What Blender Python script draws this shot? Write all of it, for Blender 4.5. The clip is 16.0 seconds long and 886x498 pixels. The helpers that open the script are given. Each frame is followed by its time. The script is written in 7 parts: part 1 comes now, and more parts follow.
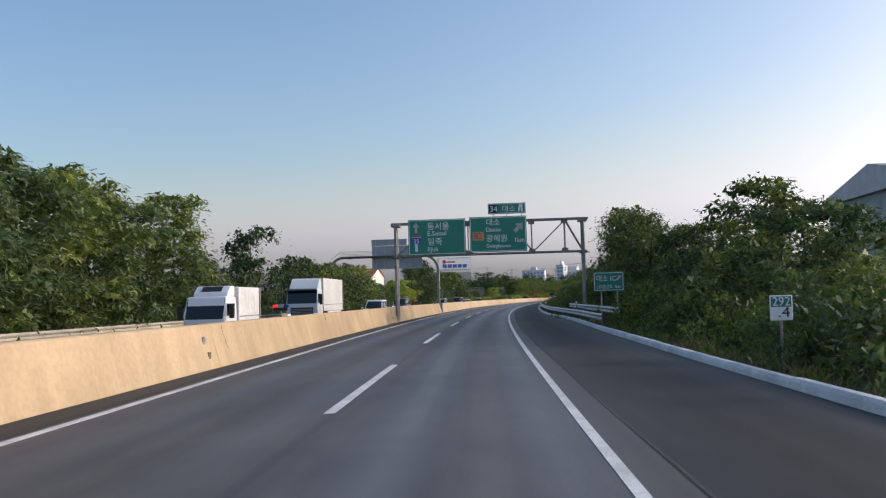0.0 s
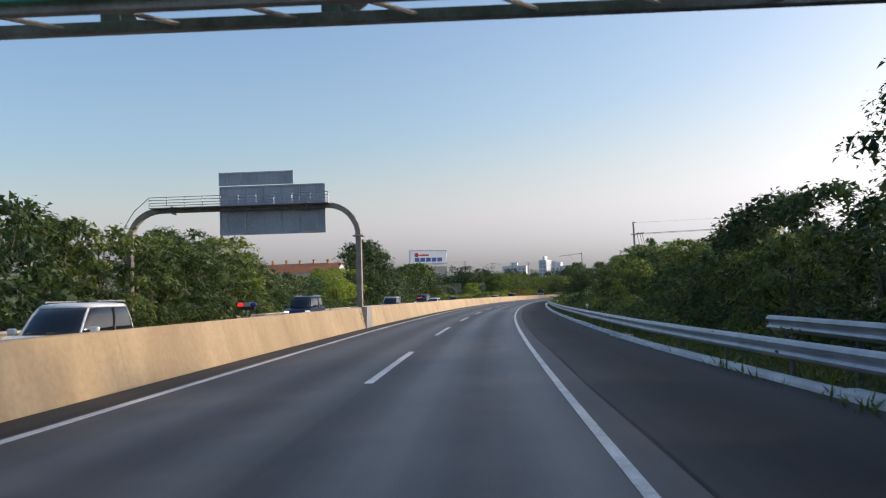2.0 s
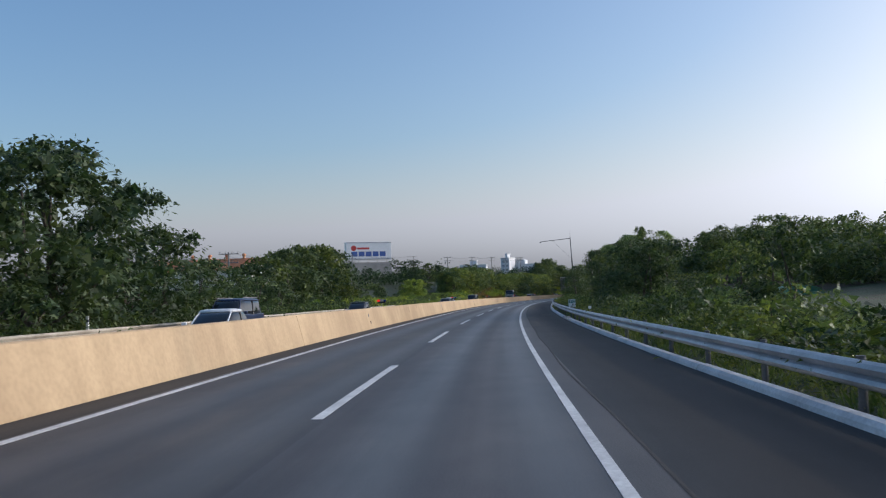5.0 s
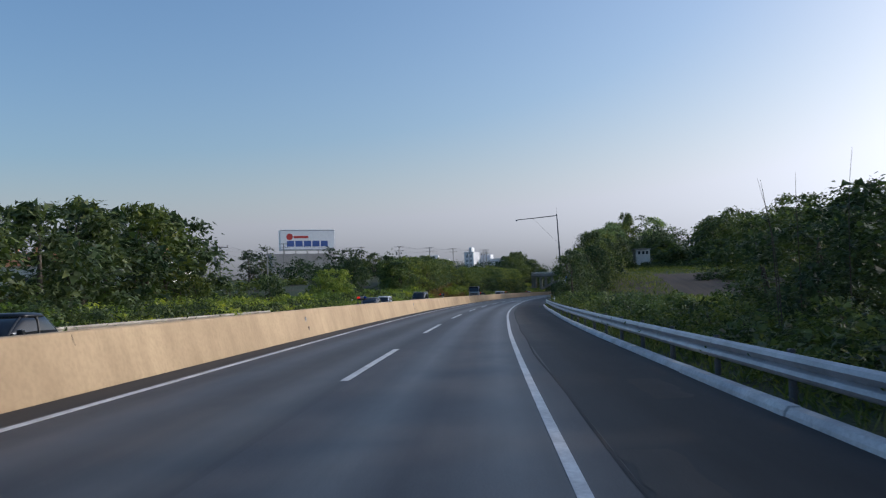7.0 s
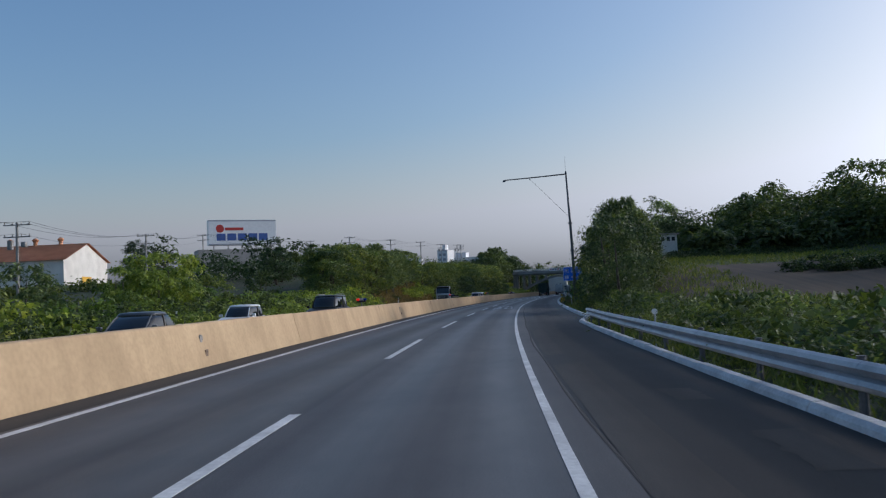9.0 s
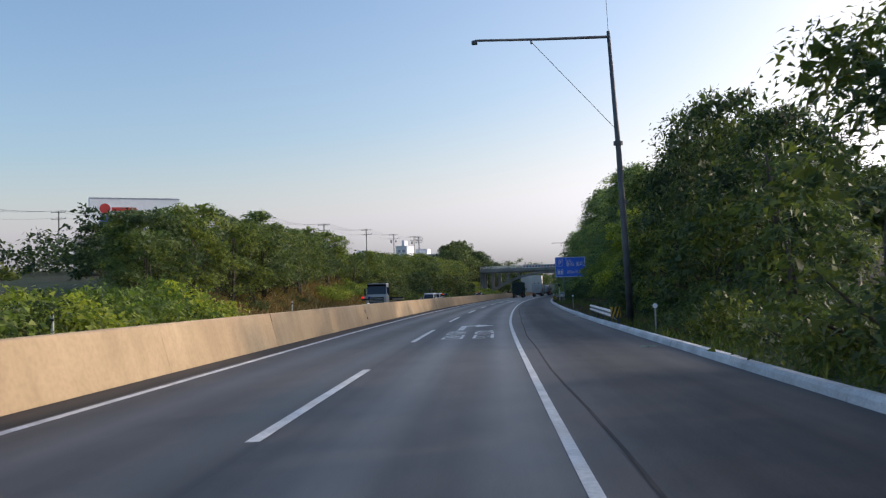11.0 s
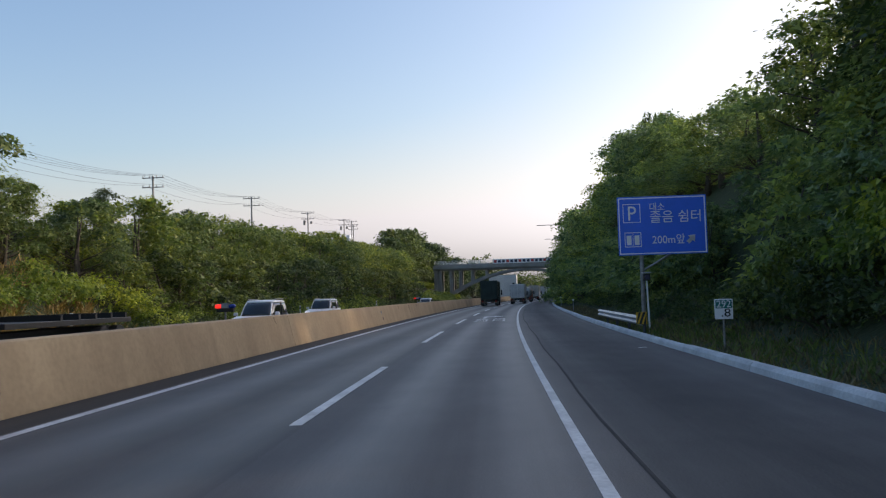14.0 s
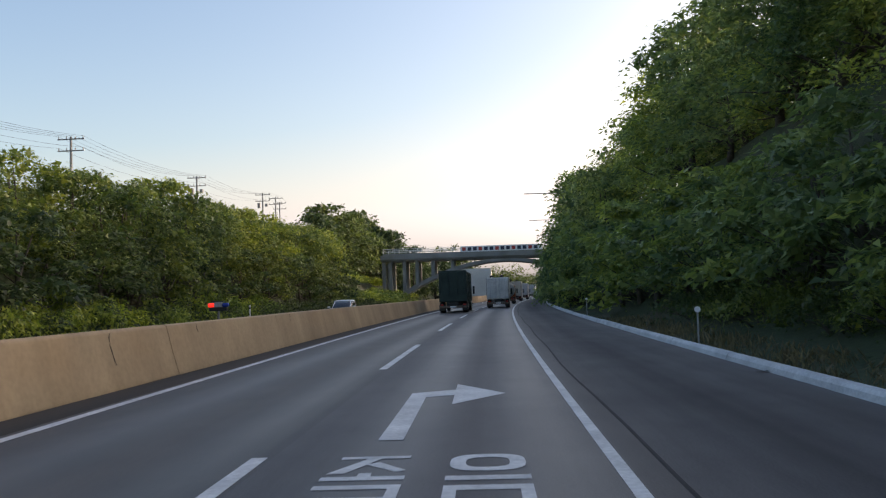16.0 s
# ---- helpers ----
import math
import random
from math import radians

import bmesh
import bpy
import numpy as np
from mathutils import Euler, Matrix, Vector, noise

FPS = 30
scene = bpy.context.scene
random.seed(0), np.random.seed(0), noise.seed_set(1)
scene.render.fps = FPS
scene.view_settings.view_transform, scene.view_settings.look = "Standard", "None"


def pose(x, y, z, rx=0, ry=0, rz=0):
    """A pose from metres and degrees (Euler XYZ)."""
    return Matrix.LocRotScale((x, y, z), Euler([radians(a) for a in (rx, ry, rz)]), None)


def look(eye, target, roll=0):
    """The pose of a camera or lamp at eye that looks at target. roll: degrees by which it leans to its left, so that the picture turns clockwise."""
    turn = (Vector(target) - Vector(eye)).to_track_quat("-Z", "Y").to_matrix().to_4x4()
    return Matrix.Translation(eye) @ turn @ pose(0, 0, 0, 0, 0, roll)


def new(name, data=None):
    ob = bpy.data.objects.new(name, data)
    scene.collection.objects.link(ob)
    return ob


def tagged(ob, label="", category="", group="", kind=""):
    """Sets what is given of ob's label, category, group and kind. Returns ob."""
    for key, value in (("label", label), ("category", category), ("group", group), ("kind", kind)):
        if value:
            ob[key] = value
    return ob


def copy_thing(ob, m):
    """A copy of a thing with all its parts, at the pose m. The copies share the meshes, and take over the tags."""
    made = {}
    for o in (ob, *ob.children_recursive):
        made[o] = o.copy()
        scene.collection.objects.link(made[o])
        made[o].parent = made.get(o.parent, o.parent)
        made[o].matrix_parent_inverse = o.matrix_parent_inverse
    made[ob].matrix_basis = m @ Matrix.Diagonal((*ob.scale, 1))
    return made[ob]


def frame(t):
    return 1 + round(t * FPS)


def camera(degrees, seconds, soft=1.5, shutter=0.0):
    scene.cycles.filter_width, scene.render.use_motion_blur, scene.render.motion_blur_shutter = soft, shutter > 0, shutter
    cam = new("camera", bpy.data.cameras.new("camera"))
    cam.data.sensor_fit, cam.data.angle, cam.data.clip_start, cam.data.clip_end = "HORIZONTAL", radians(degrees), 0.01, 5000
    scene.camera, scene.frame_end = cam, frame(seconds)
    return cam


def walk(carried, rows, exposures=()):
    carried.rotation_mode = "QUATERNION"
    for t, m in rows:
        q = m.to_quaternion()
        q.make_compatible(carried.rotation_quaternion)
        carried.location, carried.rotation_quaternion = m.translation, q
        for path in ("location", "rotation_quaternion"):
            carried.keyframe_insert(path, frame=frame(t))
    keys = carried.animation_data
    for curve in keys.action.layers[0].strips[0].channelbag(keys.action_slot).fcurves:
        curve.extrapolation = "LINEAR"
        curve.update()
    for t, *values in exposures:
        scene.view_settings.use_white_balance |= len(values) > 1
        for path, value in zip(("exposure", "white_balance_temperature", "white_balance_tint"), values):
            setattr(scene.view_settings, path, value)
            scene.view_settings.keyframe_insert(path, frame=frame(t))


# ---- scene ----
# Road axis: curvature in 1/km every 40 m from -20 m, clockwise positive; places are given as (along, across, height).
BENDS = [0.449, 0.446, 0.577, 0.736, 0.649, 0.626, 0.451, 0.917, 0.542, 0.673, 0.521, 0.6, 0.414, 0.501, 0.576, 0.537, 0.414, 0.25, 0.045]
AXIS_S = np.arange(-700.0, 4600.0, 1.0)
_k = np.interp(AXIS_S, np.arange(-20, 721, 40.0), np.array(BENDS) / 1000)
AXIS_A = np.cumsum(_k)
AXIS_A = AXIS_A - AXIS_A[700]
_dx, _dy = np.sin(AXIS_A), np.cos(AXIS_A)
AXIS_X = np.concatenate([[0], np.cumsum((_dx[1:] + _dx[:-1]) / 2)])
AXIS_Y = np.concatenate([[0], np.cumsum((_dy[1:] + _dy[:-1]) / 2)])
AXIS_X, AXIS_Y = AXIS_X - AXIS_X[700], AXIS_Y - AXIS_Y[700]


def heading(s):
    return float(np.interp(s, AXIS_S, AXIS_A))


def on_road(s, d, z=0.0):
    """Arrays of along, across and height to world places."""
    s, d = np.asarray(s, float), np.asarray(d, float)
    a = np.interp(s, AXIS_S, AXIS_A)
    x, y = np.interp(s, AXIS_S, AXIS_X) + d * np.cos(a), np.interp(s, AXIS_S, AXIS_Y) - d * np.sin(a)
    return np.stack([x, y, np.broadcast_to(np.asarray(z, float), x.shape)], -1)


def place(s, d, z=0.0, turn=0.0, size=1.0):
    """A frame at a place beside the road: x across to the right, y along, z up; turn is counterclockwise in degrees."""
    return Matrix.Translation(Vector(on_road(s, d, z))) @ pose(0, 0, 0, 0, 0, turn - math.degrees(heading(s))) @ Matrix.Scale(size, 4)


# ---- camera ----
EYE = 1.64
cam = camera(53.63, 16.0, soft=1.2, shutter=0.06)
# seconds, along, across, turn to the left of the road, pitch, roll
DRIVE = [(0.0, -2.96, -0.28, 2.16, 3.27, -1.56), (0.5, 11.06, -0.25, 2.15, 3.17, -1.49), (1.0, 25.08, -0.24, 2.08, 3.09, -1.58), (1.5, 39.08, -0.27, 2.09, 3.03, -1.7),
         (2.0, 53.1, -0.29, 2.26, 3.08, -1.59), (2.5, 67.2, -0.25, 2.45, 3.09, -1.48), (3.0, 81.29, -0.2, 2.63, 3.21, -1.53), (3.5, 95.26, -0.13, 2.8, 3.15, -1.72),
         (4.0, 109.28, -0.08, 2.86, 3.27, -2.08), (4.5, 123.52, -0.1, 2.81, 3.15, -1.9), (5.0, 137.82, -0.09, 2.75, 3.14, -1.85), (5.5, 152.17, 0.11, 2.79, 3.2, -1.86),
         (6.0, 166.29, 0.29, 2.8, 3.16, -1.9), (6.5, 179.74, 0.3, 2.63, 3.17, -2.33), (7.0, 192.95, 0.24, 2.4, 2.9, -1.77), (7.5, 206.15, 0.15, 2.42, 2.9, -1.67),
         (8.0, 219.43, 0.1, 2.37, 2.93, -1.79), (8.5, 233.07, 0.18, 2.42, 2.82, -1.4), (9.0, 246.8, 0.3, 2.54, 2.96, -2.38), (9.5, 260.48, 0.44, 2.7, 3.1, -2.1),
         (10.0, 273.98, 0.5, 2.66, 3.12, -1.96), (10.5, 287.07, 0.37, 2.6, 3.05, -1.92), (11.0, 299.88, 0.21, 2.55, 2.9, -1.97), (11.5, 312.36, 0.27, 2.61, 2.92, -2.11),
         (12.0, 324.83, 0.32, 2.69, 2.95, -2.18), (12.5, 337.63, 0.16, 2.67, 2.98, -1.96), (13.0, 350.76, 0.0, 2.64, 2.87, -1.8), (13.5, 364.6, 0.02, 2.72, 2.99, -1.77),
         (14.0, 378.47, 0.07, 2.83, 3.09, -1.73), (14.5, 391.64, 0.01, 2.72, 2.95, -1.78), (15.0, 404.56, -0.08, 2.69, 2.93, -1.67), (15.5, 417.44, -0.12, 2.74, 2.91, -1.7),
         (16.0, 430.27, -0.16, 2.48, 2.97, -1.82)]
PATH = []
for t, s, d, turn, pitch, roll in DRIVE:
    eye = Vector(on_road(s, d, EYE))
    yaw, up = radians(turn) - heading(s), radians(pitch)
    ahead = Vector((-math.sin(yaw) * math.cos(up), math.cos(yaw) * math.cos(up), math.sin(up)))
    PATH.append((t, look(eye, eye + ahead, roll)))
walk(cam, PATH, [(0.0, 0.68, 7250, 16), (1.2, 0.66, 7150, 15), (2.5, 0.76, 7400, 16), (3.2, 0.54, 6950, 14), (4.0, 0.5, 6700, 13), (6.5, 0.28, 6450, 13), (8.0, 0.32, 6500, 13), (9.2, 0.08, 6350, 13), (11.3, 0.86, 7450, 17), (12.5, 1.0, 7900, 18), (13.5, 0.82, 7450, 18), (14.5, 1.02, 8000, 19), (16.0, 1.12, 8600, 20)])

# ---- sky and sun ----
SUN_UP, SUN_AZ = 20.0, 79.0
world = bpy.data.worlds.new("world")
scene.world = world
world.use_nodes = True
sky = world.node_tree.nodes.new("ShaderNodeTexSky")
sky.sky_type, sky.sun_disc, sky.sun_elevation, sky.sun_rotation = "NISHITA", False, radians(SUN_UP), radians(SUN_AZ)
sky.air_density, sky.dust_density, sky.ozone_density = 1.0, 3.2, 2.0
# morning haze takes the yellow out of the low sky
_wn, _wl = world.node_tree.nodes, world.node_tree.links
vivid = _wn.new("ShaderNodeHueSaturation")
vivid.inputs["Saturation"].default_value = 1.22
_wl.new(sky.outputs[0], vivid.inputs["Color"])
sep, div, amount, grey = _wn.new("ShaderNodeSeparateColor"), _wn.new("ShaderNodeMath"), _wn.new("ShaderNodeMapRange"), _wn.new("ShaderNodeRGBToBW")
tone, veil = _wn.new("ShaderNodeMix"), _wn.new("ShaderNodeMix")
div.operation, tone.data_type, tone.blend_type, veil.data_type = "DIVIDE", "RGBA", "MULTIPLY", "RGBA"
_wl.new(sky.outputs[0], sep.inputs[0])
_wl.new(sep.outputs[0], div.inputs[0])
_wl.new(sep.outputs[2], div.inputs[1])
_wl.new(div.outputs[0], amount.inputs[0])
for k, v in ((1, 0.58), (2, 0.9), (3, 0.0), (4, 0.95)):
    amount.inputs[k].default_value = v
_wl.new(sky.outputs[0], grey.inputs[0])
tone.inputs[0].default_value, tone.inputs[7].default_value = 1.0, (0.985, 1.06, 1.2, 1)
_wl.new(grey.outputs[0], tone.inputs[6])
_wl.new(amount.outputs[0], veil.inputs[0])
_wl.new(vivid.outputs[0], veil.inputs[6])
_wl.new(tone.outputs[2], veil.inputs[7])
_wl.new(veil.outputs[2], _wn["Background"].inputs[0])
world.node_tree.nodes["Background"].inputs[1].default_value = 0.15
sun = new("sun", bpy.data.lights.new("sun", "SUN"))
sun.data.energy, sun.data.angle, sun.data.color = 1.12, radians(2.0), (1.0, 0.85, 0.66)
_a, _e = radians(SUN_AZ), radians(SUN_UP)
sun.matrix_world = look((100 * math.sin(_a) * math.cos(_e), 100 * math.cos(_a) * math.cos(_e), 100 * math.sin(_e)), (0, 0, 0))


# ---- materials ----
def shader(name, rough=0.8, metal=0.0):
    m = bpy.data.materials.new(name)
    m.use_nodes = True
    b = m.node_tree.nodes["Principled BSDF"]
    b.inputs["Roughness"].default_value, b.inputs["Metallic"].default_value = rough, metal
    return m, m.node_tree.nodes, m.node_tree.links, b


def ramp(nodes, links, source, stops):
    r = nodes.new("ShaderNodeValToRGB")
    while len(r.color_ramp.elements) < len(stops):
        r.color_ramp.elements.new(0.5)
    for e, (at, c) in zip(r.color_ramp.elements, stops):
        e.position, e.color = at, (*c, 1)
    links.new(source, r.inputs[0])
    return r.outputs[0]


def noise_of(nodes, links, scale, detail=4, vector=None, stretch=None):
    n = nodes.new("ShaderNodeTexNoise")
    n.inputs["Scale"].default_value, n.inputs["Detail"].default_value = scale, detail
    if vector is not None:
        if stretch:
            mp = nodes.new("ShaderNodeMapping")
            mp.inputs["Scale"].default_value = stretch
            links.new(vector, mp.inputs[0])
            vector = mp.outputs[0]
        links.new(vector, n.inputs[0])
    return n.outputs["Fac"]


def mixed(nodes, links, a, b, fac, how="MIX"):
    m = nodes.new("ShaderNodeMix")
    m.data_type, m.blend_type = "RGBA", how
    for sock, v in ((m.inputs[6], a), (m.inputs[7], b)):
        if isinstance(v, tuple):
            sock.default_value = (*v, 1)
        else:
            links.new(v, sock)
    if isinstance(fac, float):
        m.inputs[0].default_value = fac
    else:
        links.new(fac, m.inputs[0])
    return m.outputs[2]


def bump(nodes, links, b, height, strength=0.3, distance=0.02):
    n = nodes.new("ShaderNodeBump")
    n.inputs["Strength"].default_value, n.inputs["Distance"].default_value = strength, distance
    links.new(height, n.inputs["Height"])
    links.new(n.outputs[0], b.inputs["Normal"])


def surface(name, dark, light, scale=3.0, fine=60.0, rough=0.8, metal=0.0, depth=0.2, uv=False, stretch=None, island=0.0, grit=0.55):
    """A surface that varies from dark to light at two scales, with fine relief."""
    m, nodes, links, b = shader(name, rough, metal)
    tc = nodes.new("ShaderNodeTexCoord")
    vec = tc.outputs["UV"] if uv else tc.outputs["Object"]
    big = noise_of(nodes, links, scale, 5, vec, stretch)
    small = noise_of(nodes, links, fine, 3, vec)
    col = ramp(nodes, links, big, [(0.3, dark), (0.7, light)])
    col = mixed(nodes, links, col, ramp(nodes, links, small, [(0.35, (0.62, 0.62, 0.62)), (0.65, (1.0, 1.0, 1.0))]), grit, "MULTIPLY")
    if island:
        g = nodes.new("ShaderNodeNewGeometry")
        col = mixed(nodes, links, col, ramp(nodes, links, g.outputs["Random Per Island"], [(0, (1 - island,) * 3), (1, (1, 1, 1))]), 1.0, "MULTIPLY")
    links.new(col, b.inputs["Base Color"])
    if depth:
        bump(nodes, links, b, small, depth, 0.01)
    return m


def asphalt_of(name, dark, light, joint, gloss=0.5, lanes=(), rough=0.66, along=()):
    """Asphalt on a map of metres along and across: worn wheel tracks, sheen painted on lane tracks, long streaks,
    coarse grain, faint cross joints.
    """
    m, nodes, links, b = shader(name, 0.62)
    uv = nodes.new("ShaderNodeTexCoord").outputs["UV"]
    streak = noise_of(nodes, links, 1.0, 4, uv, (0.02, 1.6, 1))
    patch = noise_of(nodes, links, 0.16, 5, uv)
    grain = noise_of(nodes, links, 45.0, 4, uv)
    speck = nodes.new("ShaderNodeTexVoronoi")
    speck.inputs["Scale"].default_value = 70.0
    links.new(uv, speck.inputs["Vector"])
    col = ramp(nodes, links, streak, [(0.32, dark), (0.68, light)])
    col = mixed(nodes, links, col, ramp(nodes, links, patch, [(0.35, (0.72, 0.72, 0.74)), (0.65, (1.1, 1.07, 1.03))]), 0.8, "MULTIPLY")
    col = mixed(nodes, links, col, ramp(nodes, links, noise_of(nodes, links, 1.4, 6, uv, (0.5, 1, 1)), [(0.34, (0.82, 0.82, 0.83)), (0.5, (1, 1, 1)), (0.66, (1.16, 1.15, 1.13))]), 0.75, "MULTIPLY")
    col = mixed(nodes, links, col, ramp(nodes, links, grain, [(0.3, (0.55, 0.55, 0.55)), (0.7, (1.25, 1.25, 1.25))]), 0.7, "MULTIPLY")
    col = mixed(nodes, links, col, ramp(nodes, links, speck.outputs["Distance"], [(0.0, (1.7, 1.62, 1.55)), (0.25, (0.96, 0.96, 0.96))]), 0.75, "MULTIPLY")
    # wheel tracks, a wave across the lanes
    w = nodes.new("ShaderNodeTexWave")
    w.wave_profile, w.bands_direction = "SIN", "Y"
    w.inputs["Scale"].default_value, w.inputs["Distortion"].default_value, w.inputs["Phase Offset"].default_value = joint, 0.4, 1.2
    links.new(uv, w.inputs["Vector"])
    if lanes:
        # each lane was laid on its own: an oily middle, polished tracks with their sheen painted in, a dark strip at
        # the seam
        xyz, across, sway = nodes.new("ShaderNodeSeparateXYZ"), nodes.new("ShaderNodeMapRange"), nodes.new("ShaderNodeMath")
        links.new(uv, xyz.inputs[0])
        sway.operation = "MULTIPLY_ADD"
        links.new(noise_of(nodes, links, 1.0, 2, uv, (0.05, 0.3, 1)), sway.inputs[0])
        sway.inputs[1].default_value = 0.3
        links.new(xyz.outputs[1], sway.inputs[2])
        links.new(sway.outputs[0], across.inputs["Value"])
        across.inputs["From Min"].default_value, across.inputs["From Max"].default_value = -7.25, 1.75
        col = mixed(nodes, links, col, ramp(nodes, links, across.outputs[0], [((d + 7.4) / 9, c) for d, c in lanes]), 1.0, "MULTIPLY")
    else:
        col = mixed(nodes, links, col, ramp(nodes, links, w.outputs["Fac"], [(0.2, (0.86, 0.86, 0.87)), (0.8, (1.06, 1.06, 1.06))]), 0.8, "MULTIPLY")
    if along:
        # early lengths darker, their shade put into the tone, running into the next over some metres
        xyz, far = nodes.new("ShaderNodeSeparateXYZ"), nodes.new("ShaderNodeMapRange")
        links.new(uv, xyz.inputs[0])
        links.new(xyz.outputs[0], far.inputs["Value"])
        far.inputs["From Min"].default_value, far.inputs["From Max"].default_value = 0.0, 500.0
        col = mixed(nodes, links, col, ramp(nodes, links, far.outputs[0], [(s / 500, (f, f, f)) for s, f in along]), 1.0, "MULTIPLY")
    links.new(col, b.inputs["Base Color"])
    r = nodes.new("ShaderNodeMapRange")
    r.inputs["To Min"].default_value, r.inputs["To Max"].default_value = rough, rough - 0.16
    links.new(w.outputs["Fac"], r.inputs["Value"])
    links.new(r.outputs[0], b.inputs["Roughness"])
    b.inputs["Specular IOR Level"].default_value = gloss
    bump(nodes, links, b, grain, 0.35, 0.006)
    return m


def leaf_of(name, dark, mid, light, glow=0.35, through_leaf=1.0):
    """Leaves: a colour of their own for each leaf, patches over the crown, light let through."""
    m, nodes, links, b = shader(name, 0.5)
    dark, mid, light = [tuple(1.4 * (0.8 * c + 0.2 * (q[0] + q[1] + q[2]) / 3) for c in q) for q in (dark, mid, light)]
    g = nodes.new("ShaderNodeNewGeometry")
    o = nodes.new("ShaderNodeObjectInfo")
    col = ramp(nodes, links, g.outputs["Random Per Island"], [(0.0, dark), (0.55, mid), (1.0, light)])
    col = mixed(nodes, links, col, ramp(nodes, links, o.outputs["Random"], [(0.0, (0.5, 0.62, 0.64)), (0.5, (1.0, 1.0, 1.0)), (1.0, (1.6, 1.4, 0.85))]), 0.9, "MULTIPLY")
    patch = noise_of(nodes, links, 0.7, 3, nodes.new("ShaderNodeTexCoord").outputs["Object"])
    col = mixed(nodes, links, col, ramp(nodes, links, patch, [(0.35, (0.66, 0.78, 0.76)), (0.65, (1.3, 1.18, 0.88))]), 0.8, "MULTIPLY")
    links.new(col, b.inputs["Base Color"])
    b.inputs["Specular IOR Level"].default_value = 0.28
    t = nodes.new("ShaderNodeBsdfTranslucent")
    links.new(mixed(nodes, links, col, (1.05 * through_leaf, 1.15 * through_leaf, 0.6 * through_leaf), 1.0, "MULTIPLY"), t.inputs[0])
    mx = nodes.new("ShaderNodeMixShader")
    mx.inputs[0].default_value = glow
    links.new(b.outputs[0], mx.inputs[1])
    links.new(t.outputs[0], mx.inputs[2])
    links.new(mx.outputs[0], nodes["Material Output"].inputs[0])
    return m


def plain(name, col, rough=0.5, metal=0.0, vary=0.12, fine=9.0):
    """Paint or plastic with slight dirt."""
    lo = tuple(c * (1 - 2 * vary) for c in col)
    return surface(name, lo, col, 1.3, fine, rough, metal, 0.02, grit=0.12)


def glass_of(name, col=(0.01, 0.012, 0.014)):
    m, nodes, links, b = shader(name, 0.06)
    b.inputs["Base Color"].default_value = (*col, 1)
    b.inputs["Specular IOR Level"].default_value = 0.7
    return m


def lamp_of(name, col, power):
    m, nodes, links, b = shader(name, 0.25)
    b.inputs["Base Color"].default_value = (*col, 1)
    b.inputs["Emission Color"].default_value = (*col, 1)
    b.inputs["Emission Strength"].default_value = power
    return m


# paler bluish stops carry the reflected sky sheen of the wheel tracks
LANES = [(-6.6, (0.9, 0.88, 0.86)), (-5.4, (1.08, 1.05, 1.0)), (-4.3, (0.96, 0.92, 0.88)), (-3.3, (1.12, 1.08, 1.02)), (-2.62, (0.96, 0.93, 0.9)), (-2.5, (0.62, 0.62, 0.66)),
         (-2.1, (0.68, 0.69, 0.74)), (-1.5, (0.98, 1.02, 1.06)), (-1.1, (0.94, 0.98, 1.02)), (-0.6, (0.7, 0.71, 0.76)), (0.2, (0.98, 1.01, 1.05)), (0.55, (0.92, 0.94, 0.97)), (1.1, (0.72, 0.71, 0.72))]
ASPHALT = asphalt_of("asphalt", (0.077, 0.073, 0.071), (0.13, 0.124, 0.118), 0.1725, 0.5, LANES)
ASPHALT_OLD = asphalt_of("asphalt_worn", (0.064, 0.059, 0.056), (0.1, 0.092, 0.085), 0.1725, 0.5, LANES)
ASPHALT_SHOULDER = asphalt_of("asphalt_shoulder", (0.066, 0.067, 0.07), (0.115, 0.115, 0.118), 0.09, 0.25, (), 0.8, [(10, 0.36), (75, 0.31), (284, 0.3), (312, 0.95)])
PATCH = asphalt_of("brown_patch", (0.033, 0.0295, 0.0265), (0.062, 0.053, 0.045), 0.09, 0.25, (), 0.8)
SEAM = surface("sealed_seam", (0.022, 0.022, 0.022), (0.04, 0.039, 0.038), 2, 40, 0.95)
PAINT = surface("road_paint", (0.5, 0.5, 0.49), (0.78, 0.78, 0.76), 1.2, 14, 0.6, depth=0.15)
def stained_concrete(name, dark, light, drip):
    """Cast concrete with soft clouds, drips from its top and fine pores."""
    m, nodes, links, b = shader(name, 0.85)
    vec = nodes.new("ShaderNodeTexCoord").outputs["Object"]
    col = ramp(nodes, links, noise_of(nodes, links, 0.35, 5, vec), [(0.3, dark), (0.7, light)])
    col = mixed(nodes, links, col, ramp(nodes, links, noise_of(nodes, links, 1.0, 4, vec, (1.5, 1.5, 0.22)), [(0.34, (drip, drip * 0.97, drip * 0.92)), (0.6, (1, 1, 1))]), 0.35, "MULTIPLY")
    col = mixed(nodes, links, col, ramp(nodes, links, noise_of(nodes, links, 9.0, 4, vec), [(0.3, (0.84, 0.83, 0.82)), (0.6, (1.03, 1.03, 1.03))]), 0.7, "MULTIPLY")
    links.new(col, b.inputs["Base Color"])
    bump(nodes, links, b, noise_of(nodes, links, 30.0, 3, vec), 0.12, 0.01)
    return m


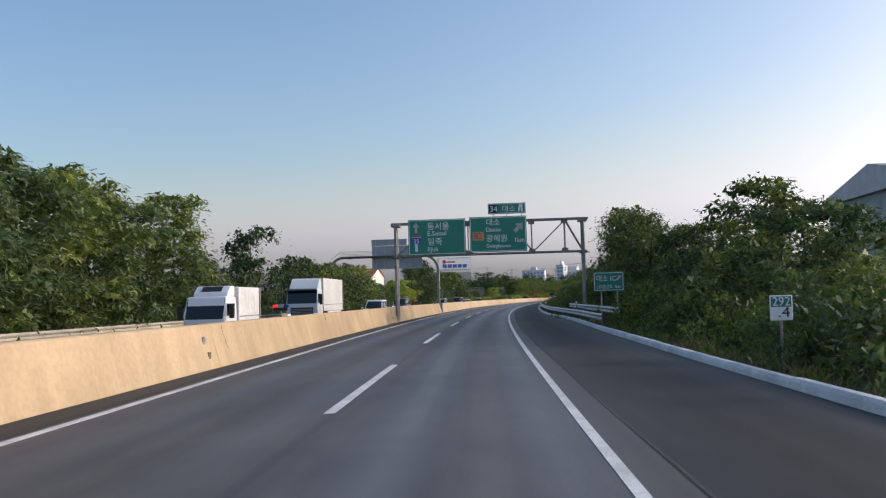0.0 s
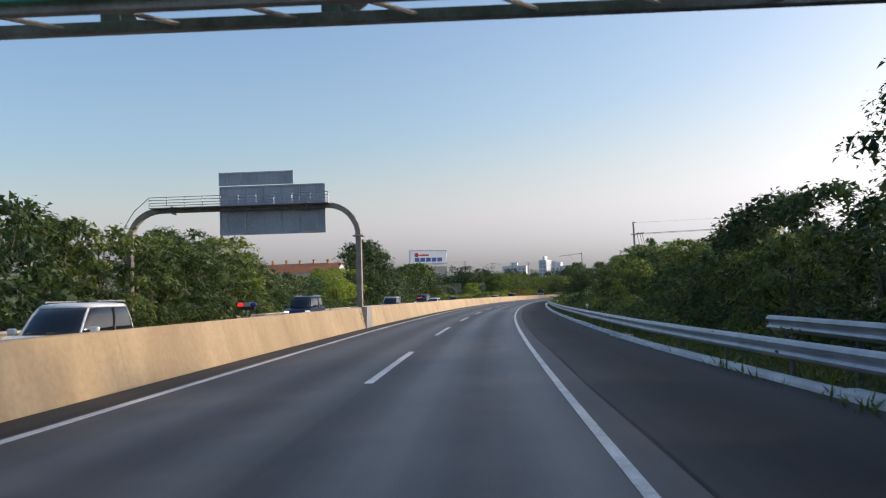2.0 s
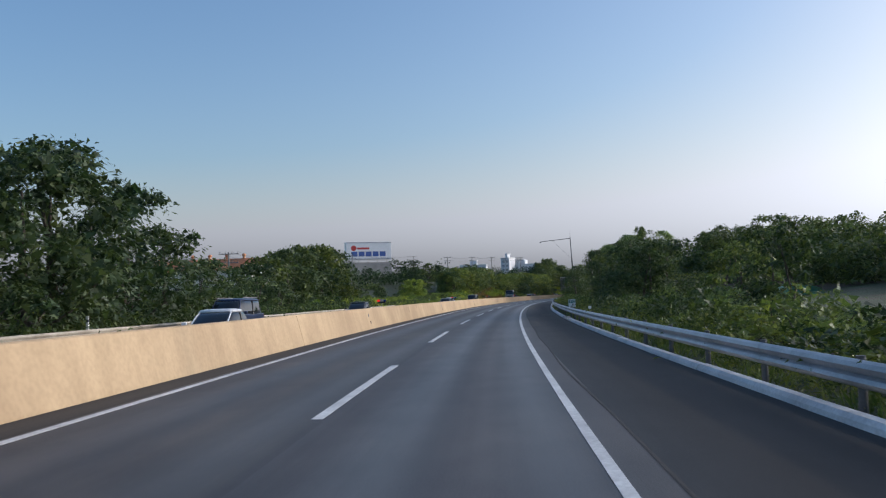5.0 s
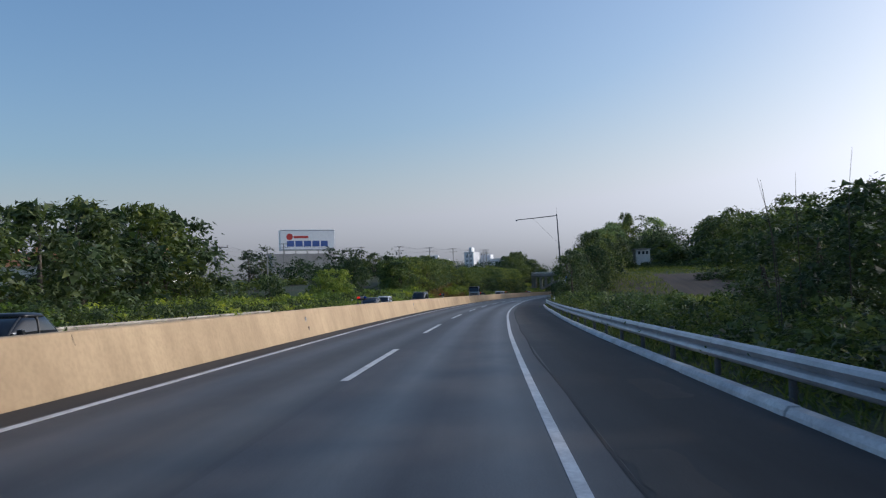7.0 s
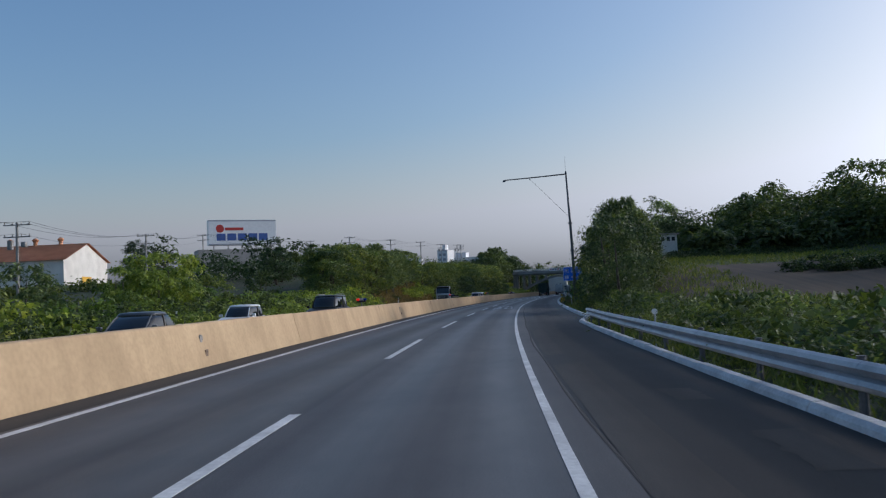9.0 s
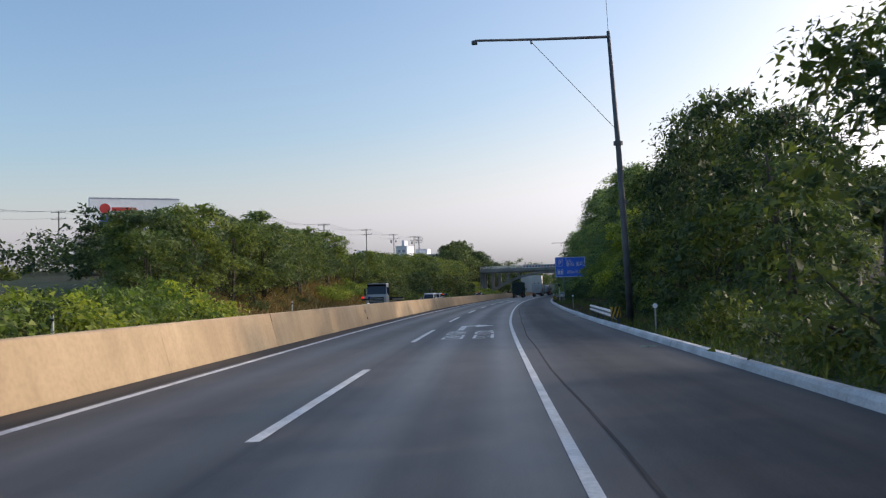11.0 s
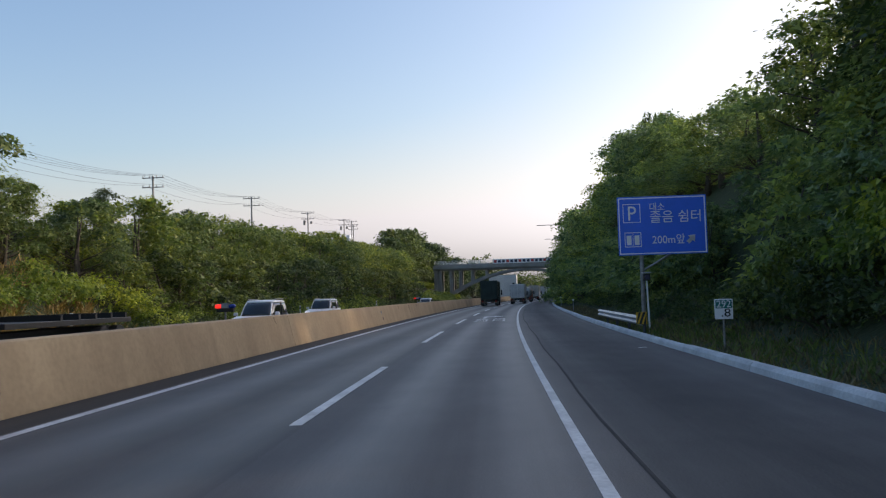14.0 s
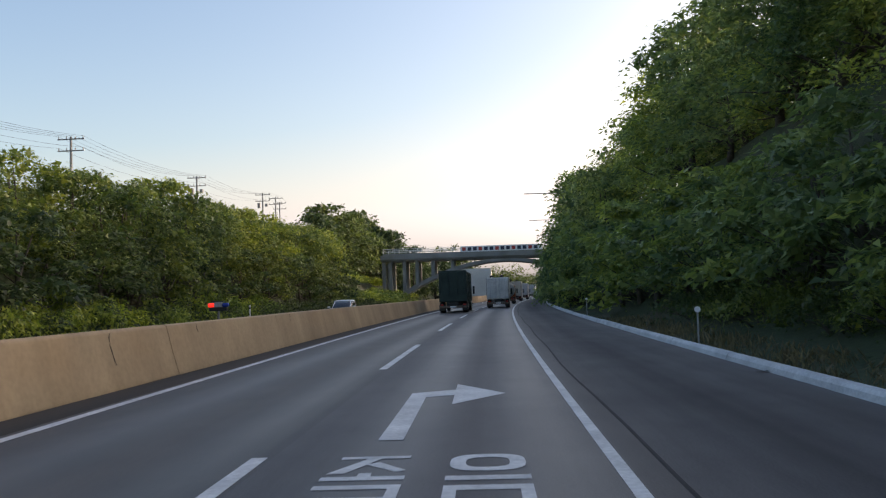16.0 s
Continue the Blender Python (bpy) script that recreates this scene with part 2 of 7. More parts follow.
BARRIER = stained_concrete("barrier_concrete", (0.385, 0.27, 0.158), (0.525, 0.382, 0.228), 0.66)
KERB = surface("kerb_concrete", (0.46, 0.46, 0.46), (0.74, 0.74, 0.73), 0.9, 20, 0.85, depth=0.3)
CONCRETE = surface("concrete", (0.24, 0.23, 0.21), (0.36, 0.35, 0.33), 0.4, 12, 0.85)
ZINC = surface("galvanised_steel", (0.3, 0.32, 0.34), (0.48, 0.5, 0.53), 1.5, 25, 0.42, 0.6, 0.05)
MAST_POST_STEEL = surface("dark_mast_shaded_post", (0.07, 0.075, 0.085), (0.13, 0.14, 0.15), 1.2, 20, 0.55, 0.4, 0.05)
ZINC_OLD = surface("weathered_steel", (0.2, 0.19, 0.18), (0.36, 0.35, 0.34), 2.5, 18, 0.6, 0.35, 0.08)
PANEL_BACK = surface("sign_back", (0.34, 0.36, 0.4), (0.46, 0.48, 0.52), 0.8, 14, 0.5, 0.4, 0.03)
DUSTY = surface("dusty_cream_steel", (0.3, 0.26, 0.2), (0.5, 0.45, 0.36), 0.8, 12, 0.8)
RUST = surface("rusty_post", (0.1, 0.06, 0.04), (0.22, 0.16, 0.12), 3, 25, 0.8)
SIGN_GREEN = plain("sign_green", (0.006, 0.23, 0.165), 0.4, 0, 0.05)
SIGN_BLUE = plain("sign_blue", (0.012, 0.16, 0.8), 0.4, 0, 0.05)
SIGN_WHITE = plain("sign_white", (0.88, 0.88, 0.88), 0.45, 0, 0.05)
SIGN_NAVY = plain("sign_navy", (0.02, 0.025, 0.07), 0.4)
SIGN_ORANGE = plain("sign_orange", (0.85, 0.33, 0.03), 0.4)
SIGN_RED = plain("sign_red", (0.6, 0.05, 0.04), 0.45)
SIGN_SHIELD = plain("sign_shield_blue", (0.05, 0.12, 0.5), 0.4)
SIGN_DARKGREEN = plain("marker_green", (0.01, 0.2, 0.17), 0.4)
INK = plain("black_paint", (0.015, 0.015, 0.015), 0.5)
YELLOW = plain("yellow_paint", (0.75, 0.42, 0.02), 0.5)
WHITE_PAINT = plain("white_paint", (0.78, 0.78, 0.76), 0.35, 0, 0.06)
BARK = surface("bark", (0.05, 0.04, 0.03), (0.12, 0.1, 0.08), 3, 22, 0.95, depth=0.5)
LEAF_LOCUST = leaf_of("locust_leaves", (0.036, 0.064, 0.03), (0.074, 0.116, 0.046), (0.132, 0.17, 0.06), 0.4)
LEAF_SLOPE = leaf_of("slope_leaves", (0.042, 0.07, 0.022), (0.083, 0.126, 0.036), (0.146, 0.178, 0.052), 0.4, 1.2)
LEAF_DARK = leaf_of("dark_leaves", (0.022, 0.042, 0.021), (0.046, 0.077, 0.034), (0.085, 0.118, 0.046), 0.36)
LEAF_HILL = leaf_of("hill_leaves", (0.062, 0.102, 0.053), (0.125, 0.188, 0.084), (0.21, 0.265, 0.105), 0.4, 1.2)
LEAF_BRIGHT = leaf_of("vine_leaves", (0.062, 0.098, 0.016), (0.14, 0.19, 0.026), (0.23, 0.26, 0.04), 0.45, 1.4)
LEAF_BUSH = leaf_of("bush_leaves", (0.02, 0.038, 0.013), (0.046, 0.075, 0.022), (0.1, 0.128, 0.037), 0.34)
LEAF_PINE = leaf_of("pine_needles", (0.022, 0.04, 0.026), (0.045, 0.07, 0.045), (0.075, 0.1, 0.062), 0.25)
STRAW = leaf_of("dry_grass", (0.085, 0.06, 0.032), (0.14, 0.1, 0.055), (0.21, 0.155, 0.09), 0.25)
GRASS = leaf_of("grass_blades", (0.035, 0.065, 0.016), (0.07, 0.11, 0.028), (0.13, 0.15, 0.05), 0.35)


# ---- mesh helpers ----
def part(name, bm, material, parent=None, label="", smooth=False, m=None):
    """Links a bmesh, or a ready mesh, as one mesh object under a thing or a part."""
    if isinstance(bm, bmesh.types.BMesh):
        me = bpy.data.meshes.new(name)
        bmesh.ops.recalc_face_normals(bm, faces=bm.faces)
        bm.to_mesh(me)
        bm.free()
    else:
        me = bm
    if material is not None and not me.materials:
        me.materials.append(material)
    if smooth:
        me.polygons.foreach_set("use_smooth", [True] * len(me.polygons))
    ob = new(name, me)
    if parent is not None:
        ob.parent = parent
    if m is not None:
        ob.matrix_basis = m
    return tagged(ob, label)


def thing(name, m, label, category, group="", kind=""):
    """An Empty at the base of a thing of several parts."""
    ob = new(name)
    ob.empty_display_size = 0.3
    ob.matrix_basis = m
    return tagged(ob, label, category, group, kind)


def mesh_of(name, verts, faces, uvs=None):
    me = bpy.data.meshes.new(name)
    me.from_pydata(np.asarray(verts, float).tolist(), [], faces if isinstance(faces, list) else np.asarray(faces).tolist())
    if uvs is not None:
        layer = me.uv_layers.new(name="map")
        loops = np.empty(len(me.loops), int)
        me.loops.foreach_get("vertex_index", loops)
        layer.data.foreach_set("uv", np.asarray(uvs, float)[loops].ravel())
    me.update()
    return me


def bx(bm, x0, x1, y0, y1, z0, z1, bevel=0.0):
    g = bmesh.ops.create_cube(bm, size=1)["verts"]
    for v in g:
        v.co = Vector(((x0 + x1) / 2 + v.co.x * (x1 - x0), (y0 + y1) / 2 + v.co.y * (y1 - y0), (z0 + z1) / 2 + v.co.z * (z1 - z0)))
    if bevel:
        bmesh.ops.bevel(bm, geom=list({e for v in g for e in v.link_edges}), offset=bevel, segments=2, affect="EDGES", profile=0.5)
    return bm


def box(x0, x1, y0, y1, z0, z1, bevel=0.0):
    return bx(bmesh.new(), x0, x1, y0, y1, z0, z1, bevel)


def tube(bm, pts, radii, n=8):
    """A tapered tube along points, with closed ends."""
    pts = [Vector(p) for p in pts]
    rings = []
    for i, (p, r) in enumerate(zip(pts, radii)):
        way = (pts[min(i + 1, len(pts) - 1)] - pts[max(i - 1, 0)]).normalized()
        side = way.cross(Vector((0, 0, 1)) if abs(way.z) < 0.95 else Vector((0, 1, 0))).normalized()
        over = side.cross(way)
        rings.append([bm.verts.new(p + r * (math.cos(2 * math.pi * k / n) * side + math.sin(2 * math.pi * k / n) * over)) for k in range(n)])
    for a, b in zip(rings, rings[1:]):
        for k in range(n):
            bm.faces.new((a[k], a[(k + 1) % n], b[(k + 1) % n], b[k]))
    bm.faces.new(rings[0][::-1])
    bm.faces.new(rings[-1])
    return bm


def pipe(pts, radii, n=8):
    if not isinstance(radii, (list, tuple)):
        radii = [radii] * len(pts)
    return tube(bmesh.new(), pts, radii, n)


def slab(poly, x0, x1, lean=None, bevel=0.0):
    """A side outline of (y, z) points drawn across from x0 to x1; lean(z) scales the width about the middle."""
    bm = bmesh.new()
    mid, half = (x0 + x1) / 2, (x1 - x0) / 2
    sides = [[bm.verts.new((mid + sg * half * (lean(z) if lean else 1), y, z)) for y, z in poly] for sg in (-1, 1)]
    bm.faces.new(sides[0])
    bm.faces.new(sides[1][::-1])
    n = len(poly)
    for k in range(n):
        bm.faces.new((sides[0][k], sides[1][k], sides[1][(k + 1) % n], sides[0][(k + 1) % n]))
    if bevel:
        bmesh.ops.bevel(bm, geom=bm.edges[:], offset=bevel, segments=2, affect="EDGES", profile=0.6, clamp_overlap=True)
    return bm


def sweep(profile, s0, s1, step=4.0, shift=None, uv=False, closed=True, name="sweep"):
    """A cross profile of (across, height) drawn along the road; shift(s) moves it across."""
    ss = np.append(np.arange(s0, s1 - 0.01, step), s1)
    prof = np.array(profile, float)
    n = len(prof)
    move = np.array([shift(s) if shift else 0.0 for s in ss])
    d = prof[None, :, 0] + move[:, None]
    s = np.repeat(ss[:, None], n, 1)
    verts = on_road(s, d, np.repeat(prof[None, :, 1], len(ss), 0)).reshape(-1, 3)
    last = n if closed else n - 1
    faces = [(i * n + k, i * n + (k + 1) % n, (i + 1) * n + (k + 1) % n, (i + 1) * n + k) for i in range(len(ss) - 1) for k in range(last)]
    if closed:
        faces += [tuple(range(n))[::-1], tuple((len(ss) - 1) * n + k for k in range(n))]
    me = mesh_of(name, verts, faces, np.stack([s.ravel(), d.ravel()], -1) if uv else None)
    if closed:
        bm = bmesh.new()
        bm.from_mesh(me)
        bmesh.ops.recalc_face_normals(bm, faces=bm.faces)
        bm.to_mesh(me)
        bm.free()
    return me


def lettering(name, text, size, material, parent, x, z, y=0.0, align="CENTER", wide=1.0, tall=1.0, flat=None, label=""):
    """Raised characters on an upright face that looks along -y, or laid flat on the ground with flat=(across, along, height)."""
    cu = bpy.data.curves.new(name, "FONT")
    cu.body, cu.size, cu.extrude, cu.align_x, cu.resolution_u = text, size, 0.004, align, 3
    tmp = bpy.data.objects.new(name, cu)
    scene.collection.objects.link(tmp)
    me = bpy.data.meshes.new_from_object(tmp.evaluated_get(bpy.context.evaluated_depsgraph_get()))
    bpy.data.objects.remove(tmp)
    bpy.data.curves.remove(cu)
    me.materials.clear()
    if flat:
        m = pose(*flat) @ Matrix.Diagonal((wide, tall, 1, 1))
    else:
        m = pose(x, y, z, 90, 0, 0) @ Matrix.Diagonal((wide, tall, 1, 1))
    return part(name, me, material, parent, label, m=m)


# ---- ground ----
def smooth01(x):
    x = np.clip(x, 0, 1)
    return x * x * (3 - 2 * x)


def ground_height(s, d):
    """Height of the land beside the road."""
    s, d = np.broadcast_arrays(np.asarray(s, float), np.asarray(d, float))
    left = smooth01((-d - 18.8) / 11) * np.interp(s, [-700, 335, 365, 420, 540, 620, 900], [-0.4, -0.4, 3.0, 7.0, 7.0, 4.0, 2.0])
    cut = np.interp(s, [-700, 318, 345, 390, 450, 520, 620, 800], [0, 0, 2.5, 5.5, 8.5, 11.5, 12, 6])
    right = smooth01((d - 6.8) / np.interp(s, [318, 350, 370, 396, 412], [15, 12, 7.6, 8.5, 15])) * cut
    field = np.interp(s, [240, 290, 330, 346, 360, 384, 389, 398, 412, 470], [0.3, 0.1, 0.2, 0.5, 1.4, 3.4, 4.5, 5.3, 7.8, 10.0]) * smooth01((d - 10) / 5)
    field = np.interp(s, [150, 240], [0, 1]) * (field + np.clip(d - 42, 0, 60) * 0.1)
    rough = 0.12 * np.sin(s * 0.37 + d * 0.9) * np.sin(d * 0.6 - s * 0.21) * (np.abs(d + 6) > 14)
    return -0.12 + np.where(d < 0, left, np.maximum(right, field)) + rough


_s = np.concatenate([[-700, -400, -200], np.arange(-100, 760, 5.0), [800, 900, 1100, 1500, 2200, 3200, 4500]])
_d = np.concatenate([[-3000, -1200, -600, -300, -180, -120], np.arange(-80, -30, 6.0), np.arange(-30, -17.9, 1.5), [-12, -6, 0, 3.4], np.arange(5.9, 30, 1.5), np.arange(31, 90, 5.0), [110, 160, 300, 600, 1100]])
S, D = np.meshgrid(_s, _d, indexing="ij")
_n = len(_d)
ground = part("ground", mesh_of("ground", on_road(S, D, ground_height(S, D)).reshape(-1, 3),
              [(i * _n + k, i * _n + k + 1, (i + 1) * _n + k + 1, (i + 1) * _n + k) for i in range(len(_s) - 1) for k in range(_n - 1)], np.stack([S.ravel(), D.ravel()], -1)), None, smooth=True)
LAND, _nodes, _links, _b = shader("land", 0.95)
_uv = _nodes.new("ShaderNodeTexCoord").outputs["UV"]
_c = ramp(_nodes, _links, noise_of(_nodes, _links, 0.12, 6, _uv, (1, 1.6, 1)), [(0.3, (0.07, 0.052, 0.033)), (0.4, (0.052, 0.058, 0.024)), (0.55, (0.034, 0.056, 0.018))])
_c = mixed(_nodes, _links, _c, ramp(_nodes, _links, noise_of(_nodes, _links, 4.0, 5, _uv), [(0.3, (0.5, 0.5, 0.5)), (0.7, (1.15, 1.15, 1.1))]), 0.8, "MULTIPLY")
_links.new(_c, _b.inputs["Base Color"])
bump(_nodes, _links, _b, noise_of(_nodes, _links, 6.0, 5, _uv), 0.6, 0.12)
ground.data.materials.append(LAND)
tagged(ground, "rolling green and brown land on both sides of the motorway", "ground", kind="structure")

# bare brown field below the terrace bank
_fs, _fd = np.arange(295, 371, 5.0), np.array([q for q in _d if 14 < q < 62])
FS, FD = np.meshgrid(_fs, _fd, indexing="ij")
_m = len(_fd)
SOIL = surface("field_soil", (0.03, 0.021, 0.013), (0.066, 0.045, 0.027), 0.5, 5, 0.95, uv=True, depth=0.6, stretch=(0.12, 2.2, 1))
field_soil = part("ground_field", mesh_of("field", on_road(FS, FD, ground_height(FS, FD) + 0.08).reshape(-1, 3),
                  [(i * _m + k, i * _m + k + 1, (i + 1) * _m + k + 1, (i + 1) * _m + k) for i in range(len(_fs) - 1) for k in range(_m - 1)], np.stack([FS.ravel(), FD.ravel()], -1)), SOIL, smooth=True)
tagged(field_soil, "bare brown ploughed field below a grassy terrace bank", "field", kind="structure")

# ---- carriageways ----
def kerb_at(s):
    return float(np.interp(s, [-60, 20, 55, 62, 80, 190, 225, 258, 270, 282, 292, 296, 325, 398, 416, 428, 446, 900], [4.7, 4.8, 5.1, 4.92, 4.33, 3.82, 3.9, 4.17, 4.14, 4.08, 4.15, 4.9, 5.02, 5.0, 4.92, 4.92, 5.03, 5.06]))


LINE_L, LINE_M, LINE_R = -6.22, -2.55, 1.0
road = part("road", sweep([(-7.6, 0.0), (-2.42, 0.0)], -80, 760, 8, None, True, False, "road"), ASPHALT_OLD)
tagged(road, "worn grey asphalt carriageway of the motorway", "road", kind="structure")
part("driving_lane", sweep([(-2.42, 0.0), (1.5, 0.0)], -80, 760, 8, None, True, False, "lane"), ASPHALT, road, "darker resurfaced asphalt lane")
_ss = np.arange(-80, 761, 4.0)
_kd = np.array([kerb_at(s) for s in _ss])
_v = np.concatenate([on_road(_ss, 1.5 + 0 * _ss, 0.0), on_road(_ss, _kd + 0.3, 0.0)])
part("hard_shoulder", mesh_of("shoulder", _v, [(i, i + len(_ss), i + 1 + len(_ss), i + 1) for i in range(len(_ss) - 1)],
     np.concatenate([np.stack([_ss, 1.5 + 0 * _ss], -1), np.stack([_ss, _kd], -1)])), ASPHALT_SHOULDER, road, "dark patched asphalt hard shoulder")
opposite = part("road_opposite", sweep([(-18.3, 0.0), (-7.6, 0.0)], -80, 760, 8, None, True, False, "opposite"), ASPHALT_OLD)
tagged(opposite, "grey asphalt carriageway of the oncoming traffic", "road", kind="structure")


def line_mesh(d0, d1, s0, s1, z=0.006, step=4.0):
    return sweep([(d0, z), (d1, z), (d1, z - 0.004), (d0, z - 0.004)], s0, s1, step, name="line")


def line_wander(s):
    """How far the painted shoulder line strays from its true course."""
    return float(np.interp(s, [0, 88, 116, 200, 226, 240, 254, 319, 330, 345, 358, 372, 411, 437], [0.0, 0.03, -0.01, -0.005, 0.01, 0.06, 0.03, 0.03, -0.01, -0.08, -0.05, -0.02, 0.01, 0.045]))


def stripe(name, d, width, s0, s1, label, wander=None):
    z = 0.006
    ob = part(name, sweep([(d - width / 2, z), (d + width / 2, z), (d + width / 2, z - 0.004), (d - width / 2, z - 0.004)], s0, s1, 4.0, wander, name="line"), PAINT)
    return tagged(ob, label, "road marking", kind="structure")


stripe("trim_edge_line_median", LINE_L, 0.17, -60, 740, "continuous white edge line beside the median barrier")
stripe("trim_edge_line_shoulder", LINE_R, 0.135, -60, 740, "continuous white edge line beside the hard shoulder", line_wander)
stripe("trim_edge_line_oncoming", -8.7, 0.17, -60, 740, "continuous white edge line of the oncoming carriageway")
stripe("trim_edge_line_far", -16.0, 0.17, -60, 740, "continuous white outer edge line of the oncoming carriageway")
for k in range(-2, 34):
    s0 = 9.97 + 20 * k
    ob = part("lane_dash", line_mesh(LINE_M - 0.085, LINE_M + 0.085, s0, s0 + 9.4), PAINT)
    tagged(ob, "white painted lane dash on dark asphalt", "road marking", "lane dashes")
    if k % 2 == 0:
        ob = part("lane_dash", line_mesh(-12.4, -12.25, s0, s0 + 9.4), PAINT)
        tagged(ob, "white painted lane dash of the oncoming carriageway", "road marking", "oncoming lane dashes")
part("seam", sweep([(1.475, 0.003), (1.5, 0.005), (1.525, 0.003)], -60, 740, 3, lambda s: 0.05 * math.sin(s * 0.11) + 0.03 * math.sin(s * 0.43), closed=False, name="seam"), SEAM, road, "dark sealed joint")
GUTTER = surface("brown_gutter", (0.022, 0.019, 0.017), (0.05, 0.042, 0.035), 0.5, 12, 0.9, uv=True, stretch=(0.15, 3, 1))
part("gutter", sweep([(-7.3, 0.005), (-6.9, 0.006), (-6.4, 0.004)], -60, 740, 3, lambda s: 0.03 * math.sin(s * 0.31), True, False, "gutter"), GUTTER, road, "dark brown strip along the barrier foot")
rng = random.Random(4)
for s0, s1, d0, d1 in ((52, 54.5, 1.2, 2.3), (95, 97, 1.7, 2.3), (117, 126, 1.6, 2.2), (183, 192.5, 1.52, 2.0), (198.5, 202, 1.55, 2.1), (206, 209, 2.7, 3.3), (236, 267, 1.53, 2.25), (269, 284, 1.6, 2.1),
                        (254.5, 256.8, 3.1, 3.7), (259.5, 261, 2.9, 3.4)):
    pts, n = [], 10
    for k in range(2 * n):
        u = k / (n - 1) if k < n else (2 * n - 1 - k) / (n - 1)
        side = d0 if k < n else d1
        pts.append((s0 + (s1 - s0) * (0.02 + 0.96 * u) + rng.uniform(-0.02, 0.02) * (s1 - s0), side + rng.uniform(-0.05, 0.05)))
    p = np.array(pts)
    part("repair_patch", mesh_of("repair_patch", on_road(p[:, 0], p[:, 1], 0.0045), [tuple(range(2 * n))], p), PATCH, road, "brownish worn repair patch")

# kerb of cast lengths, each a little off
kerb = thing("trim_kerb", Matrix(), "pale whitewashed concrete kerb along the hard shoulder", "kerb", kind="structure")
s = -30.0
while s < 640:
    step = 6.0 if s < 470 else 20.0
    if not 84.0 < s + step < 86.5 and not 191 < s < 193:
        off = rng.uniform(-0.015, 0.015)
        hh = 0.17 + rng.uniform(-0.015, 0.01) - (0.05 if 60 < s < 292 else 0.0)
        me = sweep([(0.0, -0.1), (0.04, hh - 0.06), (0.09, hh), (0.24, hh), (0.275, hh - 0.03), (0.28, -0.1)], s + 0.02, s + step - 0.02, 3.0, lambda q: kerb_at(q) + off, name="kerb_stone")
        part("kerb_stone", me, KERB, kerb)
    s += step

for s0 in (84.3, 85.6, 192.0, 193.6, 195.0):
    bm = box(-0.14, 0.12, -0.55, 0.5, -0.05, 0.13, 0.03)
    for v in bm.verts:
        v.co += Vector((rng.uniform(-0.04, 0.04), rng.uniform(-0.08, 0.08), rng.uniform(-0.04, 0.03)))
    part("broken_stone", bm, KERB, kerb, "broken tilted kerb stone", m=place(s0, kerb_at(s0) + 0.16, 0.0, rng.uniform(-14, 14)))

# median barrier of cast panels
barrier = thing("barrier", Matrix(), "tan concrete median barrier with stained and cracked panels", "barrier", kind="structure")
SAFETY = [(-7.22, -0.05), (-7.225, 0.04), (-7.36, 0.52), (-7.5, 1.08), (-7.515, 1.125), (-7.55, 1.15), (-7.75, 1.15), (-7.785, 1.125), (-7.8, 1.08), (-7.94, 0.52), (-8.075, 0.04), (-8.08, -0.05)]
s = -40.0
while s < 740:
    step = 10.0 if s < 500 else 30.0
    off = rng.uniform(-0.007, 0.007)
    part("barrier_panel", sweep([(d, z + (rng.uniform(-0.008, 0.008) if z > 1 else 0)) for d, z in SAFETY], s + 0.003, s + step - 0.003, 5.0, lambda q: off, name="barrier_panel"), BARRIER, barrier)
    s += step
crack = [(100.2, 1), (21.0, 1), (36.0, 0), (60, 0), (89, 0), (93.5, 0), (204, 1), (209, 0), (248, 0), (258, 0), (301, 0), (330, 0), (408, 0), (441, 0), (447, 1), (452, 0), (462, 0)]
for s0, long in crack:
    z, pts, sh = 1.1, [], 0.0
    while z > (0.45 if long else 0.8):
        dd = np.interp(z, [0.04, 0.52, 1.08], [-7.225, -7.36, -7.5]) + 0.004
        pts.append(Vector(on_road(s0 + sh, dd, z)))
        z -= rng.uniform(0.06, 0.14)
        sh += rng.uniform(-0.09, 0.11)
    part("crack", tube(bmesh.new(), pts, [0.004 + 0.005 * (i % 2) for i in range(len(pts))], 4), SEAM, barrier, "dark crack")
_disc = pipe([(0, 0, 0), (0.05, 0, 0)], [0.11, 0.11], 14)
plate_mesh, hole_mesh = bpy.data.meshes.new("cover"), bpy.data.meshes.new("outlet")
_disc.to_mesh(plate_mesh)
box(0, 0.05, -0.09, 0.09, -0.1, 0.1, 0.01).to_mesh(hole_mesh)
for s0 in (19.2, 59.8, 100.6, 143.5, 186, 229.0, 269.5, 310, 350.1, 391.0, 432.7):
    part("cover_plate", plate_mesh, ZINC_OLD, barrier, "round grey steel cover plate", m=place(s0, -7.44, 0.74))
    part("outlet_box", hole_mesh, RUST, barrier, "small dark outlet box", m=place(s0 + 0.15, -7.34, 0.34))


# ---- guard rails ----
W_BEAM = [(0.0, 0.36), (0.05, 0.39), (0.085, 0.445), (0.05, 0.495), (0.0, 0.535), (0.05, 0.575), (0.085, 0.63), (0.05, 0.685), (0.0, 0.715)]
W_CLOSED = W_BEAM + [(d + 0.012, z) for d, z in W_BEAM[::-1]]


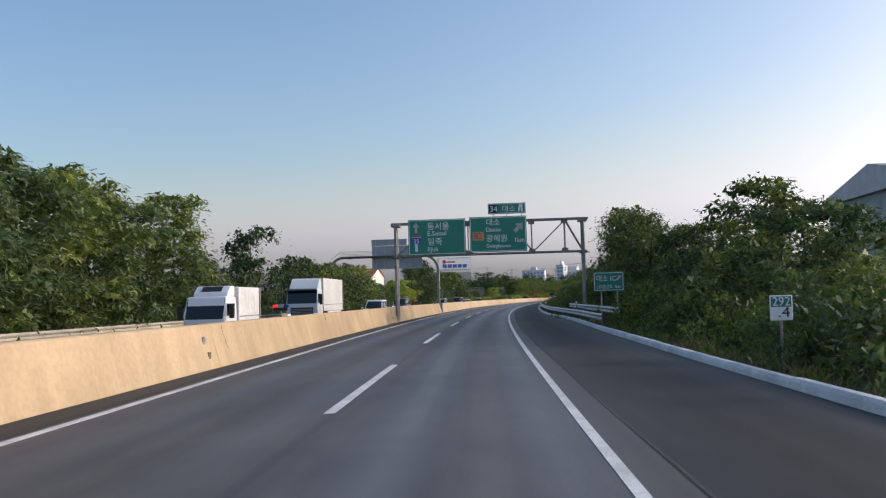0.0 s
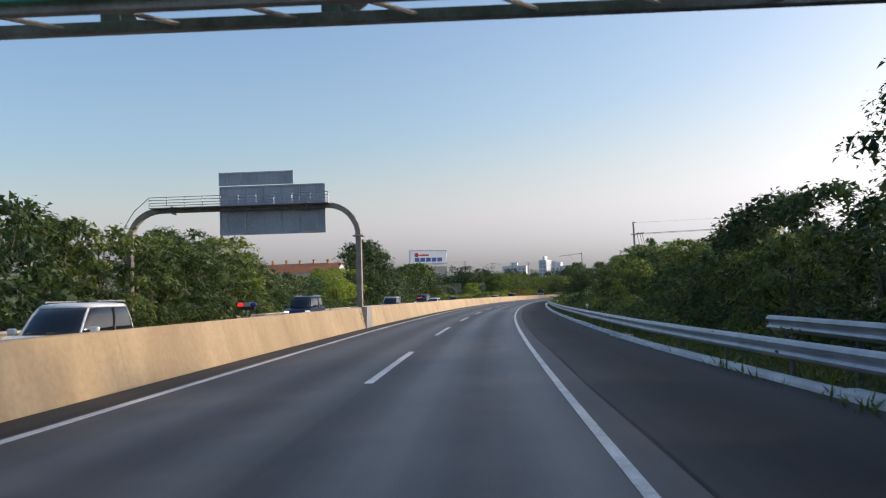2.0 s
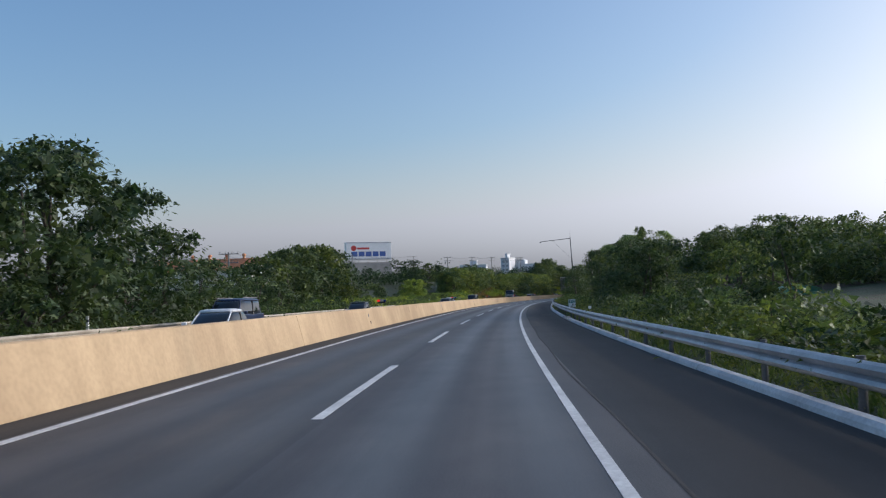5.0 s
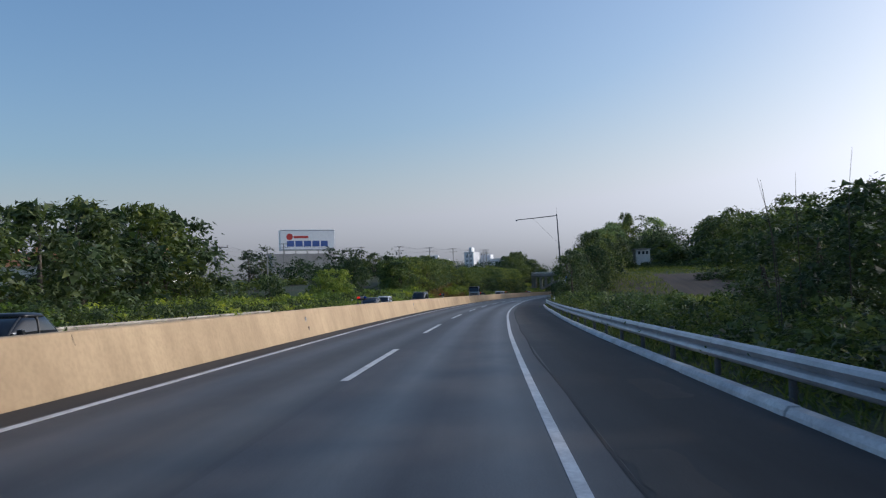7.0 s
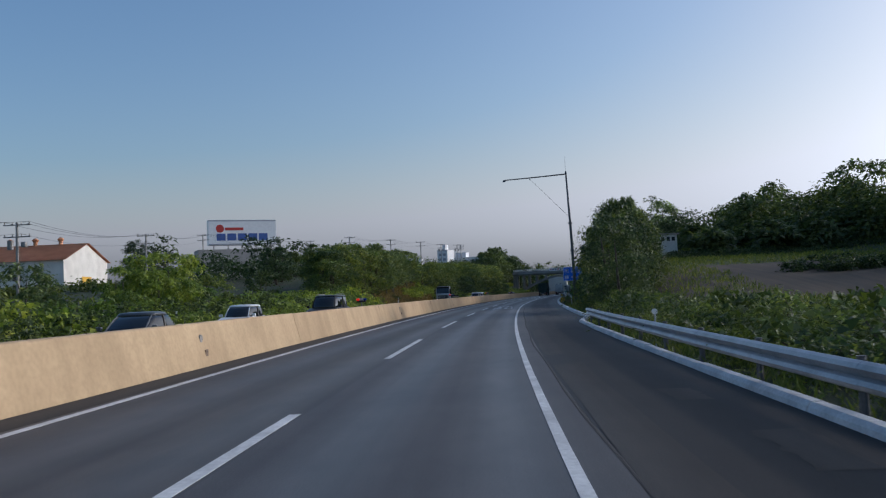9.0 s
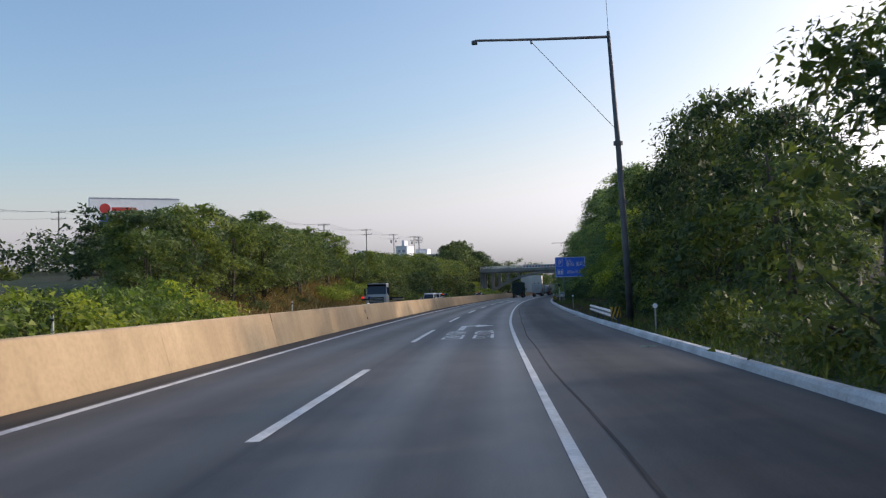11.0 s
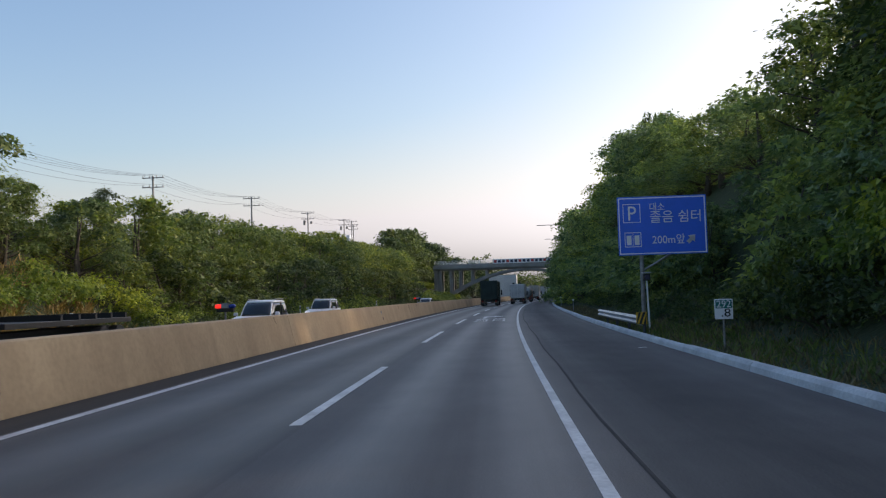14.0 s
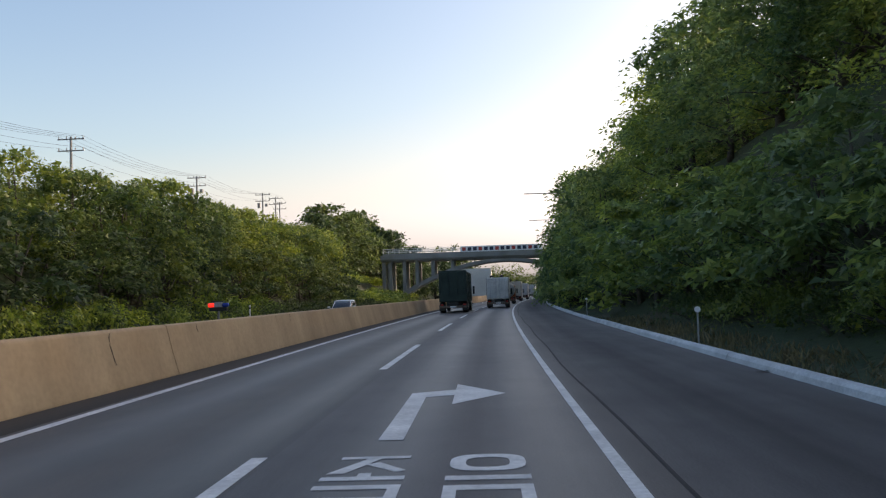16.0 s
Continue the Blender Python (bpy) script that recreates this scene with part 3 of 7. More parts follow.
def guard_rail(s0, s1, shift, lift, label, gap=4.0, striped=False, face=1, steel=None):
    """A corrugated steel beam on posts; face 1 turns its ridges to the left, -1 to the right."""
    g = thing("guard_rail", Matrix(), label, "guard rail", "guard rails")
    a = s0
    while a < s1 - 0.1:
        b = min(a + gap, s1)
        prof = [(-d * face, z + lift) for d, z in W_CLOSED]
        part("beam", sweep(prof, a, b + (0.15 if b < s1 else 0), 4.0, lambda q: shift(q) + (0.006 if int(a / gap) % 2 else 0.0), name="beam"), steel or ZINC, g)
        a = b
    s = s0 + 0.3
    while s < s1:
        # dark steel holds the shade that the growth behind throws on the posts
        part("post", POST, MAST_POST_STEEL, g, m=place(s, shift(s) + 0.1 * face, -0.2) @ Matrix.Diagonal((1, 1, (0.95 + lift) / 1.0, 1)))
        s += gap
    if striped:
        end = part("end_plate", box(-0.2, 0.2, -0.03, 0.0, -0.22, 0.22, 0.01), YELLOW, g, "yellow and black striped end plate", m=place(s0 - 0.05, shift(s0) - 0.05, 0.62))
        for k in (-0.14, 0.02, 0.18):
            bm = bmesh.new()
            vs = [bm.verts.new((min(0.2, max(-0.2, k + x)), -0.034, z)) for x, z in ((-0.12, -0.215), (-0.03, -0.215), (0.13, 0.215), (0.04, 0.215))]
            bm.faces.new(vs)
            part("stripe", bm, INK, end, "black diagonal stripe")
    return g


POST = bpy.data.meshes.new("post")
pipe([(0, 0, 0), (0, 0, 1)], 0.06, 10).to_mesh(POST)


def rail_across(s):
    return kerb_at(s) + float(np.interp(s, [225, 258, 285], [0.48, 0.34, 0.42]))


guard_rail(41, 290.5, rail_across, -0.02, "grey galvanised corrugated guard rail behind the kerb", 4.0)
guard_rail(41, 74, lambda s: 6.35, 0.28, "grey galvanised second guard rail behind the first", 4.0)
guard_rail(336.8, 353.5, lambda s: 5.3 + 0.03 * (s - 336.8), -0.05, "short grey guard rail with a striped end before the lamp post", 4.0, True)
guard_rail(411.3, 426.6, lambda s: 5.45, -0.02, "short grey guard rail with a striped end before the blue sign", 4.0, True)
guard_rail(-40, 93, lambda s: -18.1, 0.08, "cream dusty guard rail on the far side of the oncoming lanes", 4.0, face=-1, steel=DUSTY)
guard_rail(112, 262, lambda s: -18.1, 0.0, "cream dusty guard rail half hidden in the shrubs", 8.0, face=-1, steel=DUSTY)


# ---- signs ----
def arrow_mesh(length, width, head, y=-0.004):
    """An upright arrow that points up, its foot at the origin, on a face along -y."""
    bm = bmesh.new()
    w, h = width / 2, head
    vs = [bm.verts.new((x, y, z)) for x, z in ((-w, 0), (w, 0), (w, length - h), (2.6 * w, length - h), (0, length), (-2.6 * w, length - h), (-w, length - h))]
    f = bm.faces.new(vs)
    bmesh.ops.solidify(bm, geom=[f], thickness=0.004)
    return bm


def board(name, x0, x1, z0, z1, y, colour, parent, label, edge=0.045, thick=0.05):
    """A sign board with a white border and stiffening ribs behind."""
    b = part(name, box(x0, x1, y, y + thick, z0, z1, 0.012), colour, parent, label)
    i = 0.05
    for n, (a0, a1, c0, c1) in enumerate(((x0 + i, x1 - i, z1 - i - edge, z1 - i), (x0 + i, x1 - i, z0 + i, z0 + i + edge), (x0 + i, x0 + i + edge, z0 + i + edge, z1 - i - edge), (x1 - i - edge, x1 - i, z0 + i + edge, z1 - i - edge))):
        part("border", box(a0, a1, y - 0.004, y - 0.0005, c0, c1), SIGN_WHITE, b, "white border strip")
    return b


GANTRY = thing("sign_gantry", place(62.8, 0.0), "grey steel truss gantry carrying green motorway signs across the lanes", "sign gantry")
# legs: pairs of tubes on both sides
for x in (-7.3, 6.68):
    leg = part("leg", pipe([(x, -0.46, -0.1), (x, -0.46, 7.2)], 0.11, 12), ZINC_OLD, GANTRY, "round weathered steel leg")
    part("tube", pipe([(x, 0.46, -0.1), (x, 0.46, 7.2)], 0.11, 12), ZINC_OLD, leg)
    for z in (0.9, 2.0, 3.1, 4.2, 5.3, 6.4):
        part("lacing", pipe([(x, -0.46, z), (x, 0.46, z + 0.6)], 0.035, 6), ZINC_OLD, leg)
    part("cap", box(x - 0.32, x + 0.32, -0.6, 0.6, 7.14, 7.4, 0.02), ZINC_OLD, leg)
    part("bracket", box(x - 0.28, x + 0.28, -0.6, 0.6, 4.78, 4.92, 0.02), ZINC_OLD, leg)
for y in (-0.38, 0.38):
    part("chord", box(-7.6, 7.1, y - 0.07, y + 0.07, 7.3, 7.44, 0.015), ZINC_OLD, GANTRY)
    part("chord", box(-7.5, 6.95, y - 0.07, y + 0.07, 4.86, 5.0, 0.015), ZINC_OLD, GANTRY)
    xs = [-7.2, -4.5, -1.7, 1.1, 3.0, 5.4, 6.65]
    for a, b in zip(xs, xs[1:]):
        up = xs.index(a) % 2 == 0
        part("brace", pipe([(a, y, 7.3 if not up else 5.0), (b, y, 5.0 if not up else 7.3)], 0.045, 6), ZINC_OLD, GANTRY)
    for x in (-4.5, -1.85, 2.9, 5.35):
        part("upright", pipe([(x, y, 5.0), (x, y, 7.3)], 0.04, 6), ZINC_OLD, GANTRY)
        part("gusset", box(x - 0.22, x + 0.22, y - 0.012, y + 0.012, 7.08, 7.3), ZINC_OLD, GANTRY)
        part("gusset", box(x - 0.22, x + 0.22, y - 0.012, y + 0.012, 5.0, 5.2), ZINC_OLD, GANTRY)
for x in np.arange(-7.2, 6.6, 1.4):
    part("cross_tie", pipe([(x, -0.38, 4.93), (x + 0.7, 0.38, 4.93)], 0.03, 6), ZINC_OLD, GANTRY)
    part("cross_tie", pipe([(x, -0.38, 7.37), (x + 0.7, 0.38, 7.37)], 0.03, 6), ZINC_OLD, GANTRY)
# left board
b1 = board("board", -6.32, -2.02, 4.96, 7.62, -0.56, SIGN_GREEN, GANTRY, "green board with white Korean and Latin names and a route shield")
part("arrow", arrow_mesh(0.78, 0.2, 0.34), SIGN_WHITE, b1, "white straight arrow", m=pose(-5.72, -0.562, 6.62))
part("arrow_stem", box(-5.82, -5.62, -0.566, -0.562, 5.22, 5.82), SIGN_WHITE, b1, "white arrow stem")
sh = bmesh.new()
sh.faces.new([sh.verts.new((x, -0.566, z)) for x, z in ((-6.02, 6.3), (-6.1, 6.1), (-6.0, 5.85), (-5.72, 5.72), (-5.44, 5.85), (-5.34, 6.1), (-5.42, 6.3))])
shield = part("route_shield", sh, SIGN_SHIELD, b1, "blue route shield")
part("shield_band", box(-6.02, -5.42, -0.57, -0.563, 6.32, 6.44), SIGN_RED, b1, "red shield band")
part("shield_rim", box(-6.05, -5.39, -0.569, -0.563, 6.285, 6.325), SIGN_WHITE, b1, "white shield rim")
lettering("writing", "35", 0.46, SIGN_WHITE, b1, -5.72, 5.86, -0.572)
for text, x, z, size, wide in (("동서울", -4.9, 6.88, 0.6, 1.02), ("E.Seoul", -4.9, 6.4, 0.5, 1.0), ("일죽", -4.9, 5.72, 0.6, 1.02), ("Iljuk", -4.9, 5.22, 0.5, 1.0)):
    lettering("writing", text, size, SIGN_WHITE, b1, x, z, -0.566, "LEFT", wide)
# right board
b2 = board("board", -1.72, 2.52, 5.04, 7.68, -0.56, SIGN_GREEN, GANTRY, "green exit board with white names and an orange route number")
for text, x, z, size, wide in (("대소", -0.5, 7.06, 0.58, 1.02), ("Daeso", -0.5, 6.56, 0.46, 0.95), ("광혜원", -0.5, 5.84, 0.58, 1.0), ("Gwanghyewon", -0.5, 5.36, 0.4, 0.76), ("1km", 1.55, 5.72, 0.52, 0.9)):
    lettering("writing", text, size, SIGN_WHITE, b2, x, z, -0.566, "LEFT", wide)
part("arrow", arrow_mesh(0.92, 0.28, 0.46), SIGN_WHITE, b2, "white slanting exit arrow", m=pose(1.62, -0.562, 6.5) @ pose(0, 0, 0, 0, 45, 0))
part("route_plate", box(-1.5, -0.66, -0.567, -0.561, 5.92, 6.56), SIGN_ORANGE, b2, "orange route number plate")
lettering("writing", "82", 0.66, SIGN_SHIELD, b2, -1.08, 6.02, -0.572)
# small board above
b3 = board("board", -0.3, 2.5, 7.86, 8.66, -0.5, SIGN_GREEN, GANTRY, "small green junction board with a dark number plate", 0.03)
part("number_plate", box(-0.22, 0.46, -0.507, -0.501, 7.94, 8.58), SIGN_NAVY, b3, "dark navy number plate")
lettering("writing", "34", 0.6, SIGN_WHITE, b3, 0.12, 8.04, -0.512)
lettering("writing", "대소", 0.5, SIGN_WHITE, b3, 0.72, 8.06, -0.507, "LEFT", 1.15)
for k, (xa, xb, lean) in enumerate(((1.9, 2.04, 0.12), (2.14, 2.28, 0.0))):
    bm = bmesh.new()
    bm.faces.new([bm.verts.new((x, -0.507, z)) for x, z in ((xa, 8.0), (xb, 8.0), (xb + lean, 8.54), (xa + lean, 8.54))])
    part("junction_mark", bm, SIGN_WHITE, b3, "white junction mark")
for x in (0.1, 1.1, 2.2):
    part("stay", pipe([(x, -0.45, 7.44), (x, -0.45, 7.9)], 0.035, 6), ZINC_OLD, b3)

# small exit sign on two posts
IC = thing("exit_sign", place(49.0, 6.83), "green exit sign with white writing on two grey posts", "road sign")
bi = board("board", -0.9, 0.88, 1.84, 2.98, -0.05, SIGN_GREEN, IC, "green board with white writing", 0.03)
lettering("writing", "대소 IC", 0.4, SIGN_WHITE, bi, -0.74, 2.45, -0.056, "LEFT", 0.95)
lettering("writing", "(구)음성IC 1km", 0.26, SIGN_WHITE, bi, -0.74, 2.02, -0.056, "LEFT", 0.86)
part("arrow", arrow_mesh(0.36, 0.1, 0.18), SIGN_WHITE, bi, "white slanting arrow", m=pose(0.46, -0.052, 2.5) @ pose(0, 0, 0, 0, 45, 0))
for x in (-0.45, 0.48):
    part("post", pipe([(x, 0.04, -0.2), (x, 0.04, 2.9)], 0.045, 8), ZINC, IC)

# blue rest area sign
REST = thing("rest_area_sign", place(419.6, 7.78, -0.08), "large blue rest area sign with white writing on a grey post", "road sign")
bp = board("board", -2.05, 2.0, 3.34, 6.05, -0.16, SIGN_BLUE, REST, "blue board with white writing", 0.05)
for x0, x1, z0, z1 in ((-1.8, -1.0, 4.85, 5.72), (-1.76, -1.0, 3.72, 4.4)):
    fr = part("frame", box(x0, x1, -0.166, -0.1605, z1 - 0.03, z1), SIGN_WHITE, bp, "white square frame")
    for a0, a1, c0, c1 in ((x0, x1, z0, z0 + 0.03), (x0, x0 + 0.03, z0 + 0.03, z1 - 0.03), (x1 - 0.03, x1, z0 + 0.03, z1 - 0.03)):
        part("frame_side", box(a0, a1, -0.166, -0.1605, c0, c1), SIGN_WHITE, fr)
lettering("writing", "P", 0.95, SIGN_WHITE, bp, -1.4, 4.96, -0.166, "CENTER", 0.9)
for x in (-1.56, -1.2):
    part("pictogram", box(x - 0.11, x + 0.11, -0.166, -0.1605, 3.82, 4.26, 0.0), SIGN_WHITE, bp, "plain white bar")
part("divider", box(-1.39, -1.37, -0.166, -0.1605, 3.78, 4.34), SIGN_WHITE, bp, "thin white divider")
for text, x, z, size, wide in (("대소", -0.6, 5.4, 0.42, 0.95), ("졸음 쉼터", -0.6, 4.86, 0.62, 0.98), ("200m앞", -0.52, 3.86, 0.5, 0.95)):
    lettering("writing", text, size, SIGN_WHITE, bp, x, z, -0.166, "LEFT", wide)
part("arrow", arrow_mesh(0.5, 0.17, 0.27), SIGN_WHITE, bp, "white slanting arrow", m=pose(1.1, -0.162, 3.86) @ pose(0, 0, 0, 0, 45, 0))
part("post", pipe([(-1.0, 0.0, -0.5), (-1.0, 0.0, 5.9)], 0.1, 10), ZINC_OLD, REST, "round grey steel post")
for z in (3.7, 5.6):
    part("rail", box(-1.9, 1.85, -0.1, -0.02, z, z + 0.08), ZINC_OLD, REST)
part("strut", pipe([(-1.0, 0.0, 2.6), (0.9, -0.05, 3.7)], 0.05, 8), ZINC_OLD, REST)

# warning lamp on a thin post in front of the blue sign
WARN = thing("warning_lamp", place(413.9, 6.12, 0.0), "thin white post with a black square warning lamp", "warning lamp")
part("post", pipe([(0, 0, -0.1), (-0.05, 0, 2.05)], [0.04, 0.035], 8), WHITE_PAINT, WARN)
part("lamp_box", box(-0.19, 0.09, -0.1, 0.1, 2.02, 2.3, 0.03), INK, WARN, "black lamp box")
part("lens", pipe([(-0.05, -0.1, 2.16), (-0.05, -0.13, 2.16)], 0.09, 12), SIGN_NAVY, WARN, "dark round lens")
part("solar_panel", box(-0.22, 0.12, -0.12, 0.12, 2.32, 2.36, 0.01), ZINC, WARN, "small pale solar panel")


def distance_post(s, d, number, z=1.25):
    """A white distance plate with a green band on a post."""
    g = thing("distance_marker", place(s, d), "white distance marker plate with a green band on a thin post", "distance marker", "distance markers")
    p = part("plate", box(-0.24, 0.24, -0.03, 0.0, z - 0.27, z + 0.27, 0.02), SIGN_WHITE, g)
    part("band", box(-0.215, 0.215, -0.035, -0.0305, z + 0.02, z + 0.24), SIGN_DARKGREEN, p, "green band")
    lettering("writing", "292", 0.27, SIGN_WHITE, p, 0.0, z + 0.045, -0.037, "CENTER", 0.95)
    lettering("writing", number, 0.31, INK, p, 0.05, z - 0.2, -0.033, "CENTER", 1.2)
    part("post", pipe([(0, 0.03, -0.3), (0, 0.03, z + 0.2)], 0.03, 8), ZINC_OLD, g)


distance_post(16.1, 6.1, ".4", 1.26)
distance_post(200.5, 4.67, ".6", 0.91)
distance_post(402.2, 6.15, ".8", 1.08)


def delineator(s, d, z):
    g = thing("delineator_post", place(s, d), "white round reflector on a slim grey roadside post", "delineator", "delineators")
    part("post", pipe([(0, 0, -0.2), (0, 0, z)], 0.03, 8), ZINC, g)
    part("reflector", pipe([(0, -0.03, z), (0, 0.03, z)], 0.085, 14), SIGN_WHITE, g, "round white reflector")


for s, d, z in ((104, 5.1, 0.9), (140, 4.95, 0.9), (185, 4.65, 0.85), (273, 5.0, 0.88), (331.3, 5.95, 0.95), (371.5, 5.85, 1.1), (456, 5.85, 0.98), (489, 5.9, 1.05), (530, 5.9, 1.05), (61, 5.9, 1.15)):
    delineator(s, d, z)

def marker_post(s, d, z):
    """A slim plastic post with a dark band beyond the oncoming lanes."""
    g = thing("marker_post", place(s, d), "pale slim plastic marker post at the road edge", "marker post", "marker posts")
    part("shaft", box(-0.06, 0.06, -0.04, 0.04, -0.2, z, 0.015), WHITE_PAINT, g)
    part("band", box(-0.064, 0.064, -0.044, 0.044, z - 0.28, z - 0.16), SIGN_NAVY, g, "dark reflector band")


for s, z in ((133.0, 1.35), (176.0, 1.3), (296.2, 1.3), (336.0, 1.3), (376.0, 1.4), (415.6, 1.4), (456.0, 1.2), (494.5, 1.3)):
    marker_post(s, -18.5, z)


TEAL_RAG = plain("teal_plastic", (0.05, 0.3, 0.26), 0.5)


def litter(s, d, size, material, label):
    """A crumpled scrap on the shoulder."""
    bm = bmesh.new()
    rows = [[bm.verts.new((size * (i / 4 - 0.5), size * 0.5 * (k / 3 - 0.5), 0.012 + 0.05 * size * abs(math.sin(2.3 * i + 1.7 * k)))) for k in range(4)] for i in range(5)]
    for a, b in zip(rows, rows[1:]):
        for k in range(3):
            bm.faces.new((a[k], a[k + 1], b[k + 1], b[k]))
    bmesh.ops.solidify(bm, geom=bm.faces[:], thickness=0.012)
    ob = part("litter", bm, material, m=place(s, d, 0.004, 25 * math.sin(s)))
    tagged(ob, label, "litter", "litter")


litter(324.0, 4.45, 0.4, TEAL_RAG, "torn teal plastic strip lying on the shoulder")
litter(403.8, 4.25, 0.25, WHITE_PAINT, "white scrap of paper on the asphalt")
litter(351.5, 4.75, 0.22, WHITE_PAINT, "white scrap of paper beside the kerb")
litter(375.0, 4.05, 0.18, INK, "small black scrap of rubber on the asphalt")
litter(447.0, 4.95, 0.3, INK, "black lump of rubber against the kerb")

RED_LAMP, BLUE_LAMP = lamp_of("red_lamp", (0.8, 0.03, 0.02), 0.7), plain("blue_lens", (0.015, 0.05, 0.3), 0.2)


def beacon(s):
    """A police style warning light on the median barrier."""
    g = thing("warning_beacon", place(s, -7.65, 1.15, 0.0, 0.82), "red and blue warning light bar on a short post", "warning light", "warning beacons")
    part("post", pipe([(0, 0, -0.05), (0, 0, 0.42)], 0.035, 8), ZINC_OLD, g)
    part("housing", box(-0.13, 0.13, -0.1, 0.1, 0.4, 0.58, 0.03), ZINC, g)
    part("cradle", slab([(-0.08, 0.28), (0.08, 0.28), (0.1, 0.41), (-0.1, 0.41)], -0.3, 0.3), INK, g, "dark lamp cradle")
    part("lens", box(-0.36, -0.13, -0.09, 0.09, 0.41, 0.55, 0.05), RED_LAMP, g, "red lens")
    part("lens", box(0.13, 0.36, -0.09, 0.09, 0.41, 0.55, 0.05), BLUE_LAMP, g, "blue lens")
    part("solar_panel", box(-0.2, 0.2, -0.12, 0.12, 0.585, 0.605, 0.005), SIGN_NAVY, g, "small solar panel")


for s in (28.6, 79.8, 132.7, 192.5, 245.2, 296.1, 352.0, 403.3, 454.3):
    beacon(s)

# ---- sign gantry over the oncoming lanes, seen from behind ----
GANTRY_STEEL = surface("weathered_gantry_steel", (0.22, 0.19, 0.15), (0.38, 0.34, 0.28), 1.2, 14, 0.65, 0.15, 0.08)
BACK = thing("arched_gantry", place(101.8, 0.0), "weathered square-section arch gantry with the plain backs of two signs", "sign gantry")


def square_tube(pts, wide, deep):
    """A square tube along points in the plane across the road."""
    bm = bmesh.new()
    rings = []
    for i, (x, z) in enumerate(pts):
        x0, z0 = pts[max(i - 1, 0)]
        x1, z1 = pts[min(i + 1, len(pts) - 1)]
        q = math.hypot(x1 - x0, z1 - z0)
        nx, nz = (z1 - z0) / q * wide / 2, -(x1 - x0) / q * wide / 2
        rings.append([bm.verts.new((x + a * nx, b * deep / 2, z + a * nz)) for a, b in ((-1, -1), (1, -1), (1, 1), (-1, 1))])
    for r0, r1 in zip(rings, rings[1:]):
        for k in range(4):
            bm.faces.new((r0[k], r0[(k + 1) % 4], r1[(k + 1) % 4], r1[k]))
    bm.faces.new(rings[0])
    bm.faces.new(rings[-1])
    bmesh.ops.bevel(bm, geom=[e for e in bm.edges if abs(e.verts[0].co.y - e.verts[1].co.y) < 0.01], offset=0.015, segments=1, affect="EDGES")
    return bm


for x, sgn in ((-7.68, 1), (-20.9, -1)):
    pts = [(x, 0.9 if sgn > 0 else -0.1), (x, 5.15)]
    for k in range(1, 9):
        a = k / 8 * math.pi / 2
        pts.append((x - sgn * 1.75 * (1 - math.cos(a)), 5.15 + 1.8 * math.sin(a)))
    leg = part("leg", square_tube(pts, 0.3, 0.4), GANTRY_STEEL, BACK, "curved square steel leg")
    part("flange", box(x - 0.29, x + 0.29, -0.34, 0.34, 5.12, 5.2, 0.01), GANTRY_STEEL, leg)
part("beam", square_tube([(-19.2, 6.95), (-9.4, 6.95)], 0.28, 0.4), ZINC_OLD, BACK, "horizontal square beam")
for x in (-10.55, -18.3):
    part("flange", box(x - 0.05, x + 0.05, -0.33, 0.33, 6.72, 7.18, 0.01), ZINC_OLD, BACK)
part("footing", slab([(-1.0, -0.05), (-0.7, 1.17), (0.8, 1.17), (1.1, -0.05)], -8.1, -7.18), CONCRETE, BACK, "wider concrete footing in the barrier")
for x0, x1, z0, z1, y in ((-15.72, -9.6, 5.44, 8.26, 0.3), (-15.75, -11.43, 8.3, 9.06, 0.3)):
    b = part("board", box(x0, x1, y, y + 0.04, z0, z1, 0.01), PANEL_BACK, BACK, "plain grey back of a sign board")
    for x in np.linspace(x0 + 0.45, x1 - 0.45, 6 if z1 < 8.5 else 5):
        part("rib", box(x - 0.035, x + 0.035, y - 0.08, y - 0.001, z0 + 0.02, z1 - 0.02), ZINC, b)
    for z in (z0 + 0.01, z1 - 0.1):
        part("rim", box(x0, x1, y - 0.06, y - 0.002, z, z + 0.09), ZINC, b)
    for x in (x0, x1 - 0.07):
        part("rim", box(x, x + 0.07, y - 0.058, y - 0.003, z0 + 0.1, z1 - 0.1), ZINC, b)
walkway = part("walkway", box(-19.4, -9.2, -0.9, -0.22, 7.0, 7.04), ZINC_OLD, BACK, "narrow steel walkway")
for z in (7.15, 7.3, 7.46, 7.62):
    part("handrail", pipe([(-19.4, -0.88, z), (-9.2, -0.88, z)], 0.02, 6), ZINC, walkway)
for x in np.arange(-19.4, -9.1, 1.02):
    part("rail_post", pipe([(x, -0.88, 7.0), (x, -0.88, 7.62)], 0.022, 6), ZINC, walkway)
part("ladder_rail", pipe([(-21.2, -0.3, 3.5), (-21.2, -0.3, 5.9), (-20.4, -0.6, 6.9), (-19.4, -0.88, 7.62)], 0.025, 6), ZINC, BACK)


# ---- poles and wires ----
def wire(name, a, b, sag, parent=None, r=0.012, label=""):
    a, b = Vector(a), Vector(b)
    pts = [a.lerp(b, k / 10) - Vector((0, 0, sag * 4 * (k / 10) * (1 - k / 10))) for k in range(11)]
    return part(name, pipe(pts, r, 4), INK, parent, label)


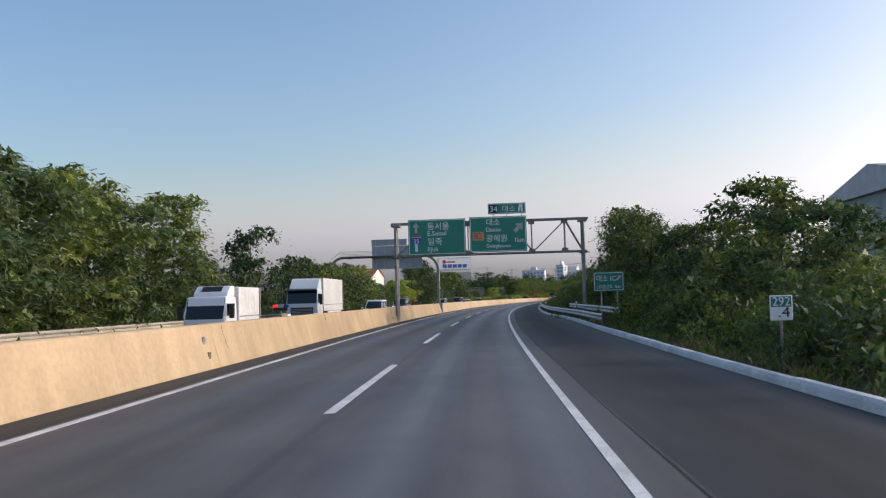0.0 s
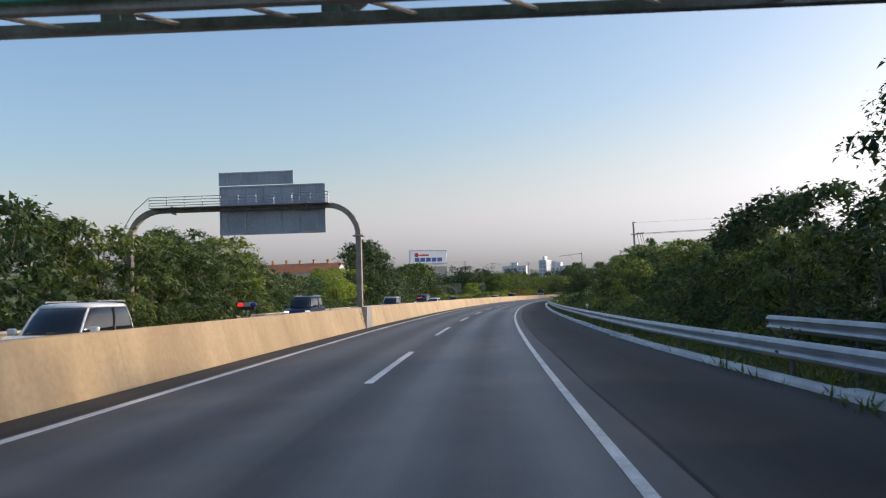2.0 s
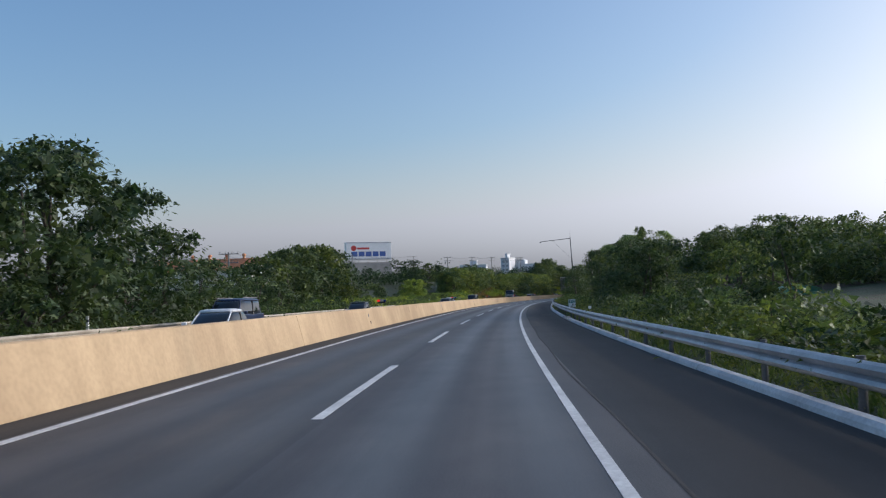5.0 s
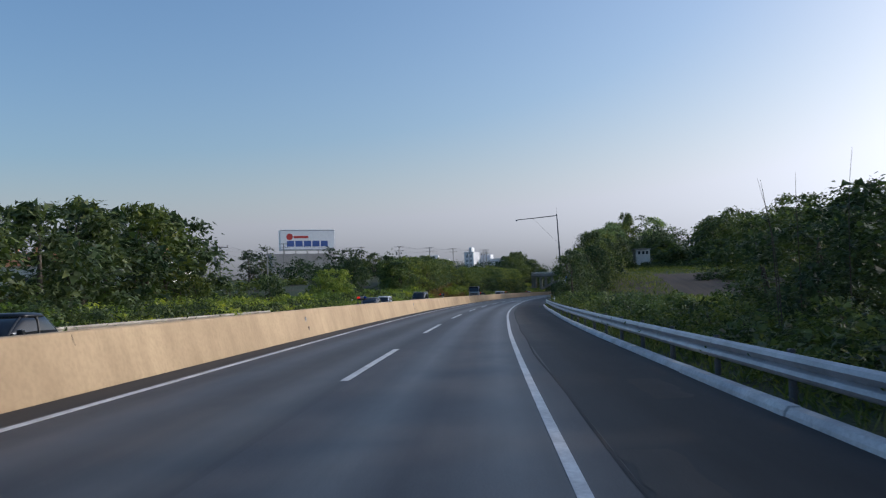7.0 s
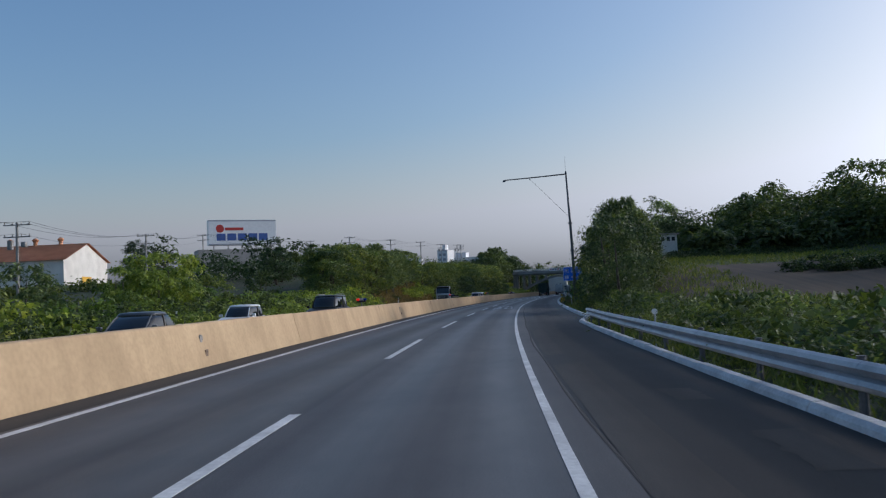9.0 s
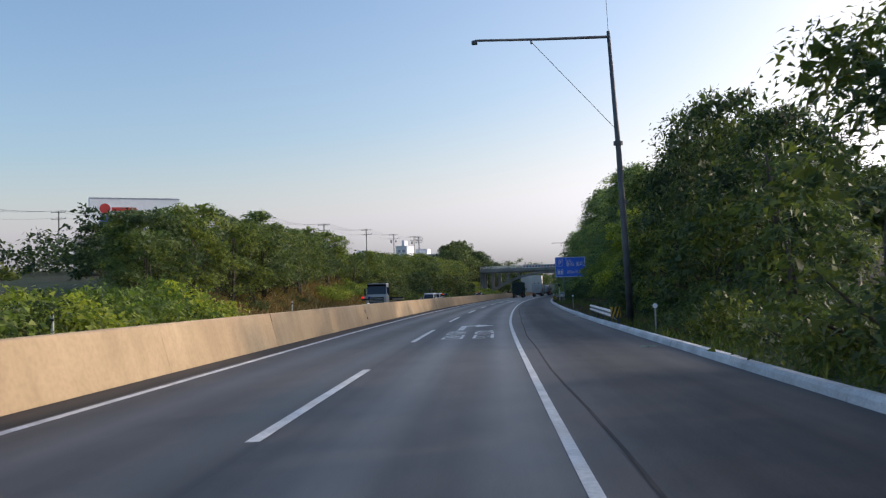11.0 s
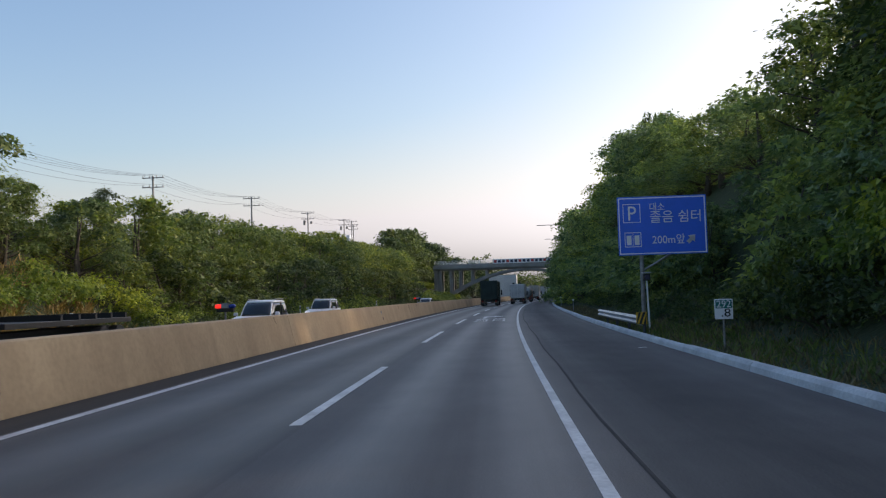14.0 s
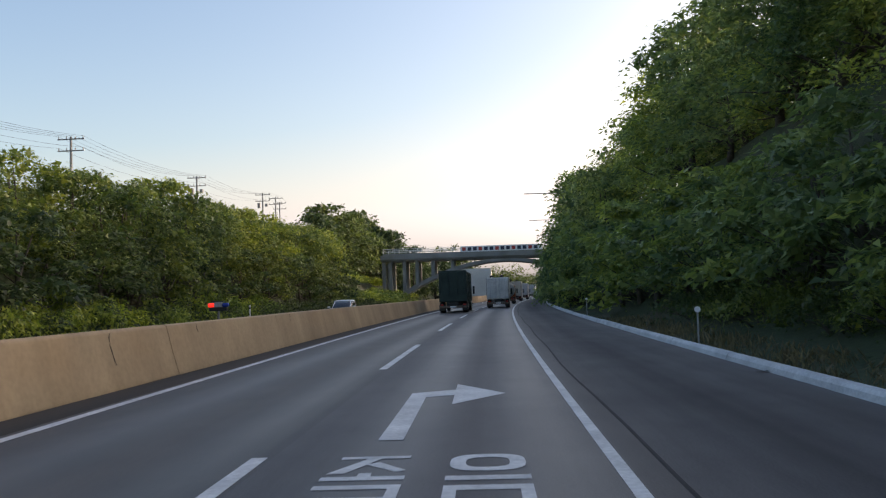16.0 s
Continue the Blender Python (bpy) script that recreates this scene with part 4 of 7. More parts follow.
LAMP = thing("mast_arm_lamp", place(344.2, 6.9, 0.0, 0.0, 0.965), "tall dark grey tapering pole with a long arm and a stay", "lamp post")
part("pole", pipe([(0, 0, -0.2), (-0.1, 0, 4), (-0.25, 0, 9.2), (-0.48, 0.2, 15.2)], [0.19, 0.17, 0.14, 0.09], 12), MAST_POST_STEEL, LAMP, "tapering dark steel pole", smooth=True)
for z, x in ((6.1, -0.16), (9.2, -0.25)):
    part("collar", pipe([(x, 0, z - 0.1), (x, 0, z + 0.1)], 0.24, 12), MAST_POST_STEEL, LAMP)
part("arm", pipe([(-0.46, 0.2, 14.9), (-4.0, -1.4, 14.5), (-7.4, -3.0, 14.15)], [0.08, 0.07, 0.06], 8), MAST_POST_STEEL, LAMP, "long horizontal arm")
part("lamp_head", box(-7.6, -7.3, -3.1, -2.9, 13.95, 14.15, 0.03), MAST_POST_STEEL, LAMP)
part("bracket", pipe([(-4.6, -1.7, 14.45), (-4.6, -1.7, 14.2)], 0.05, 6), MAST_POST_STEEL, LAMP)
part("stay", pipe([(-0.28, 0, 9.9), (-4.6, -1.7, 14.3)], 0.015, 5), INK, LAMP, "thin stay wire")
part("rod", pipe([(-0.48, 0.2, 15.2), (-0.52, 0.2, 16.9)], 0.012, 5), MAST_POST_STEEL, LAMP)
for s, d in ((548, 9.0), (592, 9.0)):
    g = thing("street_lamp", place(s, d), "tall grey pole with a long arm above the trees", "lamp post")
    part("pole", pipe([(0, 0, 0), (-0.3, 0, 15)], [0.16, 0.09], 8), ZINC, g)
    part("arm", pipe([(-0.3, 0, 14.7), (-6.5, -1.5, 14.6)], 0.07, 6), ZINC, g)

ELEC = thing("utility_pole", place(165.1, 15.3, 0.0), "tall slim concrete utility pole with crossarm and cable terminals", "utility pole")
part("pole", pipe([(0.35, 0, -0.6), (0.12, 0, 5.0), (0, 0, 10.3)], [0.19, 0.16, 0.11], 10), CONCRETE, ELEC, smooth=True)
part("crossarm", box(-0.35, 0.7, -0.05, 0.05, 8.7, 8.82), ZINC_OLD, ELEC)
part("cap", box(-0.1, 0.3, -0.05, 0.05, 10.2, 10.28), ZINC_OLD, ELEC)
for k, (x, y) in enumerate(((0.35, 0), (0.75, 0.3), (0.95, -0.2))):
    part("insulator", pipe([(x, y, 8.72), (x + 0.28, y, 8.95)], [0.1, 0.05], 8), INK, ELEC, "dark insulator")
    part("riser_cable", pipe([(x + 0.05, y, 8.7), (x + 0.3, y, 7.6), (x - 0.05, y, 6.6), (x + 0.2, y * 0.3, 5.0), (0.4, 0, 2.0)], 0.035, 5), INK, ELEC, "black hanging cable")
part("terminal", box(0.25, 0.85, -0.25, 0.25, 6.5, 6.65), ZINC_OLD, ELEC)
for y, z in ((0.3, 8.85), (0.0, 8.7), (-0.3, 8.78)):
    part("wire", pipe([(0.9, y, z), (18, y - 3, z + 0.25), (36, y - 8, z + 1.0)], 0.014, 4), INK, ELEC)
part("wire", pipe([(0.1, 0, 10.2), (20, -3, 10.3), (40, -8, 11.0)], 0.008, 4), INK, ELEC)
g = thing("camera_mast", place(234.0, 40.0, 3.0), "thin grey mast with a small box on top", "mast")
part("pole", pipe([(0, 0, -1), (0, 0, 9.6)], 0.1, 8), ZINC, g)
part("box", box(-0.4, 0.3, -0.2, 0.2, 9.0, 9.6, 0.03), ZINC_OLD, g)
part("rod", pipe([(0.1, 0, 9.6), (0.1, 0, 11)], 0.03, 5), ZINC_OLD, g)


def power_pole(s, d, base, top, arms=2, gear=False):
    g = thing("power_pole", place(s, d, base), "concrete power line pole with steel crossarms", "utility pole", "power poles")
    h = top - base
    part("pole", pipe([(0, 0, -0.5), (0, 0, h)], [0.2, 0.12], 8), CONCRETE, g)
    for k in range(arms):
        z = h - 0.3 - 1.15 * k
        arm = part("crossarm", box(-1.35, 1.35, -0.06, 0.06, z, z + 0.1), ZINC_OLD, g)
        for x in (-1.25, -0.45, 0.45, 1.25):
            part("insulator", pipe([(x, 0, z + 0.1), (x, 0, z + 0.34)], [0.07, 0.04], 6), CONCRETE, arm)
    if gear:
        part("transformer", pipe([(-0.75, 0.1, h - 2.6), (-0.75, 0.1, h - 1.7)], 0.28, 10), ZINC_OLD, g)
        part("switch", box(0.5, 0.9, -0.2, 0.2, h - 2.4, h - 1.9), ZINC_OLD, g)
    return g


LINE = [(445, -44, 16.0), (479.5, -42.6, 17.2), (512.5, -41.7, 18.3), (549, -43.3, 19.4), (583.0, -45.1, 20.9), (592.4, -45.8, 21.3), (600, -47.5, 21.2)]
for n, (s, d, top) in enumerate(LINE):
    power_pole(s, d, 6.5, top, 2, n in (0, 3, 4))
for (s0, d0, t0), (s1, d1, t1) in zip(LINE, LINE[1:]):
    for x, dz in ((-1.25, 0.05), (-0.45, 0.05), (0.45, 0.05), (1.25, 0.05), (-1.25, -1.1), (1.25, -1.1)):
        w = wire("power_cable", on_road(s0, d0 + x, t0 + dz), on_road(s1, d1 + x, t1 + dz), 0.8 if s1 - s0 > 20 else 0.1, None, 0.012)
        tagged(w, "thin dark power cable hanging between poles", "cable", "power cables")
LINE2 = [(250, -38, 8.5), (288, -42, 9.2), (326, -46.5, 10.2), (368, -54, 12.2), (440, -78, 18.0), (500, -73, 19.5)]
for n, (s, d, top) in enumerate(LINE2):
    power_pole(s, d, -0.5 if s < 340 else 3.0, top, 2, n == 2)
for (s0, d0, t0), (s1, d1, t1) in zip(LINE2, LINE2[1:]):
    for x, dz in ((-1.25, 0.05), (0.45, 0.05), (1.25, 0.05), (0.45, -1.1)):
        w = wire("power_cable", on_road(s0, d0 + x, t0 + dz), on_road(s1, d1 + x, t1 + dz), 0.9, None, 0.014)
        tagged(w, "thin dark power cable hanging between poles", "cable", "power cables")

# ---- road markings in the driving lane ----
# stencilled strokes of each syllable in a unit cell: upright bars (x0, x1, y0, y1), slanting strokes by their corners, rings
FRAME_M = [(0, 1, 0.38, 0.45), (0, 0.15, 0.07, 0.38), (0.85, 1, 0.07, 0.38), (0, 1, 0, 0.07)]
STROKES = {
    "jol": ([(0.06, 0.97, 0.95, 1.0), (0.42, 0.58, 0.62, 0.68), (0, 1, 0.56, 0.62), (0, 1, 0.42, 0.48), (0.86, 1, 0.3, 0.42), (0, 1, 0.24, 0.3), (0, 0.14, 0.06, 0.24), (0, 1, 0, 0.06)],
            [((0.42, 0.95), (0.6, 0.95), (0.24, 0.68), (0.02, 0.68)), ((0.44, 0.84), (0.6, 0.88), (0.98, 0.72), (0.86, 0.69))], []),
    "eum": ([(0, 1, 0.53, 0.6)] + FRAME_M, [], [(0.5, 0.84, 0.48, 0.16)]),
    "swim": ([(0.84, 1, 0.5, 1.0), (0, 0.78, 0.6, 0.67), (0.34, 0.48, 0.48, 0.6)] + FRAME_M, [((0.32, 1.0), (0.46, 1.0), (0.16, 0.71), (0.0, 0.71)), ((0.36, 0.9), (0.5, 0.94), (0.78, 0.75), (0.68, 0.71))], []),
    "teo": ([(0, 0.15, 0, 1.0), (0.15, 0.6, 0.92, 1.0), (0.15, 0.58, 0.46, 0.54), (0.15, 0.6, 0, 0.08), (0.84, 1, 0, 1.0), (0.66, 0.84, 0.46, 0.54)], [], []),
}


def lane_word(syllable, m, x, y, w, h):
    bars, slants, rings = STROKES[syllable]
    bm = bmesh.new()
    polys = [[(a, c), (b, c), (b, e), (a, e)] for a, b, c, e in bars] + [list(q) for q in slants]
    for cx, cy, rx, ry in rings:
        arc = [(math.copysign(abs(math.cos(q)) ** 0.7, math.cos(q)), math.copysign(abs(math.sin(q)) ** 0.7, math.sin(q))) for q in [2 * math.pi * k / 20 for k in range(20)]]
        for (c0, e0), (c1, e1) in zip(arc, arc[1:] + arc[:1]):
            polys.append([(cx + rx * c0, cy + ry * e0), (cx + rx * c1, cy + ry * e1), (cx + 0.58 * rx * c1, cy + 0.6 * ry * e1), (cx + 0.58 * rx * c0, cy + 0.6 * ry * e0)])
    for q in polys:
        bm.faces.new([bm.verts.new((x + w * u, y + h * v, 0.0)) for u, v in q])
    g = part("road_lettering", bm, PAINT, m=m)
    return tagged(g, "white stretched Korean lettering painted on the lane", "road marking", "lane lettering")


for s0 in (331.3, 433.4):
    m = place(s0, 0.0, 0.006)
    for syllable, x, y in (("swim", -1.66, -0.1), ("teo", -0.54, -0.1), ("jol", -1.7, 3.3), ("eum", -0.56, 3.3)):
        lane_word(syllable, m, x, y, 0.77, 2.6)
    bm = bmesh.new()
    f = bm.faces.new([bm.verts.new((x, y, 0)) for x, y in ((-0.66, 6.8), (-0.37, 6.8), (-0.38, 10.9), (0.07, 11.1), (0.07, 9.9), (0.9, 11.2), (0.07, 12.8), (0.07, 11.9), (-0.65, 11.5))])
    ob = part("lane_arrow", bm, PAINT, m=place(s0 + 0.1, -0.76, 0.006))
    tagged(ob, "white bent exit arrow painted on the lane", "road marking", "lane arrows")


# ---- buildings ----
def windows_on(wall, x0, x1, z0, z1, nx, nz, y, w, h, frame_mat, glass):
    for i in range(nx):
        for k in range(nz):
            x, z = x0 + (x1 - x0) * (i + 0.5) / nx, z0 + (z1 - z0) * (k + 0.5) / nz
            part("window", box(x - w / 2, x + w / 2, y - 0.06, y + 0.02, z - h / 2, z + h / 2), glass, wall)


GLASS = glass_of("window_glass", (0.03, 0.035, 0.04))
WALL_WHITE = surface("white_render", (0.6, 0.58, 0.53), (0.76, 0.74, 0.68), 0.3, 6, 0.8)
ROOF_ORANGE = surface("orange_roof", (0.55, 0.23, 0.11), (0.7, 0.33, 0.17), 0.3, 8, 0.6)
TEAL = surface("teal_sheet", (0.06, 0.3, 0.3), (0.14, 0.42, 0.4), 0.6, 9, 0.7)

FACTORY = thing("factory_hall", place(478, -133, 0.0, 8), "long white factory hall with an orange roof and round vents", "factory")
part("wall", slab([(-14, -1), (14, -1), (14, 15.5), (0, 20.5), (-14, 15.5)], -62, 0), WALL_WHITE, FACTORY, "white painted wall")
bm = bmesh.new()
for sg in (-1, 1):
    vs = [bm.verts.new(c) for c in ((-63, sg * 14.8, 15.4), (0.8, sg * 14.8, 15.4), (0.8, 0, 20.75), (-63, 0, 20.75))]
    f = bm.faces.new(vs if sg < 0 else vs[::-1])
bmesh.ops.solidify(bm, geom=bm.faces[:], thickness=0.25)
roof = part("roof", bm, ROOF_ORANGE, FACTORY, "orange metal roof")
for x in np.arange(-60, 0, 7.5):
    part("vent", pipe([(x, 0, 20.6), (x, 0, 21.6), (x, 0, 22.2), (x, 0, 22.8)], [0.6, 0.6, 1.0, 0.25], 10), ROOF_ORANGE, roof, "round rust-coloured roof vent")
for k, (x0, x1, z0, z1, mat) in enumerate(((-3, 3, 6, 11, YELLOW), (4, 9, 5, 9, TEAL), (-10, -5, 5, 8, TEAL))):
    part("mural_patch", box(-0.02, 0.06, x0, x1, z0, z1, 0.02), mat, FACTORY, "plain painted mural patch")
windows_on(FACTORY, -58, -4, 7, 12, 9, 2, -14.03, 2.6, 1.4, None, GLASS)

# roof sign: white box with plain bars instead of the name
BILL = thing("roof_billboard", place(483.6, -87.2, 0.0, 34), "white roof billboard with blue bars above a low building", "billboard")
part("building", box(-12.5, 9.7, 0.2, 9, -1, 17.0), surface("drab_wall", (0.3, 0.28, 0.26), (0.42, 0.4, 0.38), 0.3, 6), BILL, "drab grey building")
bb = part("panel", box(-9.6, 9.6, 0.0, 3.0, 18.2, 25.4, 0.05), SIGN_WHITE, BILL, "white panel")
part("edge_strip", box(-9.6, 9.6, -0.03, -0.002, 25.0, 25.35), PANEL_BACK, bb)
part("edge_strip", box(-9.6, 9.6, -0.03, -0.002, 18.25, 18.6), PANEL_BACK, bb)
BILL_BLUE = plain("billboard_blue", (0.06, 0.13, 0.4), 0.5)
for x0, x1 in ((-7.4, -4.9), (-4.4, -1.9), (-1.4, 1.1), (1.6, 4.1), (4.6, 7.1)):
    part("plain_bar", box(x0, x1, -0.04, -0.003, 19.5, 21.5), BILL_BLUE, bb, "plain blue bar")
part("emblem", pipe([(-6.4, -0.04, 22.9), (-6.4, -0.003, 22.9)], 1.15, 16), SIGN_RED, bb, "round red emblem")
part("plain_bar", box(-5.0, 0.2, -0.04, -0.003, 22.4, 23.2), SIGN_RED, bb, "thin red bar")
for x in np.arange(-8, 9, 4):
    part("strut", pipe([(x, 1.5, 16.8), (x, 1.5, 18.3)], 0.15, 6), ZINC_OLD, BILL)

# whitish concrete; distance haze is put into the wall and window tones
APT_WALL = surface("pale_concrete", (0.66, 0.67, 0.69), (0.78, 0.79, 0.8), 0.08, 2, 0.8)
APT_GLASS = glass_of("hazed_window_glass", (0.3, 0.32, 0.35))
for s, d, w, h, t, lift in ((812, -104, 30, 25, -6, 0), (836, -150, 22, 27, 12, 0), (800, -112, 7, 30, -6, 0)):
    g = thing("apartment_block", place(s, d, 0, t), "pale concrete apartment block with rows of windows", "apartment block", "apartment blocks")
    part("wall", box(-w / 2, w / 2, 0, 12, -1, h), APT_WALL, g)
    part("roof", box(-w / 2 - 0.3, w / 2 + 0.3, -0.3, 12.3, h, h + 0.6), APT_WALL, g)
    part("stair_tower", box(-w / 8, w / 8, 3, 9, h + 0.6, h + 4), APT_WALL, g)
    windows_on(g, -w / 2 + 0.6, w / 2 - 0.6, 1, h - 1, max(2, int(w / 3.4)), 9, 0.0, 1.9, 1.7, None, APT_GLASS)

HUT = thing("watch_hut", place(410.3, 24.5, 8.05, 10), "small white concrete watch hut with dark openings", "hut")
part("wall", box(-1.7, 1.7, -1.7, 1.7, -2.4, 2.6, 0.03), WALL_WHITE, HUT)
part("roof", box(-2.0, 2.0, -2.0, 2.0, 2.6, 2.85, 0.03), CONCRETE, HUT)
for x in (-0.9, 0.1, 1.0):
    part("opening", box(x - 0.28, x + 0.28, -1.74, -1.69, 1.5, 2.2), INK, HUT, "dark opening")

# sloping grey roof and frame behind the trees on the right
SHED = thing("grey_shed", place(92, 45.4, 0, 0), "large grey metal shed with a sloping roof", "shed")
part("wall", slab([(-14, -1), (14, -1), (14, 11.5), (-14, 11.5)], -6, 24), surface("grey_cladding", (0.25, 0.27, 0.28), (0.36, 0.38, 0.4), 0.5, 5, 0.6), SHED)
part("roof", slab([(-14.5, 11.5), (14.5, 11.5), (14.5, 12.0), (0, 14.6), (-14.5, 12.0)], -6.6, 24.6), PANEL_BACK, SHED, "grey sloping metal roof")
part("frame_post", pipe([(-6.1, -14, 11.5), (-6.1, -14, 14.2), (-4.3, -14, 14.4), (-4.3, -14, 12)], 0.12, 6), ZINC_OLD, SHED)

# low shade tunnels of teal netting
for s, d, L, W, H in ((162, 18.4, 19, 6.0, 1.9), (187, 30, 16, 6.5, 2.1), (292, 40, 30, 7.6, 2.0)):
    bm = bmesh.new()
    rows = []
    for i in range(9):
        y = L * (i / 8 - 0.5)
        rows.append([bm.verts.new((W / 2 * math.cos(math.pi * k / 10), y, H * math.sin(math.pi * k / 10) + 0.12 * math.sin(i * 2.1 + k))) for k in range(11)])
    for a, b in zip(rows, rows[1:]):
        for k in range(10):
            bm.faces.new((a[k], a[k + 1], b[k + 1], b[k]))
    bmesh.ops.solidify(bm, geom=bm.faces[:], thickness=0.05)
    ob = part("net_tunnel", bm, TEAL, m=place(s, d, float(ground_height(s, d)) - 0.1, 6), smooth=True)
    tagged(ob, "low teal net-covered tunnel standing in the field", "net tunnel", "net tunnels")

# ---- arched road bridge ----
BR = thing("arch_bridge", place(585, 0.0, 0.0, 3), "grey concrete arch bridge with railings and a banner across the motorway", "bridge")
part("deck", slab([(-3.2, 7.6), (3.2, 7.6), (3.5, 8.0), (3.5, 8.7), (-3.5, 8.7), (-3.5, 8.0)], -23.5, 40), CONCRETE, BR, "flat concrete deck")
xs = np.linspace(-20.8, 17.0, 25)
for y in (-2.6, 2.6):
    bm = bmesh.new()
    ring = []
    for x in xs:
        u = (x - (-1.9)) / 18.9
        zc = 7.35 - 6.2 * u * u
        th = 0.55 + 0.25 * abs(u)
        ring.append([bm.verts.new((x, y + a, z)) for a, z in ((-0.5, zc - th / 2), (0.5, zc - th / 2), (0.5, min(zc + th / 2, 7.62)), (-0.5, min(zc + th / 2, 7.62)))])
    for a, b in zip(ring, ring[1:]):
        for k in range(4):
            bm.faces.new((a[k], a[(k + 1) % 4], b[(k + 1) % 4], b[k]))
    bm.faces.new(ring[0])
    bm.faces.new(ring[-1])
    part("arch_rib", bm, CONCRETE, BR, "curved concrete rib")
    for x in (-23, -21.9, -19.4, -17.2, -14.4, -11.0, 8.5, 11.5, 14.5, 19, 23):
        base = max(7.35 - 6.2 * ((x + 1.9) / 18.9) ** 2, 0) if -20.8 < x < 17.0 else 0.0
        part("column", box(x - 0.3, x + 0.3, y - 0.3, y + 0.3, base - 0.1, 7.7), CONCRETE, BR)
part("footing", box(-21.8, -19.8, -3.4, 3.4, -0.3, 2.2, 0.06), KERB, BR, "pale concrete footing")
part("footing", box(15.6, 17.6, -3.4, 3.4, -0.3, 2.2, 0.06), KERB, BR, "pale concrete footing")
for y in (-3.4, 3.4):
    rail = part("railing", box(-23, 39, y - 0.06, y + 0.06, 8.7, 8.95), CONCRETE, BR, "low parapet")
    for z in (9.2, 9.5, 9.75):
        part("handrail", pipe([(-23, y, z), (39, y, z)], 0.04, 6), WHITE_PAINT, rail)
    for x in np.arange(-23, 39.1, 2.0):
        part("rail_post", box(x - 0.05, x + 0.05, y - 0.05, y + 0.05, 8.9, 9.78), WHITE_PAINT, rail)
bn = part("banner", box(-9.5, 4.5, -3.56, -3.52, 8.85, 9.85), SIGN_WHITE, BR, "long white banner with plain bars")
for k, x in enumerate(np.arange(-9.2, 4.0, 0.95)):
    part("plain_bar", box(x, x + 0.62, -3.575, -3.562, 9.05, 9.65), SIGN_NAVY if k % 3 else SIGN_RED, bn, "plain coloured bar")
part("pale_shed", box(-9.5, -2.0, 34, 44, -1, 7.0), WALL_WHITE, None)
sh = bpy.data.objects["pale_shed"]
sh.matrix_basis = place(585, -3, 0, 3)
tagged(sh, "pale grey building beyond the bridge", "building")


# ---- vehicles ----
PAINTS = {n: plain("car_" + n, c, 0.28, m, 0.03, 3.0) for n, c, m in (("white", (0.75, 0.76, 0.77), 0.0), ("silver", (0.42, 0.43, 0.44), 0.5), ("black", (0.012, 0.013, 0.016), 0.2), ("blue", (0.02, 0.035, 0.09), 0.3), ("grey", (0.12, 0.125, 0.13), 0.4), ("red", (0.35, 0.03, 0.02), 0.1), ("green", (0.03, 0.06, 0.045), 0.0), ("orange", (0.45, 0.12, 0.04), 0.1))}
DARK_GLASS = glass_of("car_glass")
RUBBER = plain("tyre_rubber", (0.02, 0.02, 0.02), 0.85)
HEADLAMP = lamp_of("headlamp", (0.9, 0.92, 1.0), 0.6)
TAILLAMP = lamp_of("tail_lamp", (0.28, 0.02, 0.015), 0.03)
TARP = surface("green_tarpaulin", (0.012, 0.028, 0.022), (0.03, 0.055, 0.045), 0.9, 6, 0.75, depth=0.3)
BOX_WHITE = surface("white_box_panel", (0.62, 0.61, 0.58), (0.76, 0.75, 0.72), 0.4, 5, 0.45)
BOX_SILVER = surface("silver_door", (0.4, 0.41, 0.42), (0.58, 0.59, 0.6), 0.8, 6, 0.4, 0.4)


def wheel(parent, x, y, r, width=0.22):
    w = part("wheel", pipe([(x - width / 2, y, r), (x - width / 2 + 0.04, y, r), (x + width / 2 - 0.04, y, r), (x + width / 2, y, r)], [r - 0.04, r, r, r - 0.04], 18), RUBBER, parent)
    sg = 1 if x > 0 else -1
    part("rim", pipe([(x + sg * (width / 2 - 0.03), y, r), (x + sg * (width / 2 + 0.01), y, r)], [r * 0.62, r * 0.55], 14), ZINC, w)


